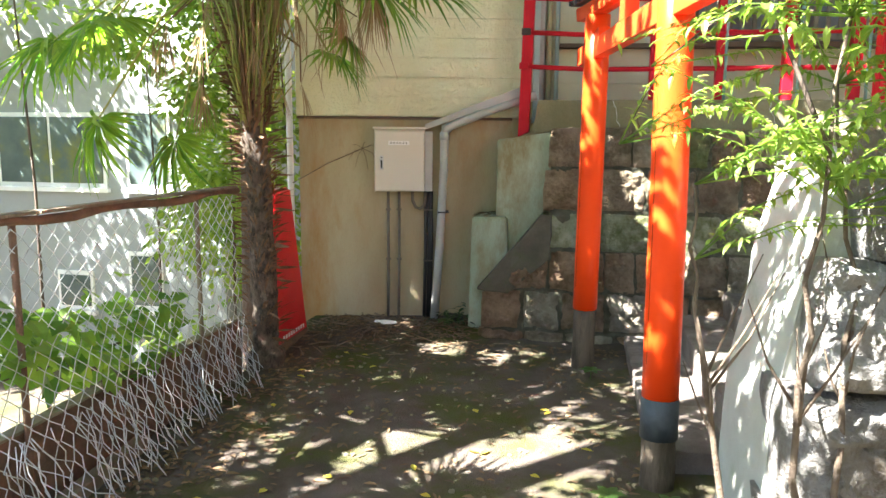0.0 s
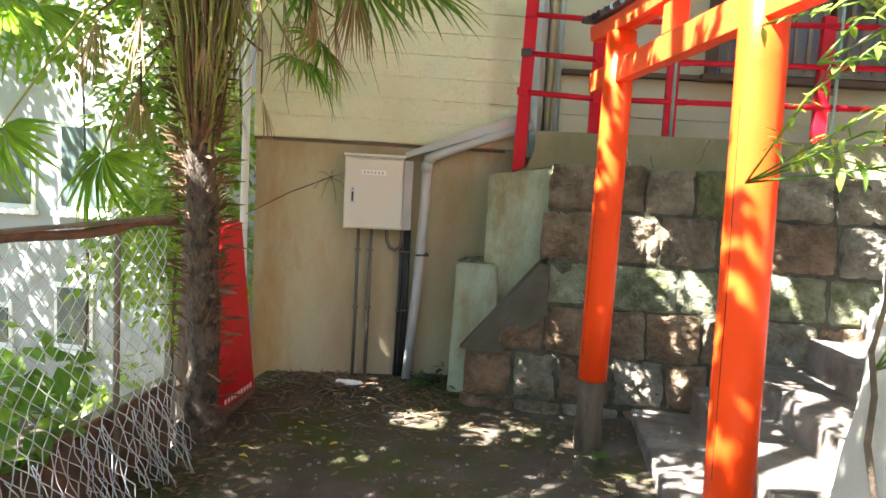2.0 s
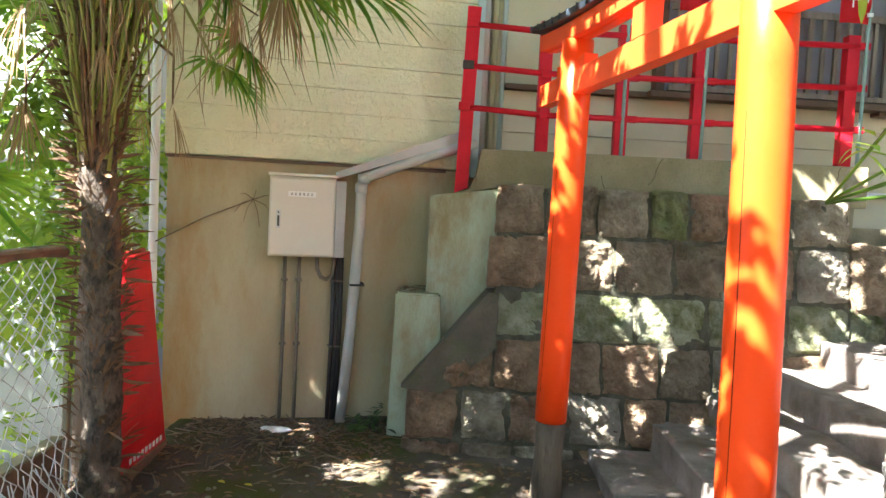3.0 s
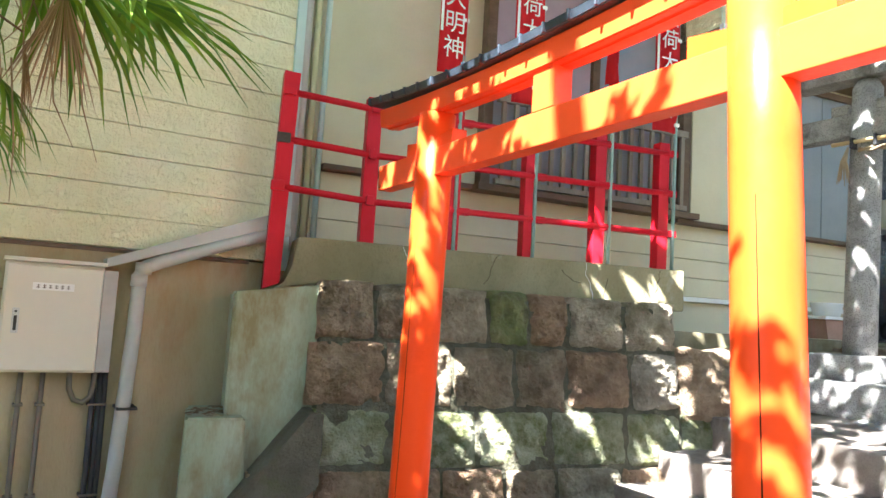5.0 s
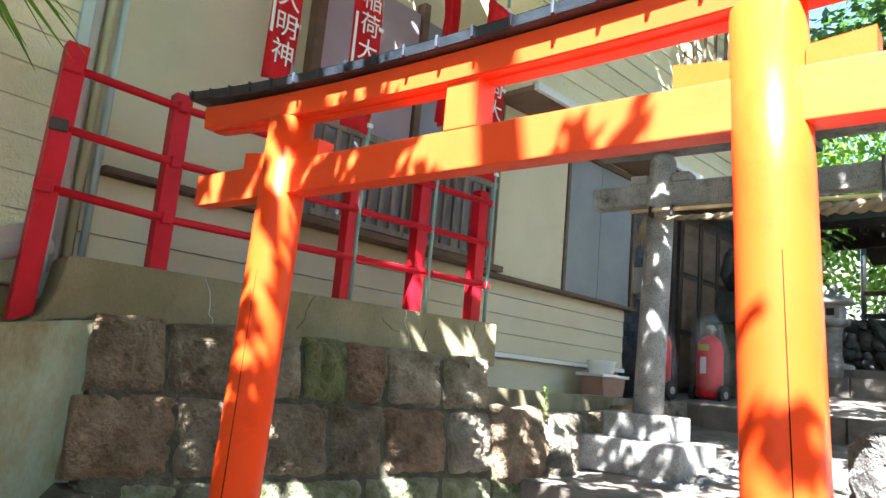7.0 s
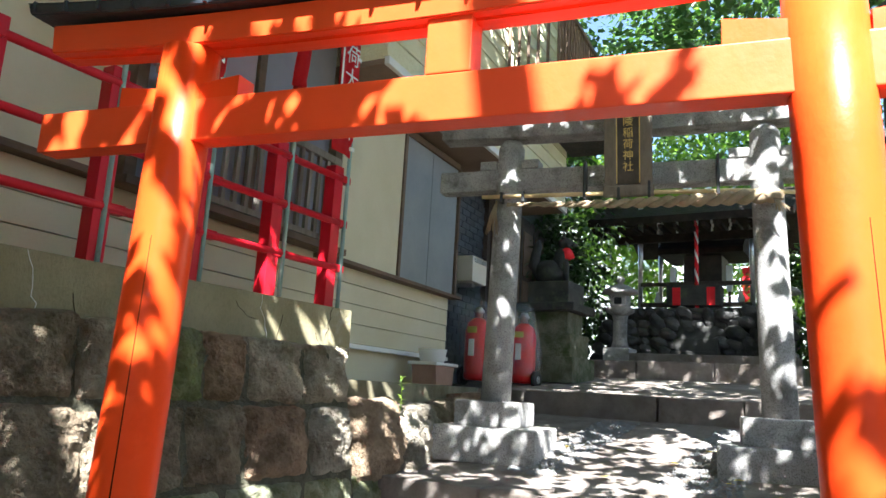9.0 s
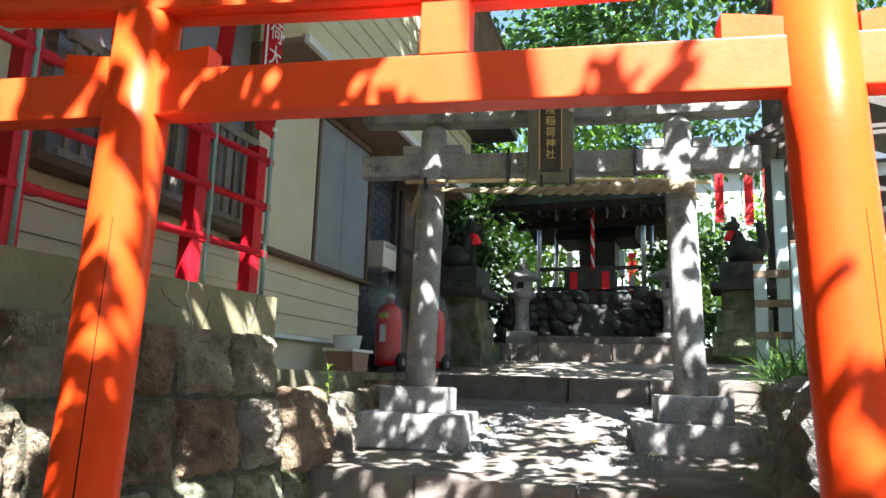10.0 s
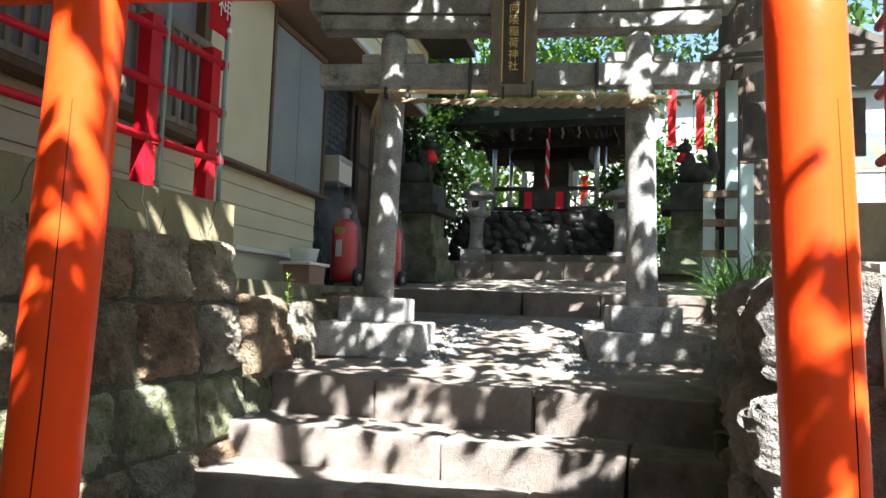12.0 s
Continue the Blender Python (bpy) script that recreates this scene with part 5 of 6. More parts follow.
def cloud(x0, x1, y0, y1, z0, z1, n, r0, r1):
    return [((rk.uniform(x0, x1), rk.uniform(y0, y1), rk.uniform(z0, z1)), rk.uniform(r0, r1)) for _ in range(n)]


bush("bush", "dark glossy evergreen bush behind the stone lantern", cloud(8.6, 10.0, 6.7, 8.2, 2.2, 4.6, 34, 0.28, 0.5), 240, 0.10, 0.055, "dark_leaf", 1, (((9.2, 7.3, 1.9), (9.2, 7.3, 4.2)),))
bush("bush", "evergreen bush in front of the tree trunk", cloud(9.7, 10.6, 3.2, 4.8, 2.0, 3.5, 22, 0.25, 0.42), 220, 0.09, 0.05, "bush_leaf", 2, (((10.2, 4.0, 1.9), (10.2, 4.0, 3.2)),))
bush("bush", "evergreen hedge far behind the shrine", cloud(13, 16, 2.5, 9.5, 2.2, 5.2, 60, 0.45, 0.8), 200, 0.14, 0.08, "sunlit_leaf", 3, (((14, 6, 1.9), (14, 6, 4.5)),))
bush("bush", "dark evergreen tree beside the entrance", cloud(8.2, 9.4, 7.4, 9.0, 2.8, 5.6, 30, 0.35, 0.6), 220, 0.11, 0.06, "dark_leaf", 4, (((8.8, 8.2, 1.6), (8.8, 8.2, 5.0)),))
gr = thing("grass_tuft", "long grass blades hanging over the boulders", "grass", None, "", "stuff")
bm = bmesh.new()
for _ in range(420):
    c = Vector((rk.uniform(4.4, 6.9), rk.uniform(3.25, 3.72), 1.45 + rk.uniform(0, 0.2)))
    d = Vector((rk.uniform(-0.7, 0.5), rk.uniform(-0.5, 0.9), rk.uniform(0.5, 1.3)))
    add_leaf(bm, c, d, Vector((0, 0, 1)), rk.uniform(0.2, 0.42), 0.012, 0.2, 0.6)
part("blades", bm, "bush_leaf", gr)
gv_ = thing("gravel_strip", "dark grey pebble strips let into the landing", "gravel", None, "", "stuff")
verts, faces = [], []
rg = random.Random(17)
for _ in range(2600):
    x = rg.uniform(3.95, 5.75)
    y = rg.uniform(4.28, 4.72) if rg.random() < 0.55 else rg.uniform(5.28, 5.6)
    z = 1.068 + (x - 3.85) * 0.152
    r = rg.uniform(0.007, 0.017)
    i = len(verts)
    verts += [Vector((x + r, y, z)), Vector((x, y + r, z)), Vector((x - r, y, z)), Vector((x, y - r, z)), Vector((x + r * rg.uniform(-0.4, 0.4), y + r * rg.uniform(-0.4, 0.4), z + r * 0.8))]
    faces += [(i, i + 1, i + 4), (i + 1, i + 2, i + 4), (i + 2, i + 3, i + 4), (i + 3, i, i + 4)]
me = bpy.data.meshes.new("pebbles")
me.from_pydata(verts, [], faces)
me.materials.append(M["gravel"])
pb_ = new("pebbles", me)
pb_.parent = gv_
wd = thing("weed", "small pale weed growing from the stones", "weed", pose(3.62, 6.12, 1.40))
bm = bmesh.new()
add_tube(bm, [(0, 0, -0.05), (0.01, 0, 0.1), (0.0, 0.01, 0.2)], 0.003, 5)
for k in range(14):
    a = k * 2.4
    add_leaf(bm, Vector((0, 0, 0.03 + 0.012 * k)), Vector((math.cos(a), math.sin(a), 0.5)), Vector((0, 0, 1)), 0.055, 0.016, 0.1, 0.3)
part("leaves", bm, "light_leaf", wd)


# ---- palm ----
def fan_leaf(bm, hub, way, size, blades=30, spread=200, droop=0.35, rnd=random, thin=0.05):
    way = way.normalized()
    side = way.cross(Vector((0, 0, 1)))
    side = (side if side.length > 0.05 else Vector((1, 0, 0))).normalized()
    nrm = side.cross(way).normalized()
    for i in range(blades):
        a = radians(-spread / 2 + spread * i / (blades - 1)) + rnd.uniform(-0.03, 0.03)
        d = way * math.cos(a) + side * math.sin(a) + nrm * rnd.uniform(-0.06, 0.10)
        add_leaf(bm, hub + d * 0.02, d, nrm, size * rnd.uniform(0.85, 1.05) * (0.8 + 0.2 * math.cos(a)), size * thin, 0.5, droop * rnd.uniform(0.4, 1.3))


palm = thing("palm_tree", "shaggy windmill palm with fan leaves and dead fronds", "palm")
TR = [Vector(p) for p in ((-1.045, 5.02, -0.05), (-1.03, 5.02, 0.25), (-1.03, 5.02, 0.8), (-1.045, 5.02, 1.35), (-1.11, 5.03, 2.0), (-1.15, 5.04, 2.7), (-1.15, 5.05, 3.5))]
bm = bmesh.new()
pts, rad = [], []
for a, b in zip(TR, TR[1:]):
    for k in range(10):
        f = k / 10
        pts.append(a.lerp(b, f))
        rad.append(0.086 + 0.014 * ((len(pts) * 0.37) % 1) + (0.05 if pts[-1].z < 0.12 else 0) - (0.012 if pts[-1].z > 0.9 else 0))
add_tube(bm, pts, rad, 28)
rough(bm, 0.022, 13)
part("trunk", bm, "palm_bark", palm)
rp_ = random.Random(77)
bm = bmesh.new()
for _ in range(1500):
    z = 0.05 + 3.3 * rp_.random() ** 0.65
    a = rp_.uniform(0, 6.283)
    c = Vector((-1.04 - max(0, z - 1.3) * 0.08, 5.02, z)) + Vector((math.cos(a), math.sin(a), 0)) * 0.095
    d = Vector((math.cos(a + 0.5) * 0.6, math.sin(a + 0.5) * 0.6, rp_.uniform(-0.2, 1.4)))
    add_leaf(bm, c, d, Vector((math.cos(a), math.sin(a), 0)), rp_.uniform(0.05, 0.17), rp_.uniform(0.006, 0.026), 0.2, -0.3)
part("leaf_base_fibre", bm, "fibre", palm, "brown fibrous leaf bases")["kind"] = "stuff"
TOP = Vector((-1.15, 5.05, 3.2))
LEAVES = ((-0.42, 5.05, 2.32, 0.6, 0.0, -0.55, 0.36), (-0.28, 4.95, 2.68, 0.9, 0.05, -0.40, 0.62), (-0.5, 4.85, 2.95, 0.8, -0.3, 0.0, 0.6), (-0.62, 4.70, 2.95, 0.4, -0.7, -0.2, 0.55), (-1.9, 4.55, 2.35, -0.7, -0.4, -0.6, 0.58),
          (-2.05, 4.7, 1.75, -0.5, -0.1, -1.0, 0.5), (-1.75, 4.2, 2.7, -0.5, -0.8, -0.2, 0.6), (-2.2, 5.2, 2.5, -1, 0.1, -0.4, 0.6), (-1.75, 5.15, 1.62, -0.5, 0.0, -1.0, 0.5),
          (-0.5, 5.6, 3.0, 0.7, 0.6, -0.1, 0.55), (-1.5, 5.9, 3.1, -0.3, 0.9, 0.1, 0.55), (-1.6, 4.5, 3.6, -0.6, -0.4, 0.8, 0.6), (-0.7, 4.8, 3.8, 0.5, -0.2, 0.9, 0.6), (-0.75, 4.35, 3.3, 0.4, -0.9, 0.3, 0.6),
          (-2.5, 4.9, 2.3, -0.9, -0.2, -0.5, 0.6), (-0.75, 4.75, 2.75, 0.6, -0.5, -0.3, 0.5), (-0.55, 5.05, 2.72, 0.5, 0.1, -0.8, 0.5), (-0.03, 5.22, 2.70, 1.0, -0.05, -0.08, 0.56), (-0.51, 5.0, 2.2, 1.0, 0.05, -0.38, 0.36))
for hx, hy, hz, dx, dy, dz, size in LEAVES:
    hub = Vector((hx, hy, hz))
    base = TOP + Vector((0, 0, -0.35 if hz < 2.5 else 0.0))
    mid = base.lerp(hub, 0.55) + Vector((0, 0, 0.18))
    fr = part("petiole", tube([base, mid, hub], [0.013, 0.009, 0.006], 8), "petiole", palm)
    bm = bmesh.new()
    fan_leaf(bm, hub, Vector((dx, dy, dz)), size, 30, 215, 0.5, rp_, 0.072)
    part("fan_leaf", bm, "palm_leaf", fr)
for k in range(13):
    a = rp_.uniform(0, 6.283)
    z = rp_.uniform(1.75, 3.1)
    r = rp_.uniform(0.18, 0.5)
    hub = Vector((-1.13 + math.cos(a) * r, 5.04 + math.sin(a) * r, z))
    fr = part("dead_petiole", tube([Vector((-1.13, 5.04, z + 0.5)), hub + Vector((0, 0, 0.25)), hub], [0.01, 0.008, 0.005], 6), "fibre", palm)
    bm = bmesh.new()
    fan_leaf(bm, hub, Vector((math.cos(a) * 0.25, math.sin(a) * 0.25, -1)), rp_.uniform(0.22, 0.42), 11, 34, 0.1, rp_, 0.022)
    part("dead_fan", bm, "dead_leaf", fr, "dry brown hanging fan leaf")
for _ in range(150):
    a = rp_.uniform(0, 6.283)
    z = rp_.uniform(1.3, 2.9)
    c = Vector((-1.1, 5.03, z))
    r = rp_.uniform(0.08, 0.40)
    e = c + Vector((math.cos(a) * r, math.sin(a) * r, rp_.uniform(0.45, 1.2)))
    part("leaf_stalk", tube([c, c.lerp(e, 0.5) + Vector((-0.25 * r * math.cos(a), -0.25 * r * math.sin(a), 0.03)), e], [0.009, 0.007, 0.004], 6), "petiole", palm)
for _ in range(60):
    a, r = rp_.uniform(-1.9, 0.6), rp_.uniform(0.25, 0.95)
    p = Vector((-1.0 + math.cos(a) * r, 5.0 + math.sin(a) * r * 0.5, rp_.uniform(2.3, 3.0)))
    L = rp_.uniform(0.15, 0.5)
    part("dead_strand", tube([p, p + Vector((rp_.uniform(-0.04, 0.06), 0.01, -L * 0.6)), p + Vector((rp_.uniform(-0.07, 0.12), 0.02, -L))], [0.0035, 0.003, 0.001], 5), "dead_leaf", palm)
for _ in range(130):
    a, z, r = rp_.uniform(0, 6.283), rp_.uniform(1.65, 2.5), rp_.uniform(0.06, 0.34)
    w_ = Vector((math.cos(a), math.sin(a), 0))
    c = Vector((-1.03 - max(0, z - 1.3) * 0.08, 5.02, z)) + w_ * 0.09
    e = c + w_ * r + Vector((0, 0, rp_.uniform(0.6, 1.2)))
    part("leaf_stalk", tube([c, c.lerp(e, 0.5) - w_ * r * 0.25 + Vector((rp_.uniform(-0.04, 0.04), rp_.uniform(-0.04, 0.04), 0)), e], [0.010, 0.007, 0.004], 6), "petiole" if rp_.random() < 0.8 else "fibre", palm)
for x, y, z in ((-0.86, 4.95, 2.63), (-0.7, 4.9, 2.53), (-0.62, 5.05, 2.56), (-0.37, 4.9, 2.51), (-0.31, 5.0, 2.43), (-0.54, 5.1, 2.48), (-1.69, 5.0, 2.42), (-1.87, 5.1, 2.35), (-1.56, 5.2, 2.04), (-0.2, 5.0, 2.6)):
    hub = Vector((x, y, z))
    fr = part("dead_petiole", tube([Vector((-1.13, 5.04, z + 0.15)), (hub + Vector((-1.13, 5.04, z + 0.5))) / 2, hub], [0.008, 0.006, 0.004], 6), "fibre", palm)
    bm = bmesh.new()
    fan_leaf(bm, hub, Vector((rp_.uniform(-0.15, 0.15), 0.02, -1)), rp_.uniform(0.34, 0.48), 17, 46, 0.05, rp_, 0.024)
    part("dead_fan", bm, "dead_leaf", fr, "dry brown hanging fan leaf")
p2_ = thing("tree", "slim dark tree trunk behind the palm", "tree")
part("trunk", tube([(-1.55, 5.9, -1.0), (-1.5, 5.9, 1.4), (-1.55, 5.95, 3.6)], [0.11, 0.10, 0.08], 14), "bark", p2_)
crown_mesh("crown", cloud(-2.6, -1.3, 5.7, 7.4, 2.6, 4.4, 16, 0.3, 0.5), 110, 0.11, 0.06, "light_leaf", p2_, 12)

# unseen palm, placed so its fan leaf throws a shadow on the yard
pm2 = thing("palm_tree", "second windmill palm, unseen, added to cast a fan shadow", "palm")
bm = tube([(-2.1, 0.2, -1.6), (-2.05, 0.35, 1.2), (-1.9, 0.6, 3.75)], [0.13, 0.12, 0.10], 20)
rough(bm, 0.02, 13)
part("trunk", bm, "palm_bark", pm2)
for hx, hy, hz, dx, dy, dz, size, thick in ((-1.20, 2.02, 2.62, 0.25, 1.0, 0.15, 0.62, 0.014), (-2.40, 2.28, 3.70, -0.35, 1.0, 0.05, 0.90, 0.036), (-2.9, 0.2, 3.9, -0.7, -0.6, -0.1, 0.6, 0.014), (-2.0, -0.5, 4.1, 0.0, -1, 0.3, 0.6, 0.014), (-3.0, 0.9, 3.7, -1, 0, -0.3, 0.6, 0.014), (-2.0, 0.7, 4.6, -0.1, 0.1, 1, 0.6, 0.014)):
    hub = Vector((hx, hy, hz))
    base = Vector((-1.9, 0.6, 3.75))
    fr = part("petiole", tube([base, base.lerp(hub, 0.5) + Vector((0, 0, 0.1)), hub], [thick, thick * 0.9, thick * 0.7], 8), "petiole", pm2)
    bm = bmesh.new()
    fan_leaf(bm, hub, Vector((dx, dy, dz)), size, 30, 230, 0.15, rp_)
    part("fan_leaf", bm, "palm_leaf", fr)

# ---- red folding board ----
rd = thing("barrier_board", "bright red plastic folding barrier board leaning by the palm", "barrier")
bm = prism([(5.16, 0.02), (5.22, 1.22), (5.50, 1.24), (5.80, 0.05)], -1.045, -1.015, "x")
part("panel", bm, "board_red", rd)
part("hinge", tube([(-1.05, 5.22, 1.23), (-1.05, 5.5, 1.245)], 0.014, 8), "board_red", rd)
for i in range(9):
    part("stripe", box(-1.013, -1.010, 5.30 + i * 0.05, 5.325 + i * 0.05, 0.095, 0.125), "cloth_white", rd)
part("foot_bar", box(-1.06, -1.005, 5.2, 5.8, 0.0, 0.075, 0.006), "rust", rd)

# ---- chain-link fence ----
fn = thing("chain_link_fence", "old chain-link fence sagging from a rusty top rail", "fence")


def fence_at(s, z):
    """A point of the mesh: s along the fence from the palm, z up; the lower part bellies into the yard."""
    y = 4.72 - s
    top = -1.10 - 0.012 * s
    low = max(0.0, 1.0 - z / 0.75)
    belly = 0.46 * low ** 1.5 * min(1.0, 0.45 + 0.2 * s) + 0.03 * noise.noise(Vector((s * 1.5, z * 2, 0)))
    return Vector((top + belly, y + 0.02 * noise.noise(Vector((s * 3, z * 3, 5))), z))


STEP = 0.048
nw = int(4.6 / STEP)
for w in range(nw):
    s0 = w * STEP
    bm = bmesh.new()
    pts = []
    z = 1.25
    k = 0
    while z > 0.03:
        jag = 0.11 * max(0.0, 0.62 - z) * noise.noise(Vector((w * 1.3, k * 0.7, 2)))
        pts.append(fence_at(s0 + (STEP if (k + w) % 2 else 0.0) + jag, z) + Vector((0.003 * (1 if k % 2 else -1), 0, 0)))
        z -= STEP * 0.95
        k += 1
    add_tube(bm, pts, 0.0030, 5, False)
    part("wire", bm, "galvanised", fn)
for s, z1 in ((0.42, 1.30), (1.9, 1.28), (3.4, 1.27)):
    part("post", tube([(-1.13, 4.72 - s, -0.6), (-1.13, 4.72 - s, z1)], 0.015, 12), "old_wood" if s < 1 else "rust", fn)
bm = bmesh.new()
add_tube(bm, [(-1.10 - 0.012 * i * 0.2, 4.78 - i * 0.2, 1.275 + 0.012 * math.sin(i * 1.3)) for i in range(25)], 0.022, 10)
rough(bm, 0.012, 15)
part("top_rail", bm, "rust", fn, "rusty split top rail")
bm = bmesh.new()
for i in range(5):
    add_box(bm, -1.135 - 0.012 * i * 0.9, -1.075 - 0.012 * i * 0.9, 3.85 - i * 0.9, 4.745 - i * 0.9, 1.297, 1.312, None, 0.003)
rough(bm, 0.006, 5)
part("cap_board", bm, "old_wood", fn, "pale weathered capping board")
part("kick_board", box(-1.20, -1.16, 0.2, 4.9, -0.6, 0.36, 0.006), "rust", fn, "brown rusted sheet along the base")
part("base_cap", box(-1.215, -1.145, 0.2, 4.9, 0.361, 0.376, 0.004), "concrete", fn, "pale dusty capping strip")
rw = random.Random(23)
for _ in range(60):
    s0 = rw.uniform(0.1, 2.6)
    pts = [fence_at(s0, 0.40)]
    for k in range(7):
        pts.append(pts[-1] + Vector((rw.uniform(0.0, 0.045), rw.uniform(-0.035, 0.035), -0.055)))
    part("loose_wire", tube(pts, 0.0028, 5), "galvanised", fn)
tagged(part("timber_edge", box(-0.80, -0.72, 1.6, 3.6, -0.03, 0.06, 0.01), "old_wood", None, m=pose(-0.05, 0, 0, 0, 0, 4)), "grey timber edging on the ground", "timber")
tagged(part("steel_pole", tube([(-1.29, 6.2, -1.2), (-1.30, 6.2, 5.0)], 0.028, 14), "white_paint"), "pale thin upright pole behind the palm", "pole")

# ---- neighbour's yard ----
nb = thing("neighbour_house", "white walled neighbour house with aluminium windows", "house")
part("wall", box(-14, -3.4, 9.0, 9.3, -1.7, 5.5), "far_white", nb)
part("side_wall", box(-3.7, -3.4, 9.3, 14, -1.7, 5.5), "far_white", nb)
part("roof", box(-14.2, -3.0, 8.6, 14, 5.5, 5.7), "black_tile", nb)
for x0, x1, z0, z1 in ((-6.7, -5.05, 0.95, 1.95), (-4.75, -4.1, 0.95, 2.0), (-5.9, -5.35, -0.75, -0.2), (-4.8, -4.3, -0.7, 0.1), (-8.8, -7.4, 0.95, 1.95)):
    w = part("window", box(x0, x1, 8.97, 9.0, z0, z1, 0.004), "white_paint", nb)
    n_ = 2 if x1 - x0 > 1 else 1
    for k in range(n_):
        a = x0 + 0.05 + k * (x1 - x0 - 0.05) / n_
        part("pane", box(a, a + (x1 - x0 - 0.05) / n_ - 0.05, 8.955, 8.969, z0 + 0.06, z1 - 0.06), "far_glass", w)
    part("sill", box(x0 - 0.05, x1 + 0.05, 8.90, 8.97, z0 - 0.06, z0, 0.004), "white_paint", w)
fixed("neighbour_path", box(-8, -2.75, 0, 9, -1.72, -1.66), "concrete", "pale concrete yard of the neighbour", "pavement")
# lightest leaf green on these shrubs, their sunlight partly in the colour
bush("bush", "bright sunlit shrubs beyond the fence", cloud(-3.2, -1.6, 6.3, 8.4, 0.4, 4.6, 46, 0.3, 0.55), 130, 0.10, 0.058, "light_leaf", 41, (((-2.4, 7.2, -1.6), (-2.4, 7.2, 3.8)), ((-1.9, 7.6, -1.6), (-2.0, 7.6, 3.6))))
bush("bush", "tall bright green hedge by the neighbour's wall", cloud(-3.2, -2.3, 6.8, 8.3, -0.4, 3.2, 20, 0.28, 0.45), 150, 0.10, 0.06, "light_leaf", 44, (((-3.4, 7.4, -1.6), (-3.4, 7.4, 2.8)),))
bush("bush", "leafy bright green tree beyond the fence", cloud(-6.0, -3.2, 5.6, 7.8, 3.0, 5.2, 38, 0.3, 0.55), 90, 0.12, 0.07, "light_leaf", 42, (((-4.2, 6.6, -1.6), (-4.2, 6.5, 3.8)),))
vn = thing("vine", "broad green creeper leaves pushing through the fence", "vine")
bm = bmesh.new()
for _ in range(420):
    c = Vector((rk.uniform(-1.75, -1.10), rk.uniform(2.5, 4.1), 0))
    c.z = 0.48 + 0.36 * rk.random() + 0.15 * math.sin(c.y * 3)
    d = Vector((rk.uniform(-0.3, 1), rk.uniform(-1, 1), rk.uniform(-0.8, 0.3)))
    add_leaf(bm, c, d, Vector((0.3, 0, 1)), rk.uniform(0.08, 0.15), rk.uniform(0.065, 0.11), 0.15, 0.3)
part("leaves", bm, "sunlit_leaf", vn)["kind"] = "stuff"
part("stem", tube([(-1.5, 2.4, 0.3), (-1.45, 3.0, 0.5), (-1.4, 3.9, 0.45)], 0.008, 6), "bark", vn)

# pale house, drawn wide to stand in for white sky between leaves
fh = thing("far_house", "pale house behind the shrine grove, filling white sky gaps", "house")
part("wall", box(23, 30, -6, 16, -0.1, 8.0), "far_white", fh)
part("roof", box(22.6, 30.4, -6.4, 16.4, 8.0, 8.25), "black_tile", fh)
for k in range(7):
    for z in (3.0, 5.6):
        w = part("window", box(22.95, 23.0, -4.5 + k * 2.8, -3.1 + k * 2.8, z, z + 1.2, 0.01), "white_paint", fh)
        part("pane", box(22.93, 22.949, -4.42 + k * 2.8, -3.18 + k * 2.8, z + 0.08, z + 1.12), "far_glass", w)

# ---- shrub right of the path ----
nd = thing("nandina_shrub", "thin-stemmed shrub with fine light green leaves", "shrub")
bm_all = bmesh.new()
rn = random.Random(14)
STEMS = (((1.92, 2.35, 0), (1.82, 2.36, 0.65), (1.80, 2.32, 1.25), (1.84, 2.30, 1.95)), ((2.12, 2.15, 0), (2.10, 2.18, 0.8), (2.16, 2.10, 1.5), (2.2, 2.05, 2.3)), ((1.74, 2.62, 0), (1.66, 2.64, 0.55), (1.55, 2.62, 1.1), (1.52, 2.55, 1.5)),
         ((2.02, 2.3, 0), (1.95, 2.42, 0.6), (1.98, 2.5, 1.2), (1.9, 2.55, 1.8)), ((2.28, 2.3, 0), (2.34, 2.32, 0.9), (2.32, 2.25, 1.9), (2.3, 2.2, 2.4)))
TIPS = []
for s in STEMS:
    p_ = []
    for a0, b0 in zip(s, s[1:]):
        p_ += [Vector(a0).lerp(Vector(b0), f) + Vector((rn.uniform(-0.018, 0.018), rn.uniform(-0.018, 0.018), 0)) for f in (0.0, 0.25, 0.5, 0.75)]
    p_.append(Vector(s[3]))
    part("stem", tube(p_, [0.014 - 0.0008 * i for i in range(len(p_))], 8), "twig_bark", nd)
    TIPS.append(Vector(s[3]))
    TIPS.append(Vector(s[2]).lerp(Vector(s[3]), 0.4))
TIPS += [Vector(v) for v in ((1.38, 2.62, 1.86), (1.62, 2.42, 2.08), (1.30, 2.75, 1.62), (2.02, 2.05, 2.3), (1.75, 2.2, 2.2))]
part("stem", tube([(1.84, 2.30, 1.95), (1.60, 2.48, 2.02), (1.42, 2.62, 1.88), (1.30, 2.75, 1.62)], [0.004, 0.0035, 0.003, 0.002], 6), "twig_bark", nd)
part("stem", tube([(1.82, 2.31, 1.6), (1.70, 2.36, 1.9), (1.62, 2.42, 2.1)], [0.008, 0.006, 0.004], 8), "bark", nd)
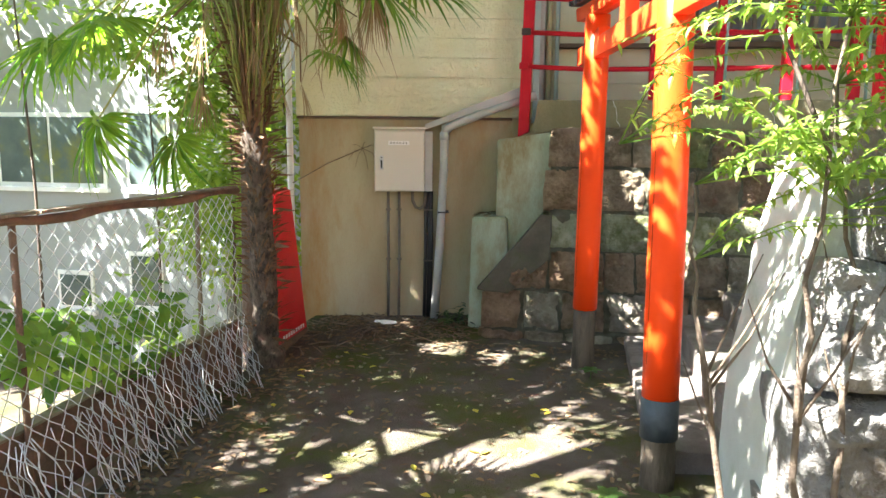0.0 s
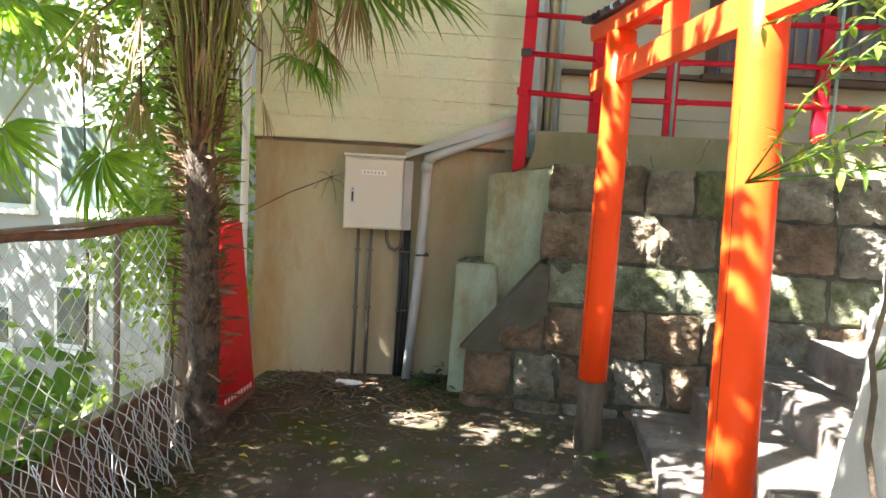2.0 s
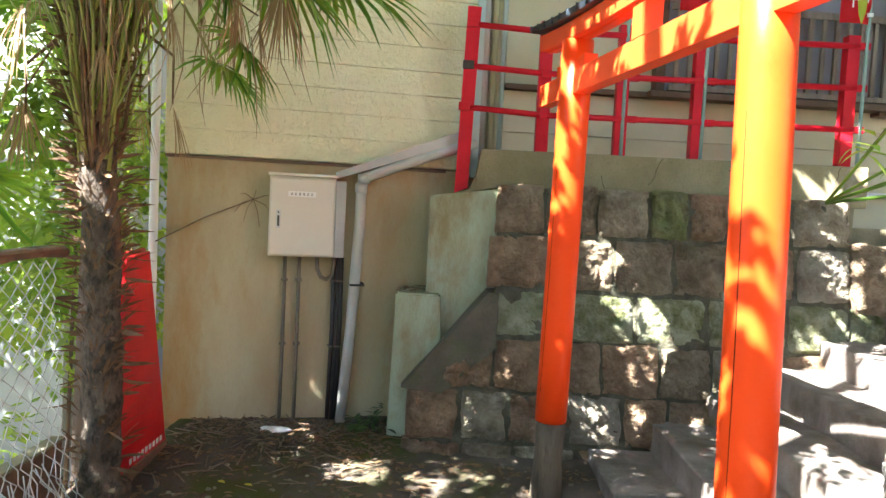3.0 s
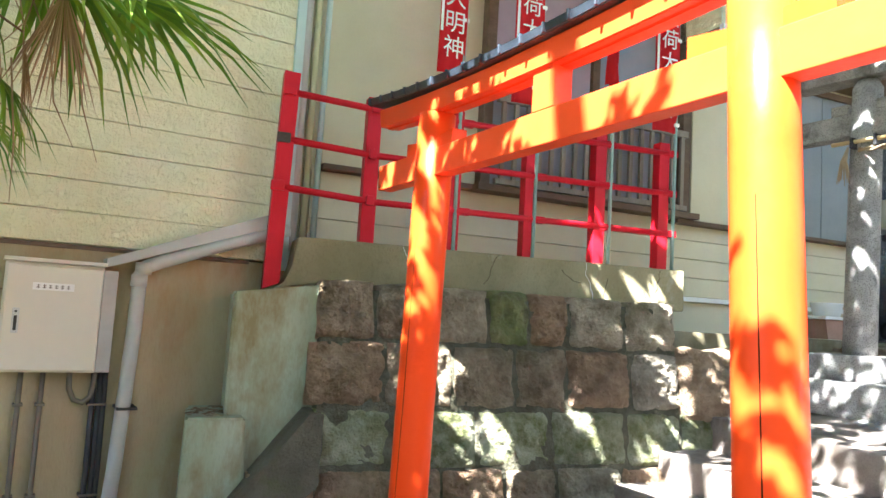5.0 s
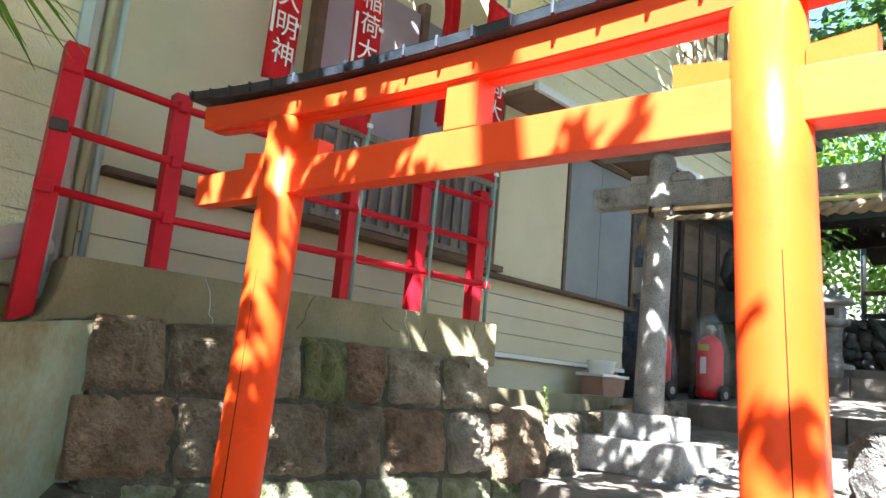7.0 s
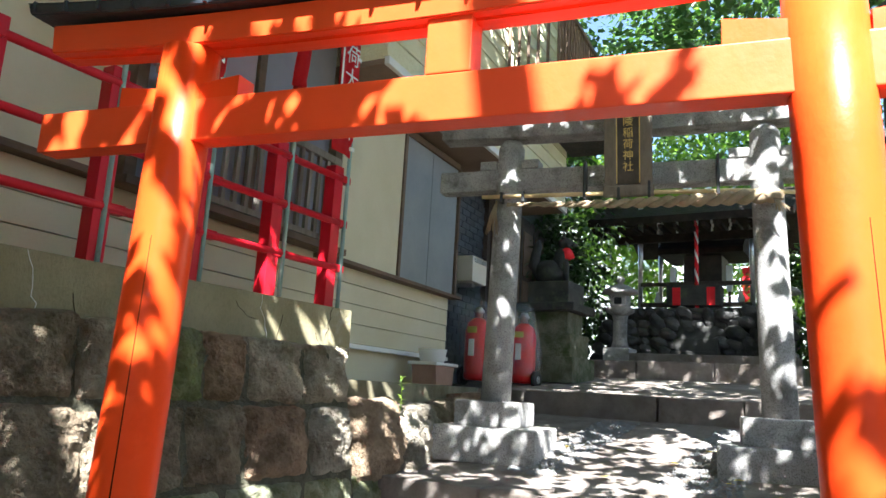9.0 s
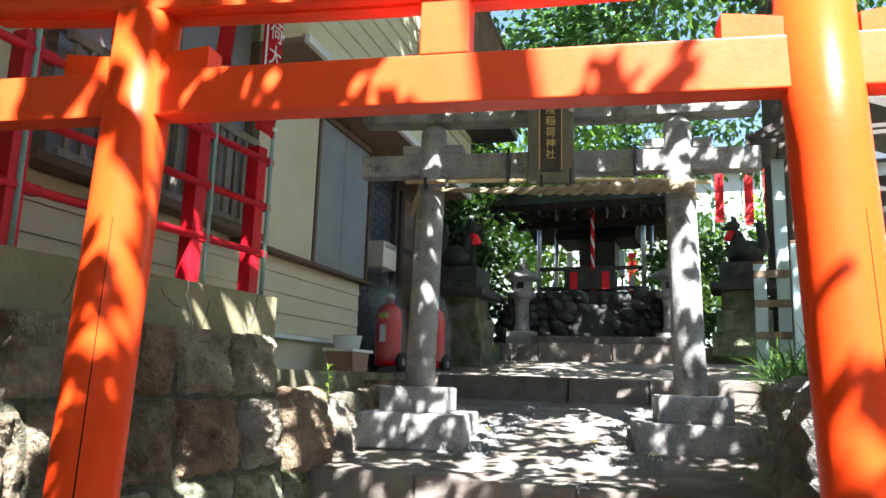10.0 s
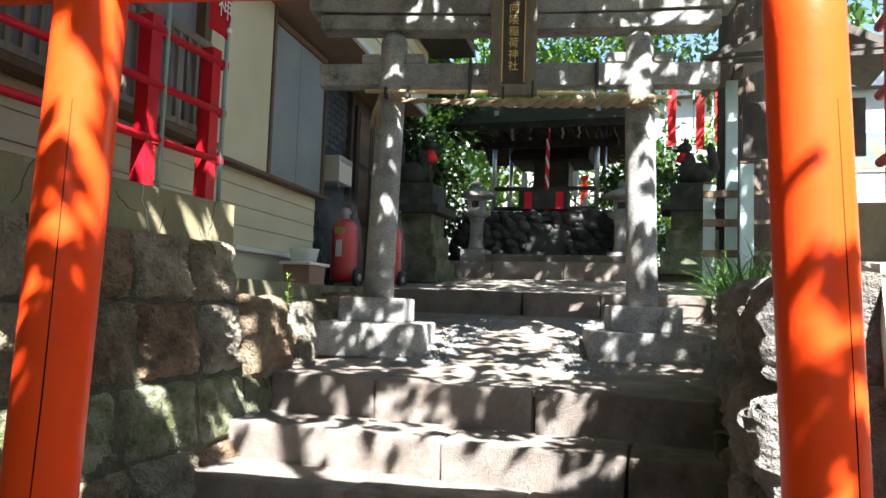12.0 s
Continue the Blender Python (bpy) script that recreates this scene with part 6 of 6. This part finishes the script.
for s in STEMS:
    for k in range(5):
        f = rn.uniform(0.15, 0.9)
        a0 = Vector(s[1]).lerp(Vector(s[2]), f)
        w_ = rn.uniform(0, 6.283)
        L = rn.uniform(0.18, 0.45)
        e0 = a0 + Vector((math.cos(w_) * L * 0.5, math.sin(w_) * L * 0.3, L))
        part("twig", tube([a0, a0.lerp(e0, 0.5) + Vector((0.02 * math.cos(w_ * 3), 0.02, -0.02)), e0], [0.006, 0.004, 0.0018], 6), "twig_bark", nd)
for c in TIPS:
    for b in range(17):
        a = rn.uniform(0, 6.283)
        L = rn.uniform(0.25, 0.75)
        e = c + Vector((math.cos(a) * L, math.sin(a) * L, rn.uniform(-0.05, 0.3)))
        if e.x < 1.25 or e.z < (1.32 if e.x > 1.8 else 1.62) or e.y > 2.9:
            continue
        add_tube(bm_all, [c, c.lerp(e, 0.5) + Vector((0, 0, 0.05)), e], [0.003, 0.0025, 0.0015], 5)
        for k in range(26):
            f = 0.2 + 0.8 * k / 25
            p = c.lerp(e, f) + Vector((0, 0, 0.05 * math.sin(f * 3.14)))
            d = (e - c).normalized() * 0.5 + Vector((rn.uniform(-1, 1), rn.uniform(-1, 1), rn.uniform(-0.9, 0.1)))
            add_leaf(bm_all, p, d, Vector((0, 0, 1)), rn.uniform(0.03, 0.058), rn.uniform(0.012, 0.02), 0.2, 0.35)
part("foliage", bm_all, "light_leaf", nd)
for i in range(8):
    sd_ = thing("seedling", "small green seedling with broad leaves", "seedling", pose((1.35, 1.62, 1.30, 2.0, 2.2, 3.28, 3.36, 0.10)[i], (3.35, 3.32, 5.15, 2.5, 2.75, 3.74, 3.70, 6.10)[i], 0.87 if 4 < i < 7 else (0.05 if i == 7 else 0.0)))
    bm = bmesh.new()
    add_tube(bm, [(0, 0, -0.02), (0.005, 0, 0.07)], 0.003, 5)
    for k in range(6):
        a = k * 1.05
        add_leaf(bm, Vector((0, 0, 0.06)), Vector((math.cos(a), math.sin(a), 0.35)), Vector((0, 0, 1)), 0.085, 0.05, 0.15, 0.3)
    part("leaves", bm, "bush_leaf", sd_)

# ---- litter on the ground ----
lt = thing("fallen_leaves", "scattered brown fallen leaves and twigs on the earth", "leaf litter", None, "", "stuff")
bm = bmesh.new()
rl_ = random.Random(4)
for _ in range(3600):
    if rl_.random() < 0.55:
        x, y = rl_.uniform(-1.0, 1.5), 6.35 - abs(rl_.gauss(0, 0.45))
    elif rl_.random() < 0.5:
        x, y = -0.95 + abs(rl_.gauss(0, 0.25)), rl_.uniform(1.5, 5.2)
    else:
        x, y = rl_.uniform(-0.9, 1.6), rl_.uniform(1.0, 6.0)
    if x > 0.35 and y > 5.75:
        continue
    a = rl_.uniform(0, 6.283)
    add_leaf(bm, Vector((x, y, ground_height(x, y) + 0.006)), Vector((math.cos(a), math.sin(a), rl_.uniform(-0.05, 0.2))), Vector((0, 0, 1)), rl_.uniform(0.03, 0.08), rl_.uniform(0.012, 0.035), 0.3, 0.1)
part("leaves", bm, "fallen", lt)
bm = bmesh.new()
for _ in range(240):
    x, y = rl_.uniform(-1.0, 0.4), 6.3 - abs(rl_.gauss(0, 0.4))
    a = rl_.uniform(0, 6.283)
    L = rl_.uniform(0.04, 0.16)
    z = ground_height(x, y) + 0.008
    add_tube(bm, [(x, y, z), (x + L * math.cos(a), y + L * math.sin(a), z + rl_.uniform(0, 0.03))], 0.003, 4)
part("small_twigs", bm, "old_wood", lt)
bm = bmesh.new()
for _ in range(260):
    x, y = rl_.uniform(-0.9, 1.5), rl_.uniform(1.2, 5.8)
    merge(bm, rock(rl_.uniform(0.006, 0.02), rl_.random() * 50, (1, 1, 0.6), 1), pose(x, y, ground_height(x, y) + 0.003))
part("pebbles", bm, "concrete", lt)
for i in range(46):
    if i < 34:
        x, y = rl_.uniform(-0.7, 1.5), rl_.uniform(2.0, 5.9)
        z = ground_height(x, y) + 0.008
        if x > 0.35 and y > 5.7:
            continue
    else:
        x, y = rl_.uniform(3.95, 5.6), rl_.uniform(3.9, 5.9)
        z = 1.075 + (x - 3.85) * 0.152
    bm = bmesh.new()
    a = rl_.uniform(0, 6.283)
    add_leaf(bm, Vector((0, 0, 0)), Vector((math.cos(a), math.sin(a), 0.08)), Vector((0, 0, 1)), rl_.uniform(0.05, 0.08), rl_.uniform(0.03, 0.042), 0.2, 0.1)
    tagged(part("yellow_leaf", bm, "yellow_leaf", None, m=pose(x, y, z)), "single bright yellow fallen leaf on the ground", "leaf", "yellow fallen leaves")
for i in range(14):
    x, y = rl_.uniform(-0.9, 0.4), rl_.uniform(5.2, 6.2)
    a = rl_.uniform(0, 3.14)
    L = rl_.uniform(0.15, 0.4)
    tagged(part("twig", tube([(0, 0, 0.012), (L * 0.5 * math.cos(a), L * 0.5 * math.sin(a), 0.03), (L * math.cos(a + 0.3), L * math.sin(a + 0.3), 0.012)], [0.006, 0.005, 0.003], 6), "old_wood", None, m=pose(x, y, ground_height(x, y))), "dry grey twig lying on the earth", "twig", "twigs")
tagged(part("plastic_sheet", rock(0.07, 4, (1.4, 0.6, 0.25), 3, 0.5, 3), "cloth_white", None, m=pose(-0.42, 6.1, 0.07)), "crumpled white plastic scrap by the wall", "litter")
hl = tagged(part("drain_stone", crag(0.095, 44, (1.3, 0.7, 0.8)), "dark_stone", None, m=pose(0.13, 6.25, 0.06)), "dark wet mossy stone at the pipe's foot", "rock")

wd = thing("weed_clump", "dark ferny weeds and moss at the pipe's foot", "weeds")
bm = bmesh.new()
for _ in range(110):
    a = rl_.uniform(0, 6.283)
    add_leaf(bm, Vector((0.16 + rl_.gauss(0, 0.07), 6.18 + rl_.gauss(0, 0.05), 0.05 + abs(rl_.gauss(0, 0.07)))), Vector((math.cos(a), math.sin(a) - 0.4, rl_.uniform(-0.2, 0.8))), Vector((0, 0, 1)), rl_.uniform(0.04, 0.09), rl_.uniform(0.015, 0.03), 0.2, 0.4)
part("leaves", bm, "dark_leaf", wd)

# ---- plain unseen walls, added to close the place and cut sky light ----
fixed("wall_street_south", box(-13, 14, -7.4, -7.0, -1.8, 6.5), "facade", "plain unseen wall added to block the southern sky", "wall")
fixed("wall_street_west", box(-12.9, -12.5, -7.0, 8.9, -1.8, 2.6), "facade", "low unseen wall added to block the western sky", "wall")
fixed("wall_street_east", box(14.0, 14.4, -7.0, -1.0, -0.3, 6.5), "facade", "tall unseen wall added to block the eastern sky", "wall")

# ---- shade trees over the yard, out of view, added to dapple the sun ----
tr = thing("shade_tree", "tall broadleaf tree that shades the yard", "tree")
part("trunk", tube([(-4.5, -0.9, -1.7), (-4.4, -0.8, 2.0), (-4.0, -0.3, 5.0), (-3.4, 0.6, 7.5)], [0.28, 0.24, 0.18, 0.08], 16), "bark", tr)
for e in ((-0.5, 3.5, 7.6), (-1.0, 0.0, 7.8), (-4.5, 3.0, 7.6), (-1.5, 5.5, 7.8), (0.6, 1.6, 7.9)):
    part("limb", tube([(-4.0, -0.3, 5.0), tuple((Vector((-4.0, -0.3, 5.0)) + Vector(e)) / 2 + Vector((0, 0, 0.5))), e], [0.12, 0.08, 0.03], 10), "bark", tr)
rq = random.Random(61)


# spots kept in sun: crown clumps that would shade them are dropped
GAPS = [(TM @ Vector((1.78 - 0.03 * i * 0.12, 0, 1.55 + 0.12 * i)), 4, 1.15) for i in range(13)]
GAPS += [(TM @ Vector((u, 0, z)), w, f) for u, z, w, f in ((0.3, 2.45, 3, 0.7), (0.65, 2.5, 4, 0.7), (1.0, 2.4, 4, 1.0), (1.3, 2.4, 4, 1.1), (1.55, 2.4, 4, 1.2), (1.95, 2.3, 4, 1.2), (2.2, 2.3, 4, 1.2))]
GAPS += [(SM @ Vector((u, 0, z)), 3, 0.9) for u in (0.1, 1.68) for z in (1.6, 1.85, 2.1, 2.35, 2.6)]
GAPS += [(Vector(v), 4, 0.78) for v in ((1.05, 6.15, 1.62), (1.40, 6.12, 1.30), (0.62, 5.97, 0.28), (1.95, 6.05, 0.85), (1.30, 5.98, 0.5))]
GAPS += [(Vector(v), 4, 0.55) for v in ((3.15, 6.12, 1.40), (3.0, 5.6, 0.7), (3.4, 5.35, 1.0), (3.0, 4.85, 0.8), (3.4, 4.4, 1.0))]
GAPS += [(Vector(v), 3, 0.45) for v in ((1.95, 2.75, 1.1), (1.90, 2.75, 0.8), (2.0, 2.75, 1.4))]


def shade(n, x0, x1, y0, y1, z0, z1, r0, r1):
    """Unseen crown clumps, with gaps placed to let sun onto the yard and gate."""
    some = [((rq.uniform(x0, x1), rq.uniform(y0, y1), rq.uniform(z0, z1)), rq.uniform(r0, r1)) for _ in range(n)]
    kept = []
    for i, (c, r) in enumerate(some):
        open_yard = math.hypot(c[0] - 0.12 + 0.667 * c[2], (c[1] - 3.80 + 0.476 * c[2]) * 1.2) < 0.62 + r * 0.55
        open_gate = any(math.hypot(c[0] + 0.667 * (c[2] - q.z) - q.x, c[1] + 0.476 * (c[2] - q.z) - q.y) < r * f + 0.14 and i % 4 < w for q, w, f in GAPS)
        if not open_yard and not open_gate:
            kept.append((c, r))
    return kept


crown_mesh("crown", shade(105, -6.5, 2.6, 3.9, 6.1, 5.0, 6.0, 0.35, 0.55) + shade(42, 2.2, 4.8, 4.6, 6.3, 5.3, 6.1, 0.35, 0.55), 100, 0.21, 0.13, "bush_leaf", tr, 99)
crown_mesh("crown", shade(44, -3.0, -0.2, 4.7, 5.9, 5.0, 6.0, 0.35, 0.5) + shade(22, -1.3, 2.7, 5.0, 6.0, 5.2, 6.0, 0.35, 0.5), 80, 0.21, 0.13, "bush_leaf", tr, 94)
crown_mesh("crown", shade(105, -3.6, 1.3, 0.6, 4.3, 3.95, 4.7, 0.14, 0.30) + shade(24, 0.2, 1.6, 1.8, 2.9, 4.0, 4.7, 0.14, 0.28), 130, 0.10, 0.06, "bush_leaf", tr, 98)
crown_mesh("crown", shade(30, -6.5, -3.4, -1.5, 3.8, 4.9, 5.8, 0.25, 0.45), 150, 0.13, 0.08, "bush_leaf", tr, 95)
# unseen tree, added to keep landing, court and shrine in broken shade
t2 = thing("shade_tree", "tall unseen tree added to shade the landing and court", "tree")
part("trunk", tube([(4.6, -0.6, 1.4), (4.5, -0.4, 4.0), (4.4, 0.6, 6.8)], [0.24, 0.2, 0.1], 16), "bark", t2)
for e in ((2.6, 2.0, 7.2), (5.6, 3.2, 7.5), (6.6, 0.8, 7.4), (3.6, 3.6, 7.6)):
    part("limb", tube([(4.45, 0.0, 5.4), tuple((Vector((4.45, 0.0, 5.4)) + Vector(e)) / 2 + Vector((0, 0, 0.4))), e], [0.1, 0.07, 0.03], 10), "bark", t2)
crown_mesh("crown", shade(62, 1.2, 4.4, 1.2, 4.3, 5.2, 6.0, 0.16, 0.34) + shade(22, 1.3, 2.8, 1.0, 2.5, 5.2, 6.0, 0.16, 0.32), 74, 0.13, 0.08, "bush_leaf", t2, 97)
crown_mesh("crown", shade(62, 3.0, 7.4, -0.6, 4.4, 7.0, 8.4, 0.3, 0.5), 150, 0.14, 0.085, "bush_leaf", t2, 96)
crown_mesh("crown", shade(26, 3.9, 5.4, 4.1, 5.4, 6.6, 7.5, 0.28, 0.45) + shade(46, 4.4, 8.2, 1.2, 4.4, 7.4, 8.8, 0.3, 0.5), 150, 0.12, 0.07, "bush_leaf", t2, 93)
# unseen tree, added only to hold the white neighbour wall in shade
t3 = thing("shade_tree", "unseen evergreen tree added to shade the neighbour's wall", "tree")
part("trunk", tube([(-9.4, 6.9, -1.7), (-9.3, 6.9, 2.0), (-9.0, 7.0, 4.6)], [0.2, 0.17, 0.1], 14), "bark", t3)
crown_mesh("crown", cloud(-11.5, -6.8, 5.6, 8.2, 3.0, 6.8, 100, 0.4, 0.7), 170, 0.13, 0.08, "bush_leaf", t3, 92)
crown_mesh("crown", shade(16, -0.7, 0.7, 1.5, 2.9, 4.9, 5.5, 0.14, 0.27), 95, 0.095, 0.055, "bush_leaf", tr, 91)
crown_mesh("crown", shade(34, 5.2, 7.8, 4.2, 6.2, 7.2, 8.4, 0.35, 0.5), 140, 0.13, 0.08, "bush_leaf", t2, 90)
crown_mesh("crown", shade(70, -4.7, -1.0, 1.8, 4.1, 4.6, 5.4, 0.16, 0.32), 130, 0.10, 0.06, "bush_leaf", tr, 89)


def shade_layer(tree, x0, x1, y0, y1, z0, z1, count, length, width, seed):
    """Unseen leaf layer hung to shade chosen spots: single leaves spread evenly, no clumps."""
    rv = random.Random(seed)
    verts, faces = [], []
    for _ in range(count):
        a = rv.uniform(0, 6.283)
        way = Vector((math.cos(a), math.sin(a), rv.uniform(-0.7, 0.2))).normalized()
        k = rv.uniform(0.7, 1.4)
        quad_leaf(verts, faces, Vector((rv.uniform(x0, x1), rv.uniform(y0, y1), rv.uniform(z0, z1))), way, way.cross(Vector((rv.uniform(-0.5, 0.5), rv.uniform(-0.5, 0.5), 1))).normalized(), length * k, width * k)
    me = bpy.data.meshes.new("crown")
    me.from_pydata(verts, [], faces)
    me.materials.append(M["bush_leaf"])
    new("crown", me).parent = tree


# each layer hangs up-sun of the surface it has to dapple
shade_layer(t2, 0.05, 1.7, 1.4, 4.3, 4.9, 5.6, 680, 0.13, 0.075, 86)
shade_layer(t2, 1.5, 3.3, 1.8, 4.4, 5.6, 6.4, 360, 0.13, 0.075, 85)
shade_layer(t2, 3.9, 7.2, 1.7, 5.6, 6.7, 7.6, 900, 0.14, 0.08, 84)
crown_mesh("crown", [((rq.uniform(-4.3, -1.9), rq.uniform(4.0, 5.1), rq.uniform(4.8, 5.6)), rq.uniform(0.2, 0.35)) for _ in range(30)], 110, 0.11, 0.065, "bush_leaf", tr, 83)
shade_layer(tr, -5.8, -3.5, 0.0, 2.7, 4.9, 5.7, 1500, 0.13, 0.075, 82)
shade_layer(tr, -1.35, -0.45, 1.4, 2.3, 4.2, 4.8, 420, 0.12, 0.07, 81)
shade_layer(tr, -4.4, -2.0, 3.6, 5.2, 4.6, 5.0, 1700, 0.12, 0.07, 80)
shade_layer(t2, 1.8, 4.4, 4.8, 6.2, 6.6, 7.4, 1500, 0.13, 0.075, 79)
shade_layer(t2, 1.7, 3.1, 4.9, 6.0, 5.6, 6.2, 900, 0.13, 0.075, 78)
shade_layer(tr, -2.6, -1.5, 3.8, 4.8, 5.2, 5.8, 600, 0.12, 0.07, 77)
